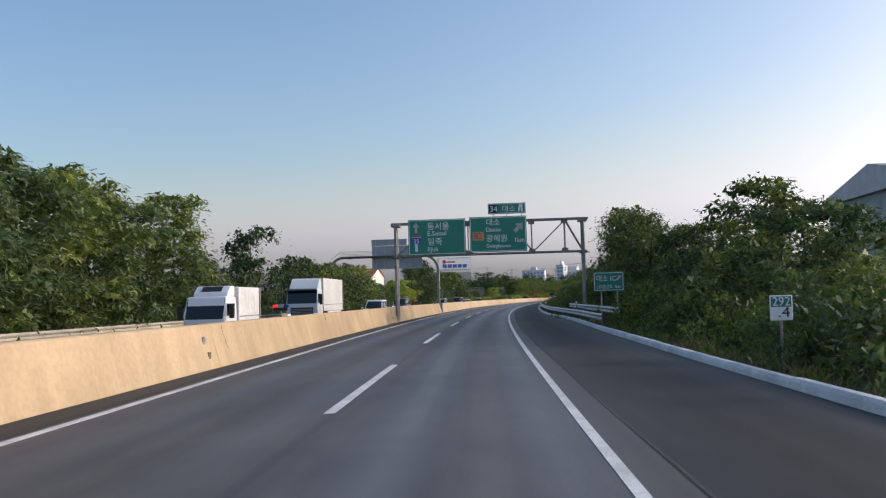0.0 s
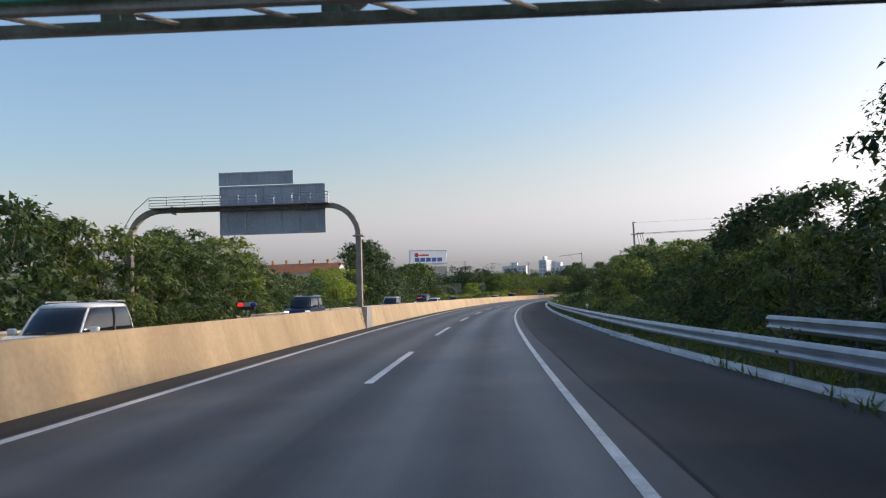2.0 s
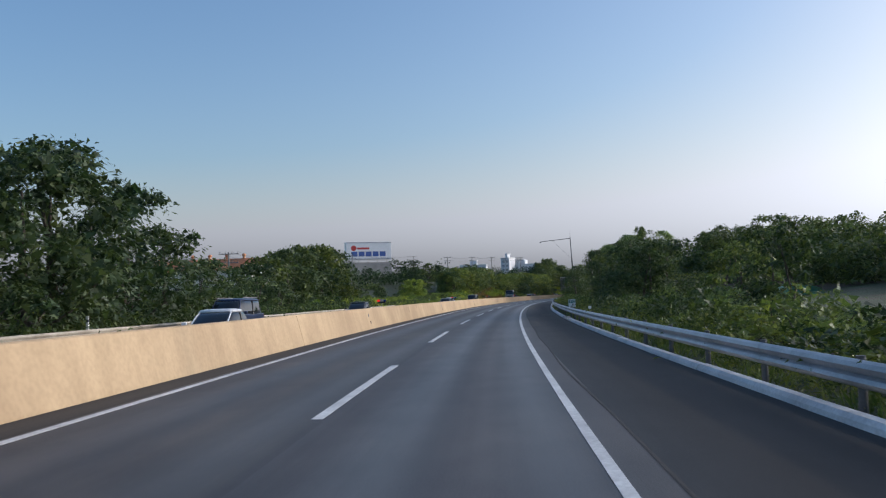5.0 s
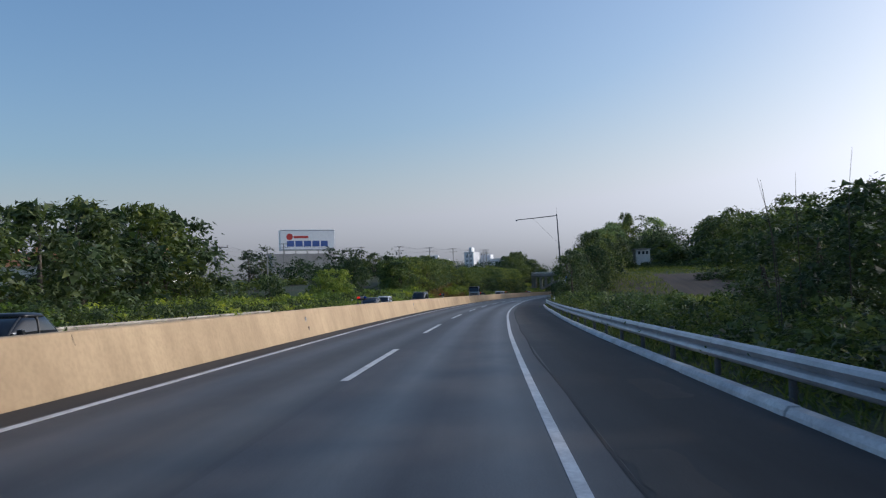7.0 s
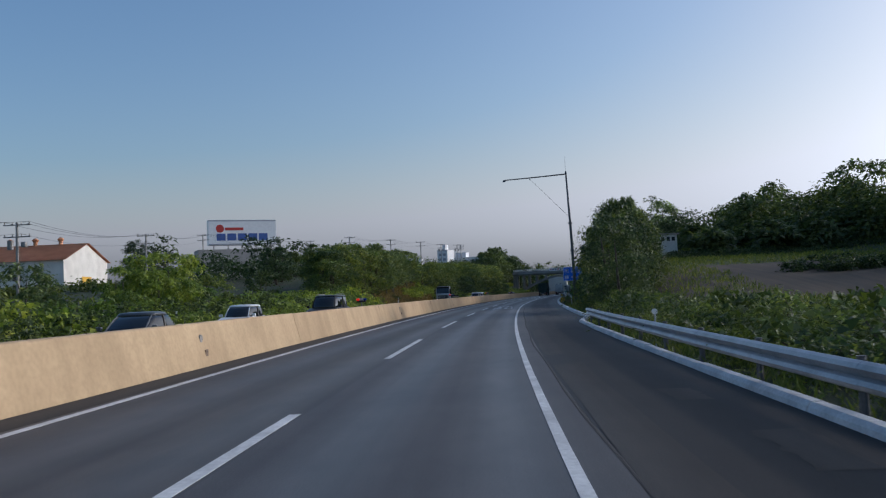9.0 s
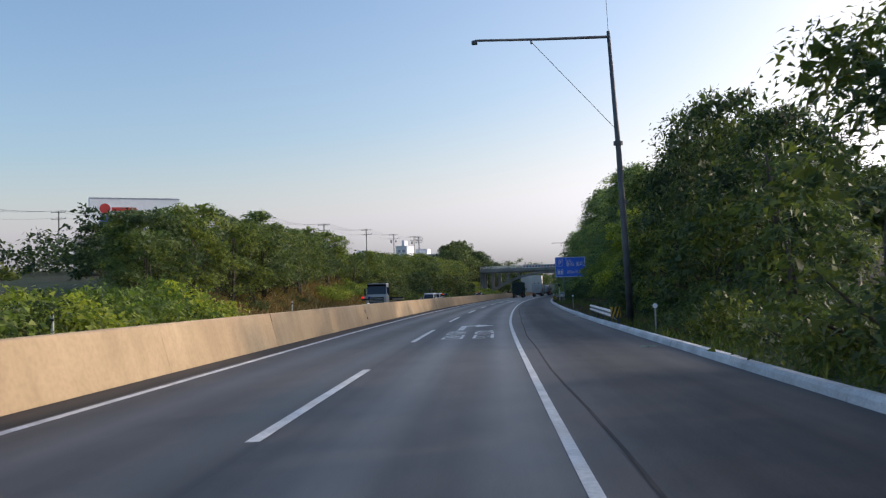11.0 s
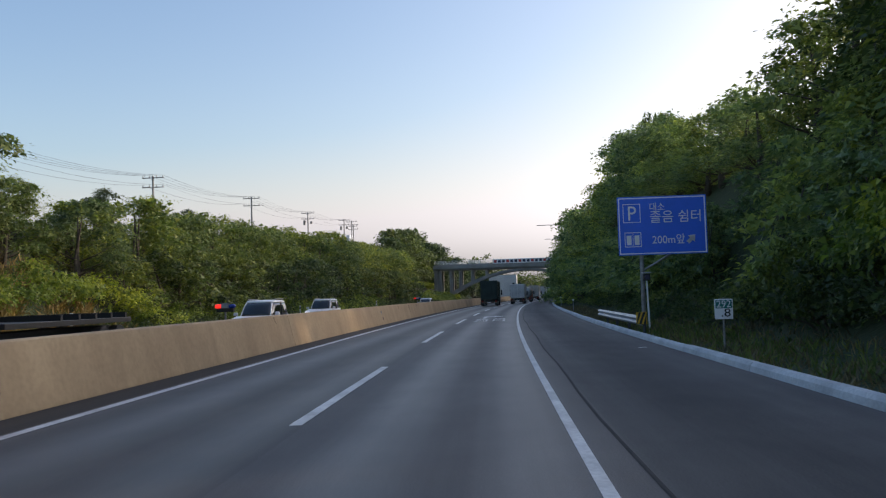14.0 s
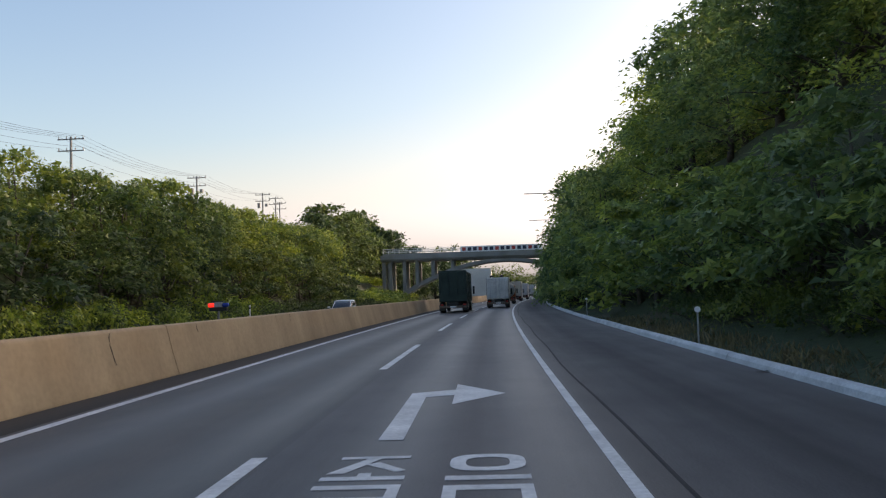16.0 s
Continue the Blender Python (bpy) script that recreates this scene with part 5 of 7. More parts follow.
def car(s, d, paint, kind, label, turn=180):
    """A passenger car whose nose points along +y of its own frame."""
    L, W, H = {"sedan": (4.8, 1.84, 1.45), "suv": (4.7, 1.9, 1.72), "hatch": (4.0, 1.72, 1.52), "van": (5.1, 1.95, 1.92)}[kind]
    g = thing("car", place(s, d, 0, turn), label, "car", "oncoming vehicles")
    p = PAINTS[paint]
    b = H * 0.56
    h = L / 2
    hood = {"sedan": 0.27, "suv": 0.27, "hatch": 0.24, "van": 0.19}[kind] * L
    tail = {"sedan": 0.16, "suv": 0.03, "hatch": 0.04, "van": 0.02}[kind] * L
    part("body", slab([(-h, 0.35), (-h + 0.05, b * 0.95), (-h + tail, b), (h - hood, b), (h - 0.25, b * 0.86), (h, b * 0.66), (h, 0.3), (h - 0.2, 0.2), (-h + 0.2, 0.2)], -W / 2, W / 2, lambda z: 1.0 if z < b * 0.9 else 0.97, 0.06), p, g, smooth=False)
    a, e = -h + tail * 0.6 + 0.08, h - hood - 0.05
    rake = {"sedan": 1.2, "suv": 0.9, "hatch": 0.85, "van": 0.8}[kind]
    back = {"sedan": 1.1, "suv": 0.4, "hatch": 0.4, "van": 0.18}[kind]

    def ring(z, grow=0.0):
        """A rounded outline of the cabin at a height."""
        u = (z - b) / (H - b)
        y1, y0 = e - rake * (0.75 * u + 0.25 * u ** 3) + grow, a + back * (0.7 * u + 0.3 * u ** 3) - grow
        w = W / 2 * (0.975 - 0.1 * u - 0.07 * u ** 3) + grow
        pts = []
        for k in range(20):
            c, q = math.cos(2 * math.pi * k / 20), math.sin(2 * math.pi * k / 20)
            c, q = math.copysign(abs(c) ** 0.32, c), math.copysign(abs(q) ** 0.32, q)
            pts.append((w * c * (1 - 0.06 * max(0.0, q)), (y0 + y1) / 2 + (y1 - y0) / 2 * q + 0.12 * (1 - c * c) * (q > 0.5), z))
        return pts

    def loft(rings):
        bm = bmesh.new()
        vs = [[bm.verts.new(p) for p in r] for r in rings]
        for r0, r1 in zip(vs, vs[1:]):
            for k in range(20):
                bm.faces.new((r0[k], r0[(k + 1) % 20], r1[(k + 1) % 20], r1[k]))
        bm.faces.new(vs[-1])
        bm.faces.new(vs[0][::-1])
        return bm

    zs = [b - 0.03 + (H - 0.1 - b) * k / 4 for k in range(5)]
    part("cabin_glass", loft([ring(z) for z in zs]), DARK_GLASS, g, "dark tinted windows", smooth=True)
    top = ring(H - 0.1, 0.02)
    mid = [sum(q[i] for q in top) / 20 for i in (0, 1)]
    part("roof", loft([[(mid[0] + (x - mid[0]) * f, mid[1] + (y - mid[1]) * f, z) for x, y, _ in top] for f, z in ((1.0, H - 0.12), (0.985, H - 0.07), (0.9, H - 0.025), (0.68, H), (0.35, H + 0.012))]), p, g, smooth=True)
    for sx in (-1, 1):
        for k, mat in (((3, p), (17, p), (0, INK)) if sx > 0 else ((7, p), (13, p), (10, INK))):
            part("pillar", pipe([ring(z, 0.008)[k] for z in zs], 0.03, 6), mat, g)
        part("headlight", box(sx * W * 0.4 - 0.2, sx * W * 0.4 + 0.16, h - 0.16, h - 0.02, b * 0.68, b * 0.82, 0.03), HEADLAMP, g, "pale headlight")
        part("mirror", box(sx * (W / 2 + 0.1) - 0.1, sx * (W / 2 + 0.1) + 0.1, e - 0.28, e - 0.14, b + 0.02, b + 0.17, 0.03), p, g)
        part("tail_light", box(sx * W * 0.42 - 0.12, sx * W * 0.42 + 0.1, -h - 0.01, -h + 0.1, b * 0.75, b * 0.95, 0.02), TAILLAMP, g, "red tail light")
        for y in (h - 0.85, -h + 0.85):
            wheel(g, sx * (W / 2 - 0.12), y, 0.33)
    part("grille", box(-W * 0.24, W * 0.24, h - 0.03, h + 0.015, b * 0.45, b * 0.68, 0.02), INK, g, "dark grille")
    part("bumper", box(-W * 0.46, W * 0.46, h - 0.1, h + 0.03, 0.26, 0.42, 0.03), p, g)
    if kind in ("suv", "van"):
        for sx in (-1, 1):
            part("roof_rail", pipe([(sx * W * 0.36, a + 0.4, H + 0.04), (sx * W * 0.36, e - rake - 0.2, H + 0.04)], 0.025, 6), ZINC_OLD, g)
    return g


def cab(g, W, H, length, paint, y0):
    """A lorry cab with its front at y0 + length."""
    y1 = y0 + length
    c = part("cab", slab([(y0, 0.7), (y0, H), (y1 - 0.35, H), (y1 - 0.06, H * 0.62), (y1, H * 0.52), (y1, 0.5), (y0 + 0.3, 0.5)], -W / 2, W / 2, lambda z: 1 - 0.06 * max(0, (z - H * 0.55) / (H * 0.45)), 0.11), paint, g, smooth=False)
    part("bumper", box(-W / 2 + 0.02, W / 2 - 0.02, y1 - 0.12, y1 + 0.06, 0.4, 0.62, 0.04), INK, c, "dark bumper")
    if H < 2.3:
        # a small flat-nosed cab: tall raked screen between painted pillars, wipers, one thin slot
        part("windscreen", slab([(y1 - 0.36, H - 0.1), (y1 - 0.33, H - 0.08), (y1 + 0.012, H * 0.55), (y1 - 0.04, H * 0.53)], -W / 2 + 0.1, W / 2 - 0.1), DARK_GLASS, c, "large dark windscreen")
        for x in (-0.42, 0.12):
            part("wiper", pipe([(x, y1 + 0.02, H * 0.55), (x + 0.36, y1 - 0.03, H * 0.62)], 0.012, 5), INK, c)
        part("grille", box(-W * 0.26, W * 0.26, y1 - 0.02, y1 + 0.012, 0.82, 0.9, 0.01), INK, c, "thin dark air slot")
    else:
        part("visor", slab([(y1 - 0.3, H - 0.02), (y1 - 0.02, H - 0.12), (y1 - 0.04, H - 0.2), (y1 - 0.3, H - 0.1)], -W / 2 + 0.1, W / 2 - 0.1), INK, c, "dark sun visor")
        part("windscreen", slab([(y1 - 0.33, H - 0.16), (y1 - 0.3, H - 0.14), (y1 + 0.005, H * 0.6), (y1 - 0.04, H * 0.59)], -W / 2 + 0.09, W / 2 - 0.09), DARK_GLASS, c, "dark windscreen")
        part("grille", box(-W * 0.36, W * 0.36, y1 - 0.02, y1 + 0.03, 0.75, H * 0.48, 0.02), INK, c, "dark grille")
        for k in range(4):
            z = 0.8 + (H * 0.48 - 0.85) * k / 4
            part("grille_bar", box(-W * 0.34, W * 0.34, y1 + 0.03, y1 + 0.05, z, z + 0.06), ZINC, c)
    for sx in (-1, 1):
        part("side_window", box(sx * W / 2 * 0.985 - 0.02, sx * W / 2 * 0.985 + 0.02, y0 + 0.45, y1 - 0.3, H * 0.6, H * 0.85, 0.01), DARK_GLASS, c, "dark side window")
        part("headlight", box(sx * W * 0.4 - 0.16, sx * W * 0.4 + 0.14, y1 - 0.03, y1 + 0.03, 0.62, 0.84, 0.03), HEADLAMP, c)
        part("mirror", box(sx * (W / 2 + 0.2) - 0.1, sx * (W / 2 + 0.2) + 0.1, y1 - 0.3, y1 - 0.2, H * 0.55, H * 0.82, 0.03), INK, c, "black mirror")
        wheel(g, sx * (W / 2 - 0.17), y1 - min(0.95, length * 0.5), 0.42 if H < 2.4 else 0.5, 0.3)
    part("bumper", box(-W / 2, W / 2, y1 - 0.2, y1 + 0.06, 0.4, 0.7, 0.04), paint, c)
    return c


def lorry(s, d, label, paint="white", load="box", W=2.45, cab_h=2.7, box_h=3.4, length=8.0, turn=180, wind=True):
    """A lorry; its nose points along +y of its own frame, its tail stands at y = 0."""
    g = thing("lorry", place(s, d, 0, turn), label, "lorry")
    low = 0.62 if cab_h < 2.3 else 0.95
    part("chassis", box(-0.45, 0.45, 0.1, length, low - 0.3, low, 0.02), INK, g, "dark chassis")
    cl = 1.9 if cab_h > 2.3 else 1.75
    cy = length - cl
    cab(g, W * 0.97, cab_h, cl, PAINTS[paint], cy)
    if load == "box":
        b = part("cargo_box", box(-W / 2, W / 2, 0, cy - 0.12, low + 0.02, box_h, 0.05), BOX_WHITE, g, "white cargo box")
        for sx in (-1, 1):
            part("rear_door", box(sx * 0.02 if sx > 0 else -W / 2 + 0.08, W / 2 - 0.08 if sx > 0 else -0.02, -0.05, -0.002, low + 0.12, box_h - 0.12, 0.02), BOX_SILVER, b, "silver rear door")
            for x in (0.22, 0.8):
                part("lock_bar", pipe([(sx * x, -0.07, low + 0.1), (sx * x, -0.07, box_h - 0.1)], 0.025, 6), ZINC, b)
            part("edge_trim", box(sx * W / 2 - 0.05, sx * W / 2 + 0.012, -0.06, 0.06, low, box_h, 0.01), ZINC_OLD, b)
            part("side_skirt", box(sx * W / 2 - 0.03, sx * W / 2 + 0.01, 1.0, cy - 1.4, 0.45, low + 0.01), WHITE_PAINT, b)
            part("hinge_line", box(sx * W / 2 - 0.01, sx * W / 2 + 0.012, 0.1, cy - 0.2, low + 0.5, low + 0.55), ZINC_OLD, b)
    elif load == "tarp":
        b = part("dump_body", box(-W / 2, W / 2, 0, cy - 0.15, low + 0.02, box_h, 0.06), TARP, g, "dark green tarpaulined body")
        for k in range(6):
            y = 0.3 + (cy - 0.7) * k / 5
            for sx in (-1, 1):
                part("side_rib", box(sx * W / 2 - 0.02, sx * W / 2 + 0.06, y - 0.05, y + 0.05, low, box_h - 0.1), PAINTS["green"], b)
        for x in (-1.1, -0.4, 0.35, 1.0):
            part("tarp_fold", pipe([(x, -0.02, low + 0.5), (x + 0.1, -0.05, (low + box_h) / 2), (x - 0.06, -0.02, box_h)], [0.03, 0.05, 0.02], 6), TARP, b)
        part("roll_bar", pipe([(-W / 2, 0.1, box_h + 0.04), (W / 2, 0.1, box_h + 0.04)], 0.06, 8), TARP, b)
    elif load == "tank":
        b = part("tank", pipe([(0, 0.0, 2.0), (0, 0.25, 2.0), (0, cy - 0.4, 2.0), (0, cy - 0.2, 2.0)], [0.9, 1.15, 1.15, 0.9], 20), BOX_SILVER, g, "silver round tank", smooth=True)
        part("ladder", box(-0.25, 0.25, -0.06, 0.0, 1.0, 3.0, 0.01), ZINC_OLD, b)
    elif load == "flat":
        b = part("flat_bed", box(-W / 2, W / 2, 0, cy - 1.6, low + 0.1, low + 0.28, 0.02), INK, g, "low dark flat bed")
        for k in range(5):
            part("crossbar", box(-W / 2, W / 2, 0.4 + k * 1.2, 0.55 + k * 1.2, low + 0.28, low + 0.46), INK, b)
    if wind and load in ("box",):
        part("roof_fairing", slab([(cy - 0.05, cab_h), (cy + 0.1, box_h - 0.05), (cy + 0.5, box_h - 0.1), (cy + cl - 0.5, cab_h)], -W / 2 + 0.15, W / 2 - 0.15, None, 0.05), PAINTS[paint], g, "sloping roof fairing")
    for sx in (-1, 1):
        for y in ((0.9, 2.2) if length > 7 else (0.9,)):
            wheel(g, sx * (W / 2 - 0.2), y, 0.48 if cab_h > 2.3 else 0.33, 0.4)
        part("tail_light", box(sx * W * 0.4 - 0.13, sx * W * 0.4 + 0.13, -0.06, 0.0, 0.64, 0.76, 0.02), TAILLAMP, g, "red tail light")
        part("mud_flap", box(sx * (W / 2 - 0.22) - 0.25, sx * (W / 2 - 0.22) + 0.25, 0.28, 0.31, 0.2, 0.7), INK, g)
    part("rear_bumper", box(-W / 2 + 0.05, W / 2 - 0.05, -0.08, 0.04, 0.42, 0.6, 0.02), RUST, g, "rusty dark rear bumper")
    part("number_plate", box(-0.26, 0.26, -0.1, -0.081, 0.46, 0.58), SIGN_WHITE, g, "plain pale plate")
    if load == "box" and turn == 0:
        for x in (-0.65, 0.45):
            part("roof_unit", pipe([(x - 0.18, 0.3, box_h + 0.14), (x + 0.18, 0.3, box_h + 0.14)], 0.13, 10), INK, g, "round black roof ventilator")
    return g


# the lorries ahead, going the same way
lorry(508, -4.2, "dark green tarpaulin-covered tipper lorry in the fast lane", "green", "tarp", 2.5, 2.9, 3.65, 9.5, 0)
lorry(526, -0.65, "white box lorry with silver rear doors and roof ventilators", "white", "box", 2.4, 2.6, 3.3, 8.5, 0)
lorry(556, -0.6, "silver tank lorry with a red frame", "orange", "tank", 2.4, 2.7, 3.2, 9.0, 0)
lorry(592, -0.7, "white box lorry far ahead in the driving lane", "white", "box", 2.4, 2.7, 3.6, 9.0, 0)
lorry(622, -0.7, "grey box lorry far ahead in the driving lane", "grey", "box", 2.4, 2.7, 3.5, 9.0, 0)
lorry(660, -0.7, "white box lorry at the far bend", "white", "box", 2.4, 2.7, 3.5, 9.0, 0)
# oncoming traffic
small = lorry(37.0, -11.6, "small white refrigerated lorry with a roof cooler", "white", "box", 1.8, 2.0, 2.4, 5.1, 180, False)
part("cooler", slab([(3.25, 2.0), (3.25, 2.44), (3.75, 2.44), (4.2, 2.16), (4.26, 2.0)], -0.72, 0.72, None, 0.05), PAINTS["white"], small, "white slanted roof cooling unit")
part("cooler_grille", slab([(3.82, 2.41), (3.84, 2.425), (4.14, 2.235), (4.12, 2.215)], -0.42, 0.42), INK, small, "dark cooler grille")
lorry(70.5, -14.2, "white box lorry with a tall roof fairing", "white", "box", 2.45, 2.7, 3.5, 9.5)
car(75.0, -10.9, "white", "suv", "white compact suv with dark windows on the oncoming carriageway")
car(117.5, -14.6, "blue", "van", "dark blue van on the oncoming carriageway")
car(146.5, -12.6, "silver", "suv", "silver grey suv with pale headlights on the oncoming carriageway")
car(172.0, -11.2, "white", "sedan", "white saloon car on the oncoming carriageway")
car(184.0, -14.4, "blue", "van", "dark blue van behind the median barrier")
car(218.0, -14.0, "black", "sedan", "black saloon car behind the median barrier")
car(278.0, -12.8, "grey", "sedan", "dark grey saloon car behind the median barrier")
car(296.0, -14.6, "white", "hatch", "white hatchback behind the median barrier")
car(305.3, -11.6, "black", "van", "black van behind the median barrier")
lorry(411.0, -15.0, "grey tractor lorry with an empty low flat trailer", "silver", "flat", 2.45, 3.05, 3.1, 12.0)
car(422.0, -11.9, "white", "suv", "white suv following the grey lorry")
car(447.0, -14.3, "white", "suv", "white suv on the outer oncoming lane")
car(500.5, -12.6, "white", "sedan", "white saloon car far off on the oncoming carriageway")


# ---- plants ----
def unit(v):
    return v / np.maximum(np.linalg.norm(v, axis=-1, keepdims=True), 1e-9)


def leaf_mesh(name, at, way, size, wide, rs, slim=False):
    """Many small leaves, each from its foot along its way; slim ones are folded blades."""
    n = len(at)
    across = unit(np.cross(way, unit(rs.normal(size=(n, 3)))))
    over = np.cross(way, across)
    L = size[:, None]
    w = L * wide
    if not slim:
        v = np.stack([at, at + way * L * 0.68 + across * w * 0.62, at + way * L - across * w * 0.3 - np.array([0, 0, 0.1]) * L], 1).reshape(-1, 3)
        return mesh_of(name, v, np.arange(3 * n).reshape(n, 3))
    mid = at + way * L * 0.5 + over * w * 0.22
    tip = at + way * L - np.array([0, 0, 0.12]) * L
    v = np.stack([at, mid + across * w / 2, tip, mid - across * w / 2], 1).reshape(-1, 3)
    return mesh_of(name, v, np.arange(4 * n).reshape(n, 4))


def crown_points(rs, lobes, n, droop, shell=0.55):
    """Foot and way of n leaves over a set of lobes, rows of x, y, z, r."""
    lobes = np.asarray(lobes, float)
    pick = rs.choice(len(lobes), n, p=lobes[:, 3] ** 2 / (lobes[:, 3] ** 2).sum())
    out = unit(rs.normal(size=(n, 3)) + np.array([0, 0, 0.7]))
    r = lobes[pick, 3] * (shell + (1.12 - shell) * rs.random(n)) * (1 + 0.16 * rs.normal(size=n))
    at = lobes[pick, :3] + out * r[:, None] * np.array([1.15, 1.15, 0.6])
    at[:, 2] -= 0.26 * np.hypot(at[:, 0] - lobes[pick, 0], at[:, 1] - lobes[pick, 1])
    way = unit(out * np.array([0.9, 0.9, 0.1]) + rs.normal(size=(n, 3)) * np.array([0.6, 0.6, 0.35]) + np.array([0, 0, -droop]))
    face = unit(out * 0.8 + np.array([0, 0, 0.5]) + rs.normal(size=(n, 3)) * 0.4)
    return at, way, unit(np.cross(face, way))


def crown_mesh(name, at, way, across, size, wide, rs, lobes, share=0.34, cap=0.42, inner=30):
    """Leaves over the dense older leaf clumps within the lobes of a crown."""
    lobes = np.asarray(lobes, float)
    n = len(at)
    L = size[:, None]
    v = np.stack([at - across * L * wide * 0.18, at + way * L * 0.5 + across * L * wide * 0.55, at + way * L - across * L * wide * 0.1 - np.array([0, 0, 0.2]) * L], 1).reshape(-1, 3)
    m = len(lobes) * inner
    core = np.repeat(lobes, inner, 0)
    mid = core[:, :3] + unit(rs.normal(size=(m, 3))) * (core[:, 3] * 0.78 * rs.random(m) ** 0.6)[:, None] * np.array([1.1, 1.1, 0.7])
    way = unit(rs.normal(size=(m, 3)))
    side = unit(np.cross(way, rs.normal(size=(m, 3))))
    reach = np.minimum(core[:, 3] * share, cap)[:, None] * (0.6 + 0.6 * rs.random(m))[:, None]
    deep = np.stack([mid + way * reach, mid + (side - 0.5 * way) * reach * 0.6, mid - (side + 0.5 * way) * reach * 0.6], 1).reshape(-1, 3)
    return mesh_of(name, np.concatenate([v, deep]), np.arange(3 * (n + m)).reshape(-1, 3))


def tree_model(seed, h, r, low, leaf, n, size, wide=0.36, droop=0.25, nl=26, name="locust_tree", label="", category="tree", stems=1, big=1.0):
    """A tapered trunk with limbs to every lobe of an uneven crown."""
    rs = np.random.RandomState(seed)
    g = thing(name, Matrix(), label, category, "roadside " + category + "s")
    lobes = []
    for k in range(nl):
        u = (k + 0.5) / nl
        z = low + (h - low) * (0.08 + 0.92 * u) + rs.normal() * 0.25
        spread = r * math.sqrt(1.02 - (max(0.0, u - 0.3) / 0.72) ** 2) * (0.3 + 0.7 * math.sqrt(rs.random()))
        a = rs.random() * 2 * math.pi
        lr = r * (0.25 + 0.15 * rs.random()) * (1.0 - 0.2 * u) * big
        lobes.append((spread * math.cos(a), spread * math.sin(a), min(z, h - lr * 0.5), lr))
    bm = bmesh.new()
    for k in range(stems):
        bend = rs.normal(size=2) * 0.3
        top = Vector((bend[0], bend[1], h * 0.8))
        foot = Vector((rs.normal() * 0.25 * (stems > 1), rs.normal() * 0.25 * (stems > 1), -0.6))
        mid = (foot + top) / 2 + Vector((rs.normal() * 0.25, rs.normal() * 0.25, 0))
        rad = 0.028 * h / math.sqrt(stems)
        tube(bm, [foot, foot.lerp(mid, 0.5), mid, mid.lerp(top, 0.5), top], [rad * 1.25, rad, rad * 0.75, rad * 0.5, rad * 0.2], 7)
        for x, y, z, lr in lobes[k::stems][:max(4, 10 - 2 * stems)]:
            t = min(0.95, max(0.2, (z - 0.15 * h) / (h * 0.8)))
            a = foot.lerp(mid, t * 2) if t < 0.5 else mid.lerp(top, t * 2 - 1)
            b = Vector((x, y, z))
            tube(bm, [a, a.lerp(b, 0.5) + Vector((0, 0, -0.15)), b], [rad * 0.42, rad * 0.28, rad * 0.1], 4)
    part("trunk", bm, BARK, g, smooth=True)
    at, way, across = crown_points(rs, lobes, n, droop)
    ls = size * (0.6 + 0.8 * rs.random(n))
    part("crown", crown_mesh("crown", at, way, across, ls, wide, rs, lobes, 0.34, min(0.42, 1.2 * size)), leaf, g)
    return g


def shrub_model(seed, h, r, leaf, n, size, wide=0.4, name="shrub", label="", droop=0.15, spikes=0):
    rs = np.random.RandomState(seed)
    g = thing(name, Matrix(), label, "shrub", "roadside shrubs")
    lobes = []
    for k in range(16):
        a, q = rs.random() * 2 * math.pi, math.sqrt(rs.random())
        lr = r * (0.28 + 0.2 * rs.random())
        lobes.append((q * r * math.cos(a), q * r * math.sin(a), max(lr * 0.5, (h - lr) * (1 - 0.75 * q * q) * (0.35 + 0.65 * rs.random())), lr))
    bm = bmesh.new()
    for x, y, z, lr in lobes[:9]:
        tube(bm, [(0.15 * x, 0.15 * y, -0.2), (0.5 * x, 0.5 * y, 0.5 * z), (x, y, z)], [0.045, 0.03, 0.01], 5)
    part("stem", bm, BARK, g)
    at, way, across = crown_points(rs, lobes, n, droop)
    ls = size * (0.6 + 0.8 * rs.random(n))
    if spikes:
        k = n // 5
        way[:k] = unit(way[:k] * 0.5 + np.array([0, 0, 0.9]))
        ls[:k] *= 1.9
    keep = at[:, 2] > -0.1
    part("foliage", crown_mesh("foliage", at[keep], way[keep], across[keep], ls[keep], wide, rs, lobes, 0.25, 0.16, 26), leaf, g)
    return g


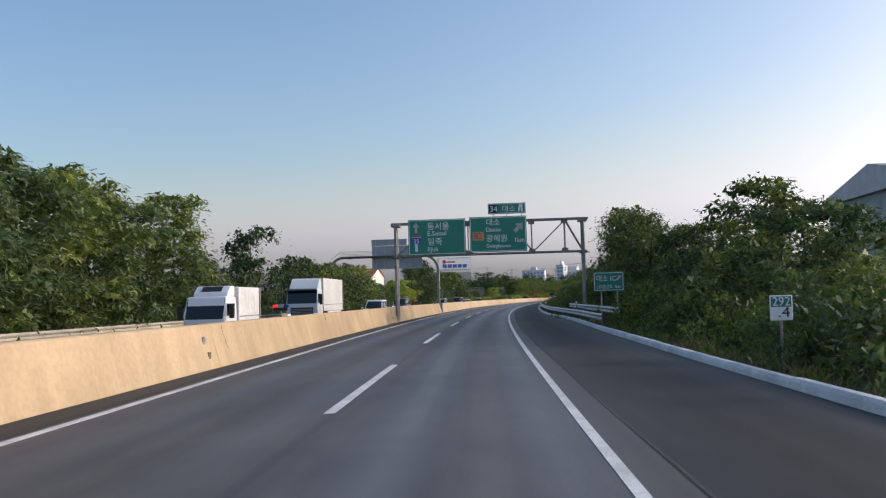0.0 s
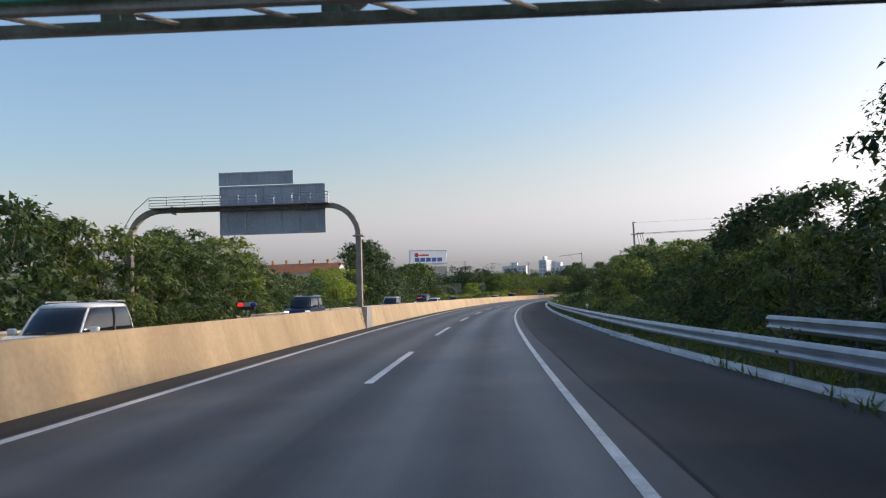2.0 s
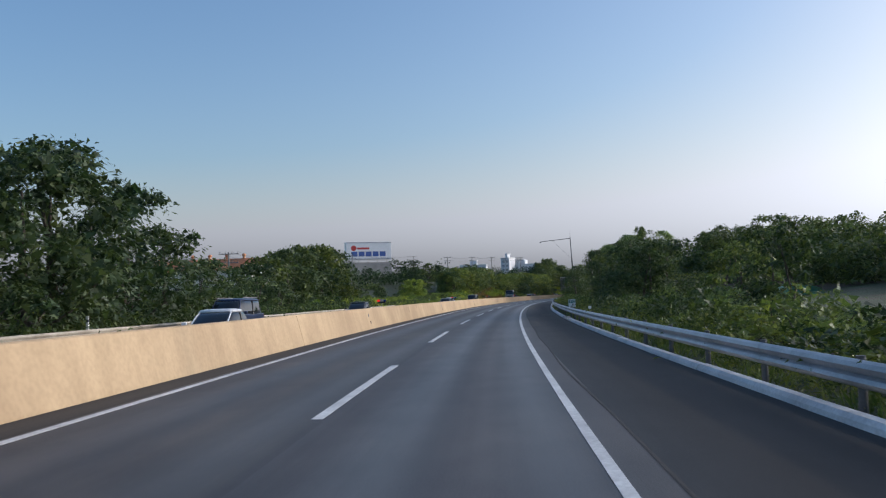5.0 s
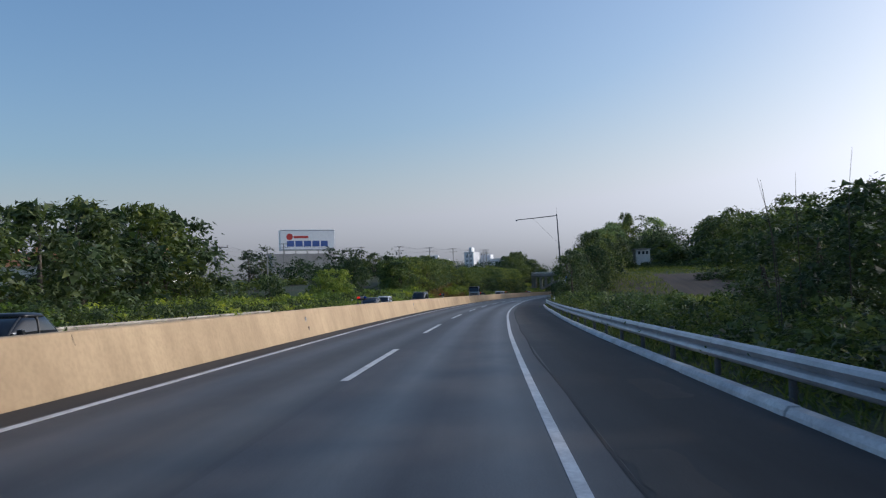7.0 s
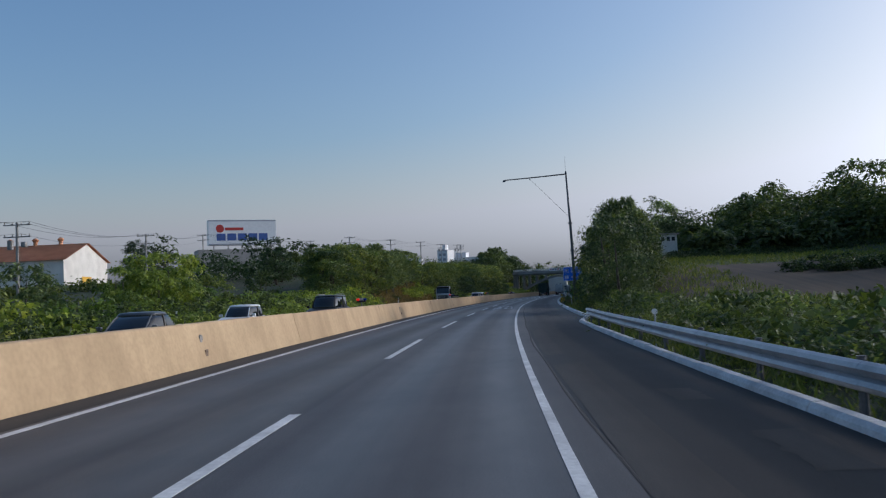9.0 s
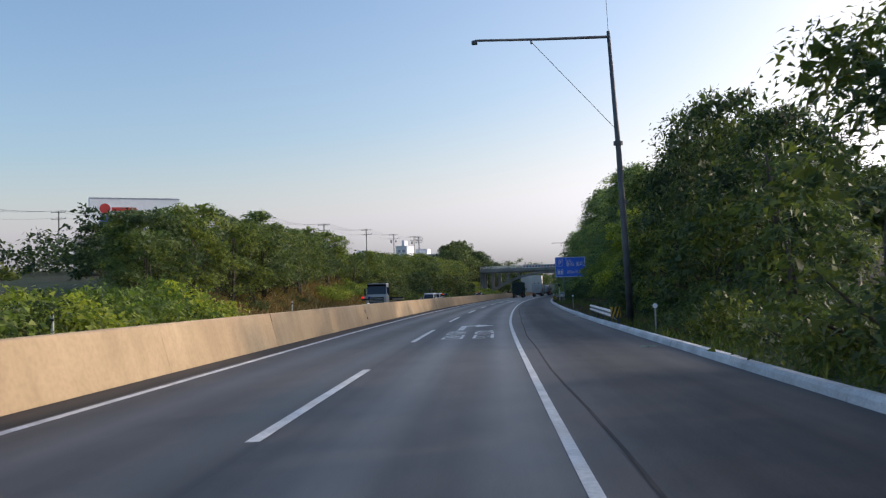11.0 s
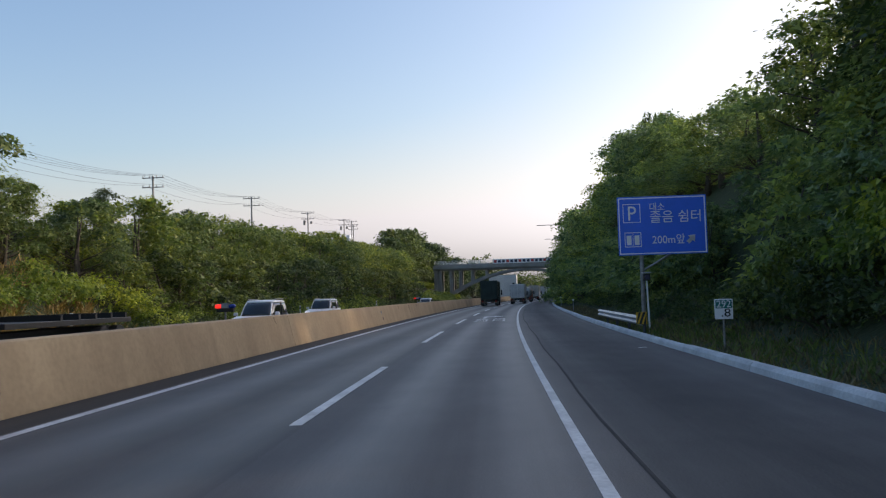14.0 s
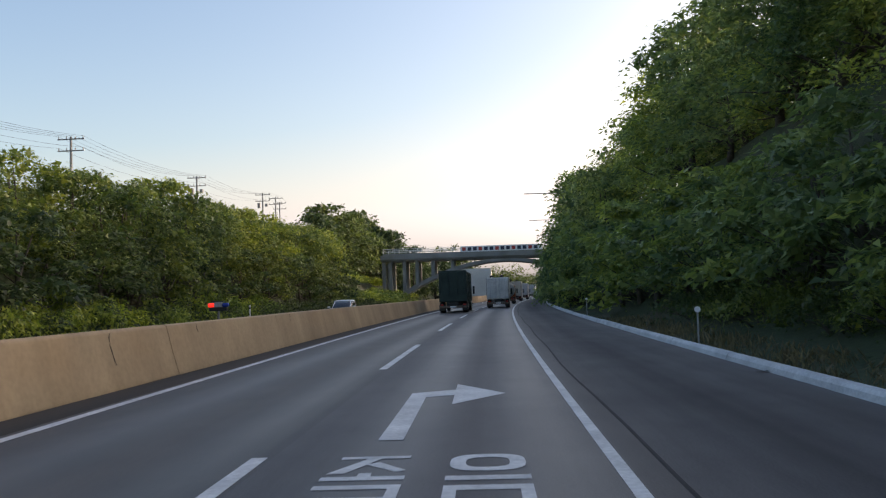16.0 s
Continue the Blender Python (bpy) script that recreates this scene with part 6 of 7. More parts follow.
LOC = "locust tree with feathery green leaves beside the motorway"
MODELS = {
    "tall": [tree_model(11, 9.0, 2.9, 0.4, LEAF_LOCUST, 6000, 0.29, 0.42, 0.3, 34, label="tall " + LOC, big=1.2), tree_model(12, 9.0, 3.1, 0.3, LEAF_LOCUST, 6000, 0.29, 0.42, 0.3, 34, label="tall " + LOC, stems=2, big=1.2),
             tree_model(13, 9.0, 2.7, 0.5, LEAF_LOCUST, 5600, 0.29, 0.42, 0.3, 32, label="tall " + LOC, big=1.2)],
    "dark": [tree_model(21, 8.0, 3.2, 0.1, LEAF_DARK, 4300, 0.28, 0.52, 0.1, 34, "broadleaf_tree", "dense dark green broadleaf tree at the roadside", big=1.25), tree_model(22, 8.0, 2.9, 0.1, LEAF_DARK, 4200, 0.28, 0.52, 0.1, 32, "broadleaf_tree", "dense dark green broadleaf tree at the roadside", stems=2, big=1.25)],
    "far": [tree_model(27, 8.0, 3.2, 0.1, LEAF_DARK, 2600, 0.4, 0.52, 0.1, 28, "broadleaf_tree", "dense dark green broadleaf tree beyond the road", big=1.35), tree_model(28, 8.0, 2.9, 0.1, LEAF_DARK, 2500, 0.4, 0.52, 0.1, 28, "broadleaf_tree", "dense dark green broadleaf tree beyond the road", stems=2, big=1.35)],
    "far_hill": [tree_model(87, 14.0, 4.2, 1.0, LEAF_HILL, 3800, 0.48, 0.55, 0.15, 30, "hillside_tree", "big green tree high on the wooded hillside", big=1.4), tree_model(88, 14.0, 4.5, 0.8, LEAF_HILL, 3800, 0.48, 0.55, 0.15, 30, "hillside_tree", "big green tree high on the wooded hillside", stems=2, big=1.4)],
    "edge": [tree_model(25, 8.0, 2.9, 0.1, LEAF_DARK, 6800, 0.21, 0.5, 0.1, 38, "broadleaf_tree", "dense dark green tree close to the hard shoulder", big=1.25), tree_model(26, 8.0, 3.1, 0.1, LEAF_DARK, 6800, 0.21, 0.5, 0.1, 38, "broadleaf_tree", "dense dark green tree close to the hard shoulder", stems=2, big=1.25)],
    "mid": [tree_model(31, 5.5, 2.3, 0.4, LEAF_BUSH, 1550, 0.3, 0.45, 0.25, 24, "young_tree", "young bushy green tree among the roadside growth", stems=3), tree_model(32, 5.5, 2.5, 0.3, LEAF_LOCUST, 1550, 0.31, 0.42, 0.3, 24, "young_tree", "young bushy green tree among the roadside growth", stems=2)],
    "slope": [tree_model(35, 5.5, 2.4, 0.2, LEAF_HILL, 2000, 0.28, 0.5, 0.2, 26, "young_tree", "bushy green tree at the foot of the wooded slope", stems=3), tree_model(36, 5.5, 2.5, 0.2, LEAF_HILL, 2000, 0.28, 0.46, 0.25, 26, "young_tree", "bushy green tree at the foot of the wooded slope", stems=2)],
    "bush": [shrub_model(41, 2.5, 1.6, LEAF_BUSH, 2050, 0.122, 0.42, label="dense green roadside shrub", spikes=1), shrub_model(42, 2.5, 1.7, LEAF_LOCUST, 2050, 0.122, 0.36, label="feathery green roadside shrub", droop=0.3), shrub_model(43, 2.5, 1.5, LEAF_BUSH, 2050, 0.12, 0.46, label="dense green roadside shrub")],
    "vine": [shrub_model(51, 2.4, 2.1, LEAF_BRIGHT, 2300, 0.168, 0.85, "vine_mound", "mound of bright yellow-green climbing vine", 0.35), shrub_model(52, 2.4, 2.3, LEAF_BRIGHT, 2300, 0.168, 0.85, "vine_mound", "mound of bright yellow-green climbing vine", 0.35)],
    "mass": [tree_model(71, 9.0, 3.9, 0.3, LEAF_SLOPE, 6000, 0.31, 0.46, 0.3, 32, "spreading_tree", "spreading green tree on the cutting slope", stems=3, big=1.3), tree_model(72, 9.0, 4.2, 0.3, LEAF_SLOPE, 6000, 0.31, 0.46, 0.3, 34, "spreading_tree", "spreading yellowish-green tree on the cutting slope", stems=3, big=1.3)],
    "bank": [tree_model(75, 9.0, 3.1, 1.3, LEAF_SLOPE, 5000, 0.26, 0.42, 0.3, 30, "bank_tree", "locust tree with bare stems on the straw-covered bank", stems=3, big=1.25), tree_model(76, 9.0, 3.3, 1.6, LEAF_LOCUST, 5000, 0.26, 0.42, 0.3, 30, "bank_tree", "locust tree with bare stems on the straw-covered bank", stems=2, big=1.25)],
    "hill": [tree_model(81, 14.0, 4.2, 1.2, LEAF_HILL, 6300, 0.36, 0.55, 0.15, 32, "hillside_tree", "big dark green tree on the wooded hillside", big=1.35), tree_model(82, 14.0, 4.6, 0.8, LEAF_HILL, 6300, 0.36, 0.55, 0.15, 34, "hillside_tree", "big dark green tree on the wooded hillside", stems=2, big=1.35),
             tree_model(83, 14.0, 3.8, 1.6, LEAF_SLOPE, 6200, 0.36, 0.5, 0.25, 30, "hillside_tree", "big green tree on the wooded hillside", big=1.35)],
    "pine": [tree_model(91, 8.0, 2.3, 2.0, LEAF_PINE, 3000, 0.3, 0.2, -0.05, 26, "pine_tree", "dark blue-green pine with an open tiered crown"), tree_model(92, 8.0, 2.0, 2.4, LEAF_PINE, 2800, 0.3, 0.2, -0.05, 22, "pine_tree", "dark blue-green pine with an open tiered crown")],
    "draped": [tree_model(61, 5.5, 2.2, 0.5, LEAF_BRIGHT, 4000, 0.19, 0.8, 0.45, 26, "draped_tree", "small tree draped in bright yellow-green vine", stems=2)],
}
rng = random.Random(77)
used = {}


def plant(kind, s, d, height, sink=0.15, spread=1.0):
    """Puts one of the models of a kind at a place with a given top height above the land."""
    models = MODELS[kind]
    n = used.get(kind, 0)
    used[kind] = n + 1
    model = models[n % len(models)]
    base = {"tall": 9.0, "dark": 8.0, "edge": 8.0, "far": 8.0, "far_hill": 14.0, "mid": 5.5, "slope": 5.5, "bush": 2.5, "vine": 2.4, "draped": 5.5, "mass": 9.0, "hill": 14.0, "pine": 8.0, "bank": 9.0}[kind]
    k = height / base
    wide = min(max(k ** 0.7, 0.55), 1.5) * spread
    m = place(s, d, float(ground_height(s, d)) - sink, rng.uniform(0, 360)) @ Matrix.Diagonal((wide, wide, k, 1))
    if n < len(models):
        model.matrix_basis = m
        return model
    return copy_thing(model, m @ Matrix.Diagonal((1 / model.scale.x, 1 / model.scale.y, 1 / model.scale.z, 1)))


def row(kind, s0, s1, gap, d, heights, wobble=1.2, spread=1.0):
    """Plants along the road; heights are pairs of along and top height above the road's level."""
    hs, hz = [h[0] for h in heights], [h[1] for h in heights]
    s = s0 + rng.uniform(0, gap / 2)
    while s < s1:
        dd = d + rng.uniform(-wobble, wobble)
        top = float(np.interp(s, hs, hz)) * rng.uniform(0.9, 1.1) - float(ground_height(s, dd))
        if top > 0.7:
            plant(kind, s, dd, top, 0.15, spread)
        s += gap * rng.uniform(0.75, 1.25)


# left of the motorway
row("tall", 24, 57, 4.0, -22.5, [(24, 8.6), (43, 9.4), (57, 9.0)], 1.0, 1.15)
row("mid", 24, 60, 6.0, -20.5, [(24, 4.5), (60, 4.6)], 0.6)
plant("dark", 75.0, -22.0, 8.9, 0.15, 0.85)
plant("mid", 67.0, -23.0, 4.6)
plant("mid", 78.0, -23.0, 5.2)
row("mid", 82, 104, 4.0, -22.0, [(82, 5.2), (91, 7.4), (97, 6.6), (104, 6.0)])
row("tall", 95, 101, 4.0, -23.0, [(88, 6.8), (101, 6.8)], 0.6)
row("tall", 105, 129, 4.2, -22.5, [(105, 6.4), (116, 7.2), (128, 6.0)], 1.0, 1.25)
row("mid", 104, 129, 3.6, -21.0, [(104, 4.6), (116, 5.4), (129, 4.6)], 0.5, 1.1)
row("mid", 128, 150, 4.0, -22.0, [(128, 5.0), (140, 4.2), (150, 4.6)])
row("draped", 150, 166, 3.8, -21.8, [(150, 4.2), (158, 5.4), (166, 5.2)], 0.6, 1.1)
row("dark", 170, 195, 4.4, -22.3, [(169, 7.2), (180, 10.4), (188, 9.2), (195, 6.8)], 0.9)
row("mid", 199, 228, 5.0, -22.5, [(199, 5.4), (212, 4.4), (221, 3.6), (228, 3.4)], 0.8)
for s, d, h in ((237, -30, 7.0), (242, -30.5, 8.0), (248.5, -29.6, 9.2), (254, -30.2, 10.0), (259.5, -30.6, 9.8), (265, -30, 10.6), (270, -30.4, 10.4), (274.5, -30.4, 10.2)):
    plant("far", s, d, h, 0.15, 1.1)
row("vine", 229, 254, 4.4, -22.0, [(229, 2.6), (254, 2.9)], 0.8, 1.2)
row("vine", 254, 342, 4.2, -21.4, [(254, 2.9), (285, 3.1), (306, 3.4), (342, 3.8)], 1.4, 1.2)
row("mid", 262, 345, 13.0, -28, [(262, 4.0), (345, 5.0)], 2.5)
for s, d, h in ((299.5, -23.0, 4.9), (303.0, -22.6, 5.7), (306.5, -23.0, 5.9), (310, -23.4, 5.2)):
    plant("draped", s, d, h, 0.3, 1.0)
row("bank", 358, 426, 4.0, -24.0, [(357, 6.4), (361, 8.0), (367, 9.3), (373, 9.5), (384, 9.2), (400, 9.6), (412, 9.8), (419, 9.6), (426, 8.2)], 1.0, 1.05)
row("tall", 362, 424, 11.0, -28.0, [(360, 7.4), (366, 9.0), (424, 9.9)], 1.3, 1.2)
row("bush", 362, 425, 16.0, -22.6, [(360, 2.2), (425, 3.4)], 0.9)
row("mass", 426, 540, 3.7, -24.4, [(426, 7.8), (442, 8.5), (471, 9.5), (482, 9.9), (503, 10.3), (536, 10.7)], 0.9, 1.05)
row("mid", 428, 540, 4.2, -21.8, [(428, 5.2), (480, 6.0), (540, 5.8)], 0.7, 1.2)
row("vine", 428, 505, 4.6, -20.7, [(428, 2.6), (460, 3.4), (505, 3.0)], 0.7, 0.9)
row("vine", 540, 598, 4.6, -22.0, [(538, 4.2), (560, 3.8), (598, 3.6)], 1.6, 1.4)
row("vine", 540, 596, 5.4, -26.5, [(540, 7.0), (570, 6.2), (596, 5.6)], 1.4, 1.5)
row("far", 556, 606, 6.0, -30.0, [(556, 13.8), (568, 16.4), (585, 17.4), (606, 14.5)], 1.6, 1.1)
for s, d, h in ((606, -36.5, 17.5), (612, -40.0, 19.0), (618, -37.5, 20.5), (624, -39.0, 21.4), (630, -36.0, 20.0), (637, -35.0, 18.0), (646, -33.0, 15.5)):
    plant("far", s, d, h - float(ground_height(s, d)), 0.15, 1.25)
for s, d, h in ((600, -24.5, 12.0), (612, -22.0, 11.5), (624, -20.0, 11.0), (640, -16.5, 10.5)):
    plant("far", s, d, h)
row("far", 380, 440, 13.0, -42, [(380, 11.0), (440, 13.0)], 4.0)

row("bank", 362, 428, 7.5, -26.0, [(361, 7.6), (368, 9.2), (391, 9.8), (408, 10.0), (416, 9.4), (428, 7.8)], 0.8, 1.1)
row("vine", 338, 358, 2.4, -21.2, [(338, 3.5), (349, 4.0), (354, 4.8), (357, 3.9), (359, 2.4)], 0.5, 1.05)
row("vine", 404, 430, 4.4, -22.6, [(404, 4.2), (430, 5.0)], 0.8, 1.0)

for s, d, top in ((389.0, -66.5, 13.0), (393.0, -68.5, 13.8), (398.0, -66.0, 11.6), (461.0, -40.0, 13.2), (465.5, -41.0, 14.2), (470.0, -38.5, 12.6), (497.0, -46.0, 15.2), (503.0, -50.0, 14.6)):
    plant("pine", s, d, top - float(ground_height(s, d)), 0.3)

# right of the motorway
for s, d, h in ((55.0, 13.2, 6.2), (58.5, 13.8, 6.6), (133.5, 9.7, 4.1), (62.0, 13.4, 6.8)):
    plant("edge", s, d, h)
row("dark", 354, 370, 5.5, 15.2, [(350, 10.5), (372, 11.0)], 0.4, 0.8)
row("bush", 10, 50, 2.5, 8.3, [(9, 3.0), (16, 3.2), (19, 2.9), (22, 2.3), (25, 2.4), (28, 2.9), (33, 3.5), (40, 3.6), (50, 2.5)], 0.3, 1.0)
row("mid", 14, 50, 4.0, 10.4, [(14, 3.0), (24, 2.6), (30, 3.1), (38, 3.9), (50, 4.0)], 0.5)
row("dark", 25, 52, 4.6, 13.4, [(24, 3.8), (28, 4.2), (33, 5.7), (39.4, 7.0), (45, 6.5), (52, 5.6)], 0.6)
row("edge", 60, 71, 3.6, 10.8, [(58, 6.2), (62, 8.0), (66, 9.0), (72, 9.3)], 0.4, 0.95)
row("edge", 73.5, 78, 3.0, 12.6, [(72, 9.0), (81, 8.0)], 0.2, 0.85)
for s, d, h, w in ((86.0, 15.0, 5.6, 0.9), (94.5, 12.2, 4.9, 1.0)):
    plant("edge", s, d, h, 0.15, w)
for s, d, h in ((79.5, 9.2, 3.6), (83.0, 9.6, 3.4), (111.5, 8.7, 4.0), (116.5, 9.4, 4.3)):
    plant("mid", s, d, h, 0.15, 0.85)
row("mid", 57, 92, 5.4, 8.7, [(56, 3.0), (92, 3.2)], 0.3)
row("dark", 90, 122, 6.0, 13.8, [(88, 6.0), (104, 5.6), (110, 4.8), (122, 4.4)], 1.0)
row("bush", 86, 200, 2.8, 7.4, [(86, 2.2), (140, 2.2), (200, 2.3)], 0.4, 1.3)
row("mid", 96, 150, 5.2, 10.8, [(96, 3.1), (136, 2.9), (150, 2.3)], 0.6)
for s, d, h, w in ((109.0, 11.6, 5.1, 1.0), (119.5, 11.6, 5.2, 1.25), (124.5, 11.8, 5.6, 1.3), (129.5, 12.0, 5.2, 1.25), (133.5, 12.0, 4.5, 1.2)):
    plant("tall", s, d, h, 0.15, w)
row("mid", 122, 136, 5.0, 13.4, [(122, 4.6), (136, 4.4)], 0.8)
row("bush", 146, 196, 5.2, 10.8, [(146, 2.3), (196, 3.0)], 1.2, 1.2)
row("mid", 182, 200, 6.5, 14.5, [(178, 4.4), (200, 5.0)], 1.0)
for s, d, h, w in ((200.5, 10.2, 5.4, 1.0), (204.5, 9.6, 5.9, 1.0), (209.5, 9.9, 5.0, 1.05), (214.0, 9.6, 4.3, 1.05), (218.5, 9.7, 4.2, 1.1), (223.0, 9.9, 4.3, 1.1)):
    plant("edge", s, d, h, 0.15, w)
row("dark", 200, 228, 6.0, 12.0, [(200, 5.0), (228, 4.2)], 0.8)
row("bush", 198, 300, 2.3, 7.2, [(196, 2.0), (240, 2.15), (300, 2.2)], 0.3, 1.3)
row("bush", 226, 296, 4.2, 9.6, [(224, 2.0), (296, 2.2)], 0.9, 1.3)
for s, d, h in ((307.0, 7.9, 6.4), (312.0, 8.1, 7.3), (317.0, 8.4, 7.7)):
    plant("edge", s, d, h, 0.15, 0.85)
row("bush", 298, 336, 3.2, 8.0, [(296, 2.2), (336, 2.4)], 0.3)
row("edge", 335, 362, 4.6, 12.4, [(334, 9.4), (340, 10.6), (347, 11.6), (362, 12.0)], 0.6, 0.9)
row("mid", 330, 364, 4.2, 10.2, [(326, 4.6), (350, 5.6), (364, 4.6)], 0.4)
row("draped", 383, 399, 3.6, 13.2, [(382, 8.6), (388, 9.2), (393, 9.0), (399, 8.2)], 0.5, 1.2)
row("draped", 362, 374, 5.0, 11.6, [(360, 5.4), (374, 6.2)], 0.6)
row("vine", 364, 404, 3.2, 11.0, [(362, 4.0), (380, 4.6), (404, 5.2)], 0.7, 0.85)
# vine instead of shrubs: the sunlight on them is put into brighter leaves
row("vine", 366, 402, 2.8, 12.4, [(364, 5.4), (382, 5.9), (402, 6.6)], 0.8, 0.8)
row("tall", 364, 373, 4.5, 15.2, [(364, 11.6), (369, 12.8), (375, 10.2)], 0.5, 1.0)
row("dark", 374, 384, 4.2, 15.2, [(374, 9.6), (384, 9.8)], 0.4, 1.2)
for s, d, h in ((403.5, 16.8, 8.6), (407.5, 16.5, 9.2), (411.5, 17.2, 8.8)):
    plant("dark", s, d, h, 0.15, 1.1)
plant("hill", 499.0, 30.6, 25.6 - float(ground_height(499.0, 30.6)), 0.15, 1.2)
for s, d, h in ((513.4, 21.6, 17.6), (517.5, 22.6, 16.0), (509.0, 21.0, 13.5)):
    plant("tall", s, d, h, 0.15, 0.7)
row("hill", 399, 424, 4.4, 15.0, [(396, 13.8), (404, 15.2), (418, 15.2), (424, 14.0)], 0.6, 1.0)
row("dark", 400, 424, 4.6, 18.2, [(396, 13.6), (424, 14.6)], 0.6, 1.1)
row("slope", 397, 411, 3.0, 11.0, [(397, 5.2), (411, 5.8)], 0.3, 1.1)
row("slope", 399, 413, 3.0, 12.8, [(397, 7.4), (413, 8.2)], 0.3, 1.1)
row("bush", 404, 432, 2.2, 10.0, [(404, 2.4), (420, 2.7), (424, 3.6), (432, 3.8)], 0.3, 1.0)
row("slope", 412, 421, 2.6, 12.8, [(412, 7.2), (421, 7.6)], 0.3, 1.0)
row("slope", 423, 432, 3.0, 11.4, [(423, 6.6), (432, 7.0)], 0.3, 1.0)
row("slope", 404, 426, 4.0, 13.4, [(404, 5.6), (426, 6.2)], 0.5, 1.1)
row("slope", 428, 474, 3.8, 10.8, [(428, 6.2), (470, 7.3)], 0.5, 1.25)
row("bush", 340, 474, 3.0, 9.2, [(338, 1.9), (358, 2.0), (370, 3.0), (400, 3.2), (414, 2.4), (470, 3.0)], 0.3, 1.0)
row("bush", 362, 412, 2.3, 10.2, [(362, 3.6), (380, 4.0), (412, 4.4)], 0.35, 1.05)
row("hill", 424, 474, 4.6, 14.2, [(424, 12.4), (436, 13.0), (447, 13.2), (455, 14.2), (464, 15.8), (474, 17.8)], 0.9, 1.0)
row("far_hill", 440, 516, 6.5, 18.0, [(438, 14.8), (450, 15.6), (465, 18.2), (480, 20.0), (496, 21.8), (508, 23.6), (516, 23.0)], 1.2)
row("far_hill", 515, 584, 7.0, 11.0, [(515, 13.0), (540, 16.0), (584, 18.5)], 0.8)
row("slope", 515, 584, 7.0, 7.6, [(515, 7.0), (584, 10.0)], 0.4, 1.0)
row("far_hill", 476, 580, 7.5, 14.2, [(470, 15.8), (490, 17.4), (520, 18.6), (580, 19.0)], 1.0, 1.05)
row("slope", 476, 580, 6.0, 9.8, [(470, 7.5), (580, 9.0)], 0.7, 1.4)
row("far", 582, 660, 9.0, 10.5, [(580, 13.0), (660, 11.0)], 1.5, 1.2)


# dead saplings above the shrubs
for s, d, base, top, lean in ((214.0, 7.1, 2.8, 4.1, -0.25), (214.4, 7.3, 2.8, 4.2, -0.4), (214.8, 7.9, 3.0, 4.35, 0.05), (212.6, 8.2, 3.0, 4.6, 0.25)):
    g = thing("dead_sapling", place(s, d), "thin bare grey sapling standing among green shrubs", "sapling", "dead saplings")
    part("stem", pipe([(0, 0, -0.1), (0.1 * lean, 0, base * 0.6), (0.3 * lean, 0.05, base), (0.6 * lean, 0.1, (base + top) / 2), (lean, 0.1, top)], [0.02, 0.014, 0.01, 0.007, 0.003], 5), BARK, g)
    part("twig", pipe([(0.4 * lean, 0.06, base + 0.2), (0.4 * lean - 0.15, 0.1, base + 0.6)], [0.006, 0.003], 4), BARK, g)


# ---- woods, thickets and grass ----
def stuff(name, parts_of, leaf, label, category):
    at, way, size, wide, rs = parts_of
    ob = part(name, leaf_mesh(name, at, way, size, wide, rs, wide < 0.2), leaf)
    return tagged(ob, label, category, kind="stuff")


def wood(name, seed, spots, n_each, size, leaf, label):
    """A far wood: lobed crowns set close together; spots are rows of along, across, top, radius."""
    rs = np.random.RandomState(seed)
    ats, ways, sides, every = [], [], [], []
    for s, d, top, r in spots:
        g = float(ground_height(s, d))
        c = on_road(s, d, 0.0)
        lobes = []
        for k in range(11):
            a, q = rs.random() * 2 * math.pi, math.sqrt(rs.random()) * r * 0.8
            lr = r * (0.3 + 0.2 * rs.random())
            lobes.append((c[0] + q * math.cos(a), c[1] + q * math.sin(a), g + max(lr * 0.4, (top - g - lr) * (1 - 0.5 * (q / r) ** 2) * (1 - k / 11)), lr))
        every += lobes
        at, way, across = crown_points(rs, lobes, n_each, 0.1)
        ats.append(at)
        ways.append(way)
        sides.append(across)
    at, way = np.concatenate(ats), np.concatenate(ways)
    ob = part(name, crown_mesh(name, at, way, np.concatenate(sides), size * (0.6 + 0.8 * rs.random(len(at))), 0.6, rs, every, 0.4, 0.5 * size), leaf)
    return tagged(ob, label, "wood", kind="stuff")


rs = np.random.RandomState(9)
spots = [(s + rs.uniform(-5, 5), d + rs.uniform(-4, 4), float(np.interp(s, [262, 300, 390, 420, 520], [12.5, 15.5, 21.5, 24.5, 28])) * rs.uniform(0.86, 1.06), rs.uniform(5, 7.5)) for s in range(262, 540, 8) for d in (50, 62, 76) if not (s < 425 and d < 60)]
spots += [(s + rs.uniform(-3, 3), d + rs.uniform(-2, 2), float(ground_height(s, d)) + rs.uniform(4.5, 7.0), rs.uniform(3.5, 5)) for s in range(408, 428, 6) for d in (33, 41, 49, 57)]
wood("hillside_wood", 1, spots, 1050, 1.0, LEAF_DARK, "dark green wood on the hill above the fields")
spots = [(s + rs.uniform(-4, 4), d + rs.uniform(-3, 3), rs.uniform(20, 25), rs.uniform(4, 6)) for s in range(452, 540, 8) for d in (27, 36)]
wood("hilltop_wood", 2, spots, 560, 0.7, LEAF_DARK, "dark green wood on the hilltop")
spots = [(s + rs.uniform(-6, 6), d + rs.uniform(-6, 6), rs.uniform(12.5, 17) + (5 if s > 590 else 0), rs.uniform(4.5, 7)) for s in range(400, 790, 12) for d in (-52, -66)]
wood("far_wood", 3, spots, 420, 0.85, LEAF_DARK, "far green wood behind the cutting")
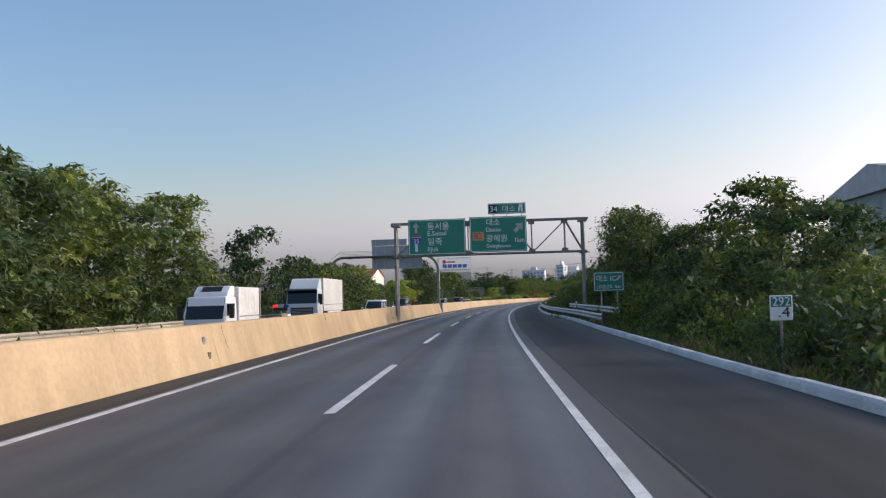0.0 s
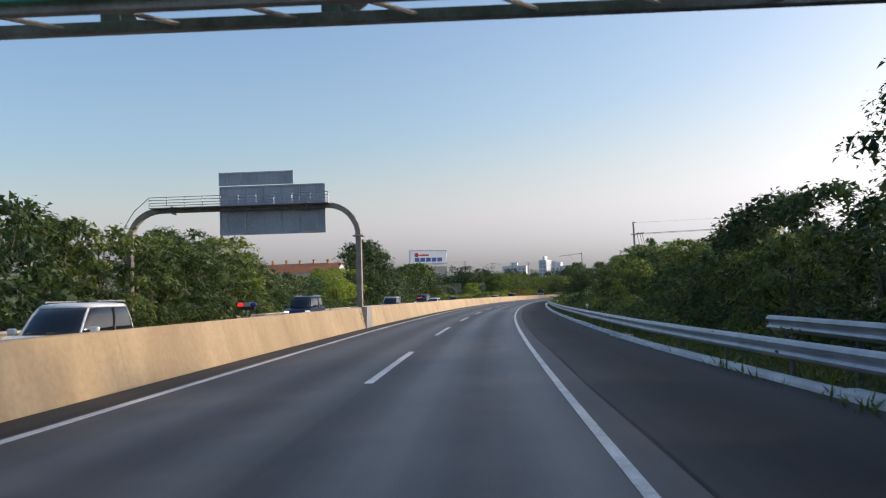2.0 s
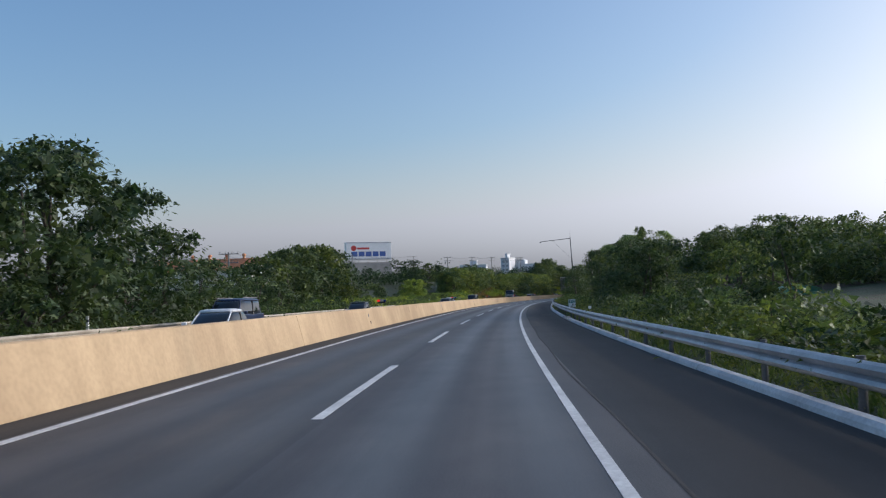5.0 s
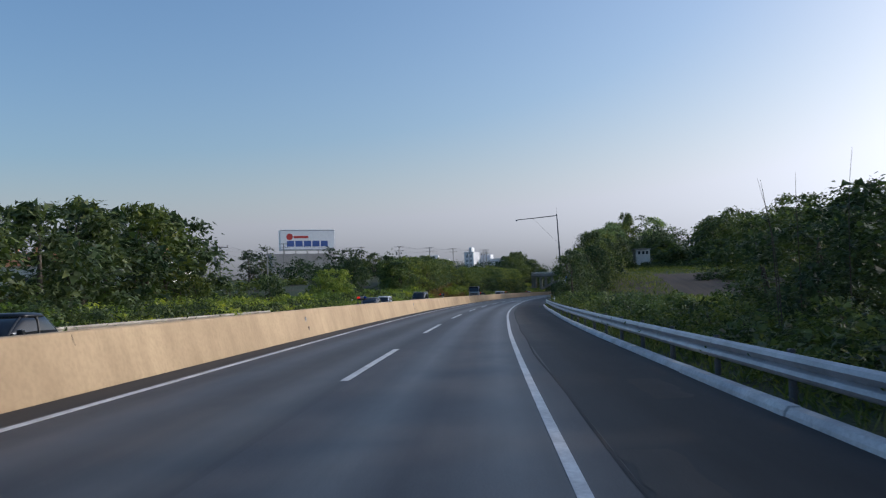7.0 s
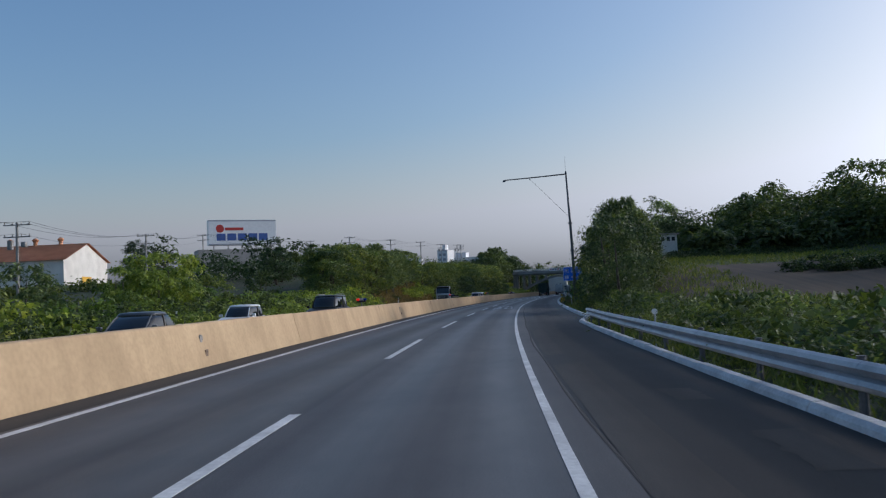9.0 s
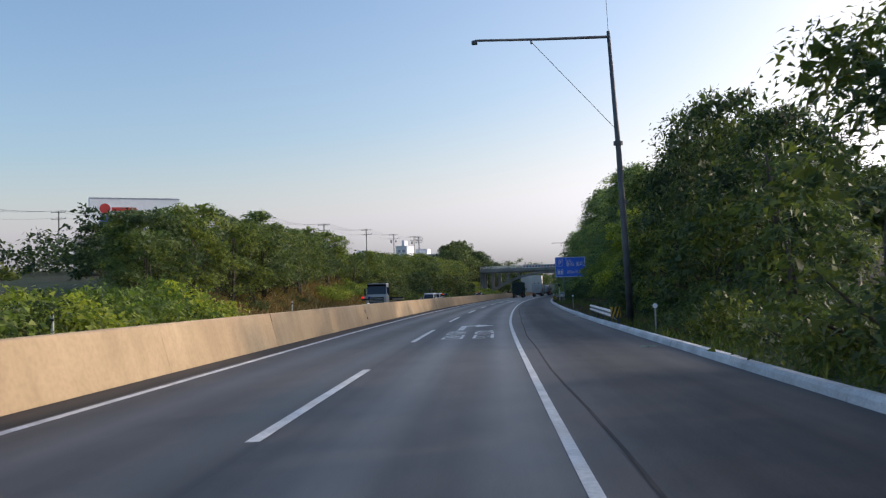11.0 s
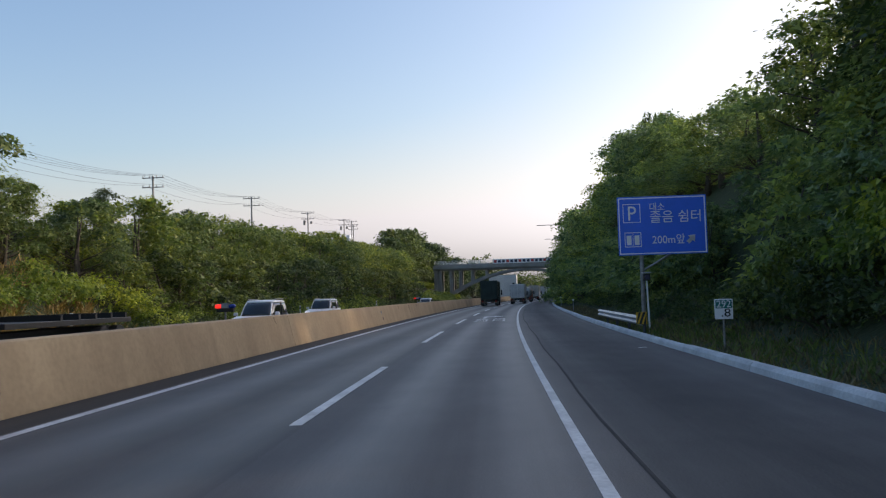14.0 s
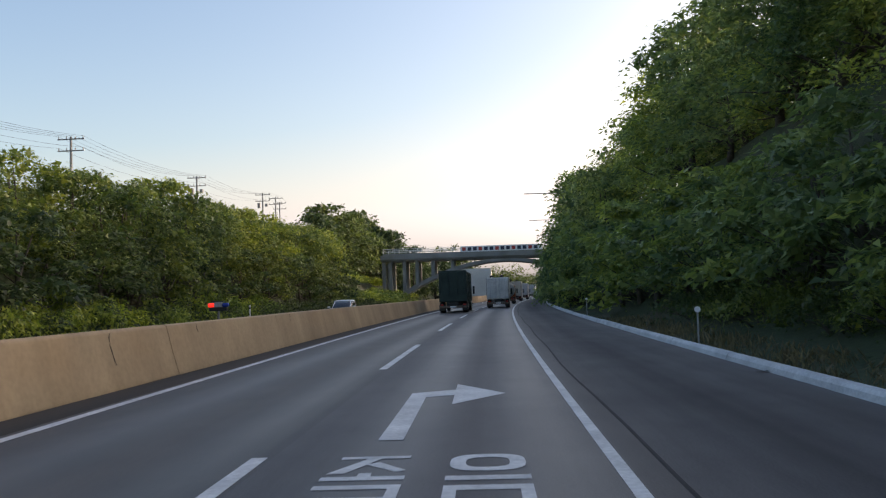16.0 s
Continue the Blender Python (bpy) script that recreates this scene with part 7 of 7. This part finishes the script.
spots = [(s + rs.uniform(-8, 8), d + rs.uniform(-5, 5), rs.uniform(11, 18), rs.uniform(5, 8)) for s in range(640, 1000, 16) for d in (-36, -20, 18, 30)]
wood("distant_wood", 4, spots, 380, 1.0, LEAF_BUSH, "distant wooded bend of the motorway")
spots = [(s + rs.uniform(-8, 8), d + rs.uniform(-6, 6), rs.uniform(4.5, 7.5), rs.uniform(4, 6)) for s in range(60, 400, 14) for d in (-62, -80)]
wood("orchard_wood", 5, spots, 300, 0.8, LEAF_BUSH, "low green trees on the flat land beyond the road")
spots = [(s + rs.uniform(-1.2, 1.2), d + rs.uniform(-1, 1), float(ground_height(s, d)) + rs.uniform(0.8, 1.1) * h, rs.uniform(1.4, 2.2)) for s, d0, d1, h in ((346, 31, 50, 2.2), (349, 32, 50, 2.4), (400, 20, 62, 1.6), (404, 20, 62, 2.0)) for d in np.arange(d0, d1, 2.2)]
wood("field_hedge", 6, spots, 320, 0.36, LEAF_BUSH, "green hedge rows between the terraced fields")


spots = [(s, -19.7 + rs.uniform(-0.4, 0.4), float(np.interp(s, [4, 200, 215, 221, 231, 248, 270, 299, 314, 344], [2.0, 1.9, 1.7, 2.0, 2.4, 2.3, 1.9, 2.4, 3.0, 2.7])) * rs.uniform(0.82, 1.08), rs.uniform(1.1, 1.6)) for s in np.arange(4, 344, 2.1)]
wood("left_hedge", 7, spots, 330, 0.24, LEAF_BUSH, "low green hedge of weeds and shrubs beyond the oncoming lanes")
spots = [(s, -19.8 + rs.uniform(-0.4, 0.4), float(ground_height(s, -19.8)) + rs.uniform(1.0, 2.4), rs.uniform(1.2, 1.8)) for s in np.arange(420, 600, 2.2)]
wood("bank_hedge", 8, spots, 330, 0.24, LEAF_BUSH, "green shrubs at the foot of the cutting")


def blades(name, seed, n, area, size, leaf, label, category, up=1.0):
    """Upright blades scattered over strips of (s0, s1, d0, d1)."""
    rs = np.random.RandomState(seed)
    area = np.array(area, float)
    pick = rs.choice(len(area), n, p=((area[:, 1] - area[:, 0]) * (area[:, 3] - area[:, 2])) / ((area[:, 1] - area[:, 0]) * (area[:, 3] - area[:, 2])).sum())
    a = area[pick]
    s, d = a[:, 0] + (a[:, 1] - a[:, 0]) * rs.random(n), a[:, 2] + (a[:, 3] - a[:, 2]) * rs.random(n)
    lump = 0.5 + 0.5 * np.sin(s * 1.3 + 2 * np.sin(d * 1.7)) * np.sin(d * 2.1 + s * 0.4)
    keep = rs.random(n) < 0.25 + 0.75 * lump
    s, d, lump = s[keep], d[keep], lump[keep]
    k = len(s)
    at = on_road(s, d, 0.0)
    at[:, 2] = ground_height(s, d) - 0.02
    way = unit(rs.normal(size=(k, 3)) * 0.55 + np.array([0, 0, up]))
    way[:, 2] = np.abs(way[:, 2])
    return stuff(name, (at, way, size * (0.5 + rs.random(k)) * (0.6 + 0.7 * lump), 0.1, rs), leaf, label, category)


blades("verge_grass", 21, 52000, [(394, 426, 5.5, 7.6), (8, 60, 5.6, 7.4), (60, 292, 4.5, 7.0), (292, 345, 5.6, 8.2), (345, 420, 7.2, 8.2)], 0.34, GRASS, "rough green grass along the verge", "grass")
blades("dry_verge_grass", 22, 36000, [(10, 50, 5.6, 7.0), (330, 425, 5.6, 8.6), (425, 480, 5.5, 7.8), (374, 388, 11.0, 14.5)], 0.3, STRAW, "dry straw-coloured grass along the verge", "grass")
blades("bank_straw", 23, 30000, [(348, 424, -25.0, -18.6)], 0.7, STRAW, "dry brown grass on the cutting bank", "grass")
blades("bank_grass", 24, 20000, [(344, 430, -22.5, -18.5), (0, 344, -19.4, -18.3)], 0.4, GRASS, "green weeds at the foot of the bank", "grass")
blades("field_grass", 25, 52000, [(236, 300, 11, 26), (369, 396, 15, 62), (385, 391, 16, 62), (396, 420, 18, 62), (300, 369, 14, 24)], 0.55, GRASS, "sparse green rows in the terraced field", "grass", 1.4)
rs = np.random.RandomState(31)
n = 16000
s, d = rs.uniform(2, 344, n), -19.2 + rs.normal(size=n) * 0.6
at = on_road(s, d, 0.0)
at[:, 2] = rs.random(n) * (0.9 + 0.6 * np.sin(s * 0.31) * np.sin(s * 0.13 + 1))
stuff("left_thicket", (at, unit(rs.normal(size=(n, 3)) + np.array([0.3, 0, 0.5])), 0.3 * (0.6 + 0.8 * rs.random(n)), 0.4, rs), LEAF_BUSH, "tangled green weeds over the far guard rail", "weeds")
n = 24000
s = rs.uniform(60, 300, n)
d = np.array([kerb_at(q) for q in s]) + 1.1 + rs.normal(size=n) * 0.28
at = on_road(s, d, 0.0)
at[:, 2] = rs.random(n) * (0.75 + 0.4 * np.sin(s * 0.4) * np.sin(s * 0.17))
stuff("right_thicket", (at, unit(rs.normal(size=(n, 3)) + np.array([-0.3, 0, 0.5])), 0.1 * (0.6 + 0.8 * rs.random(n)), 0.4, rs), LEAF_BUSH, "tangled green weeds behind the guard rail", "weeds")
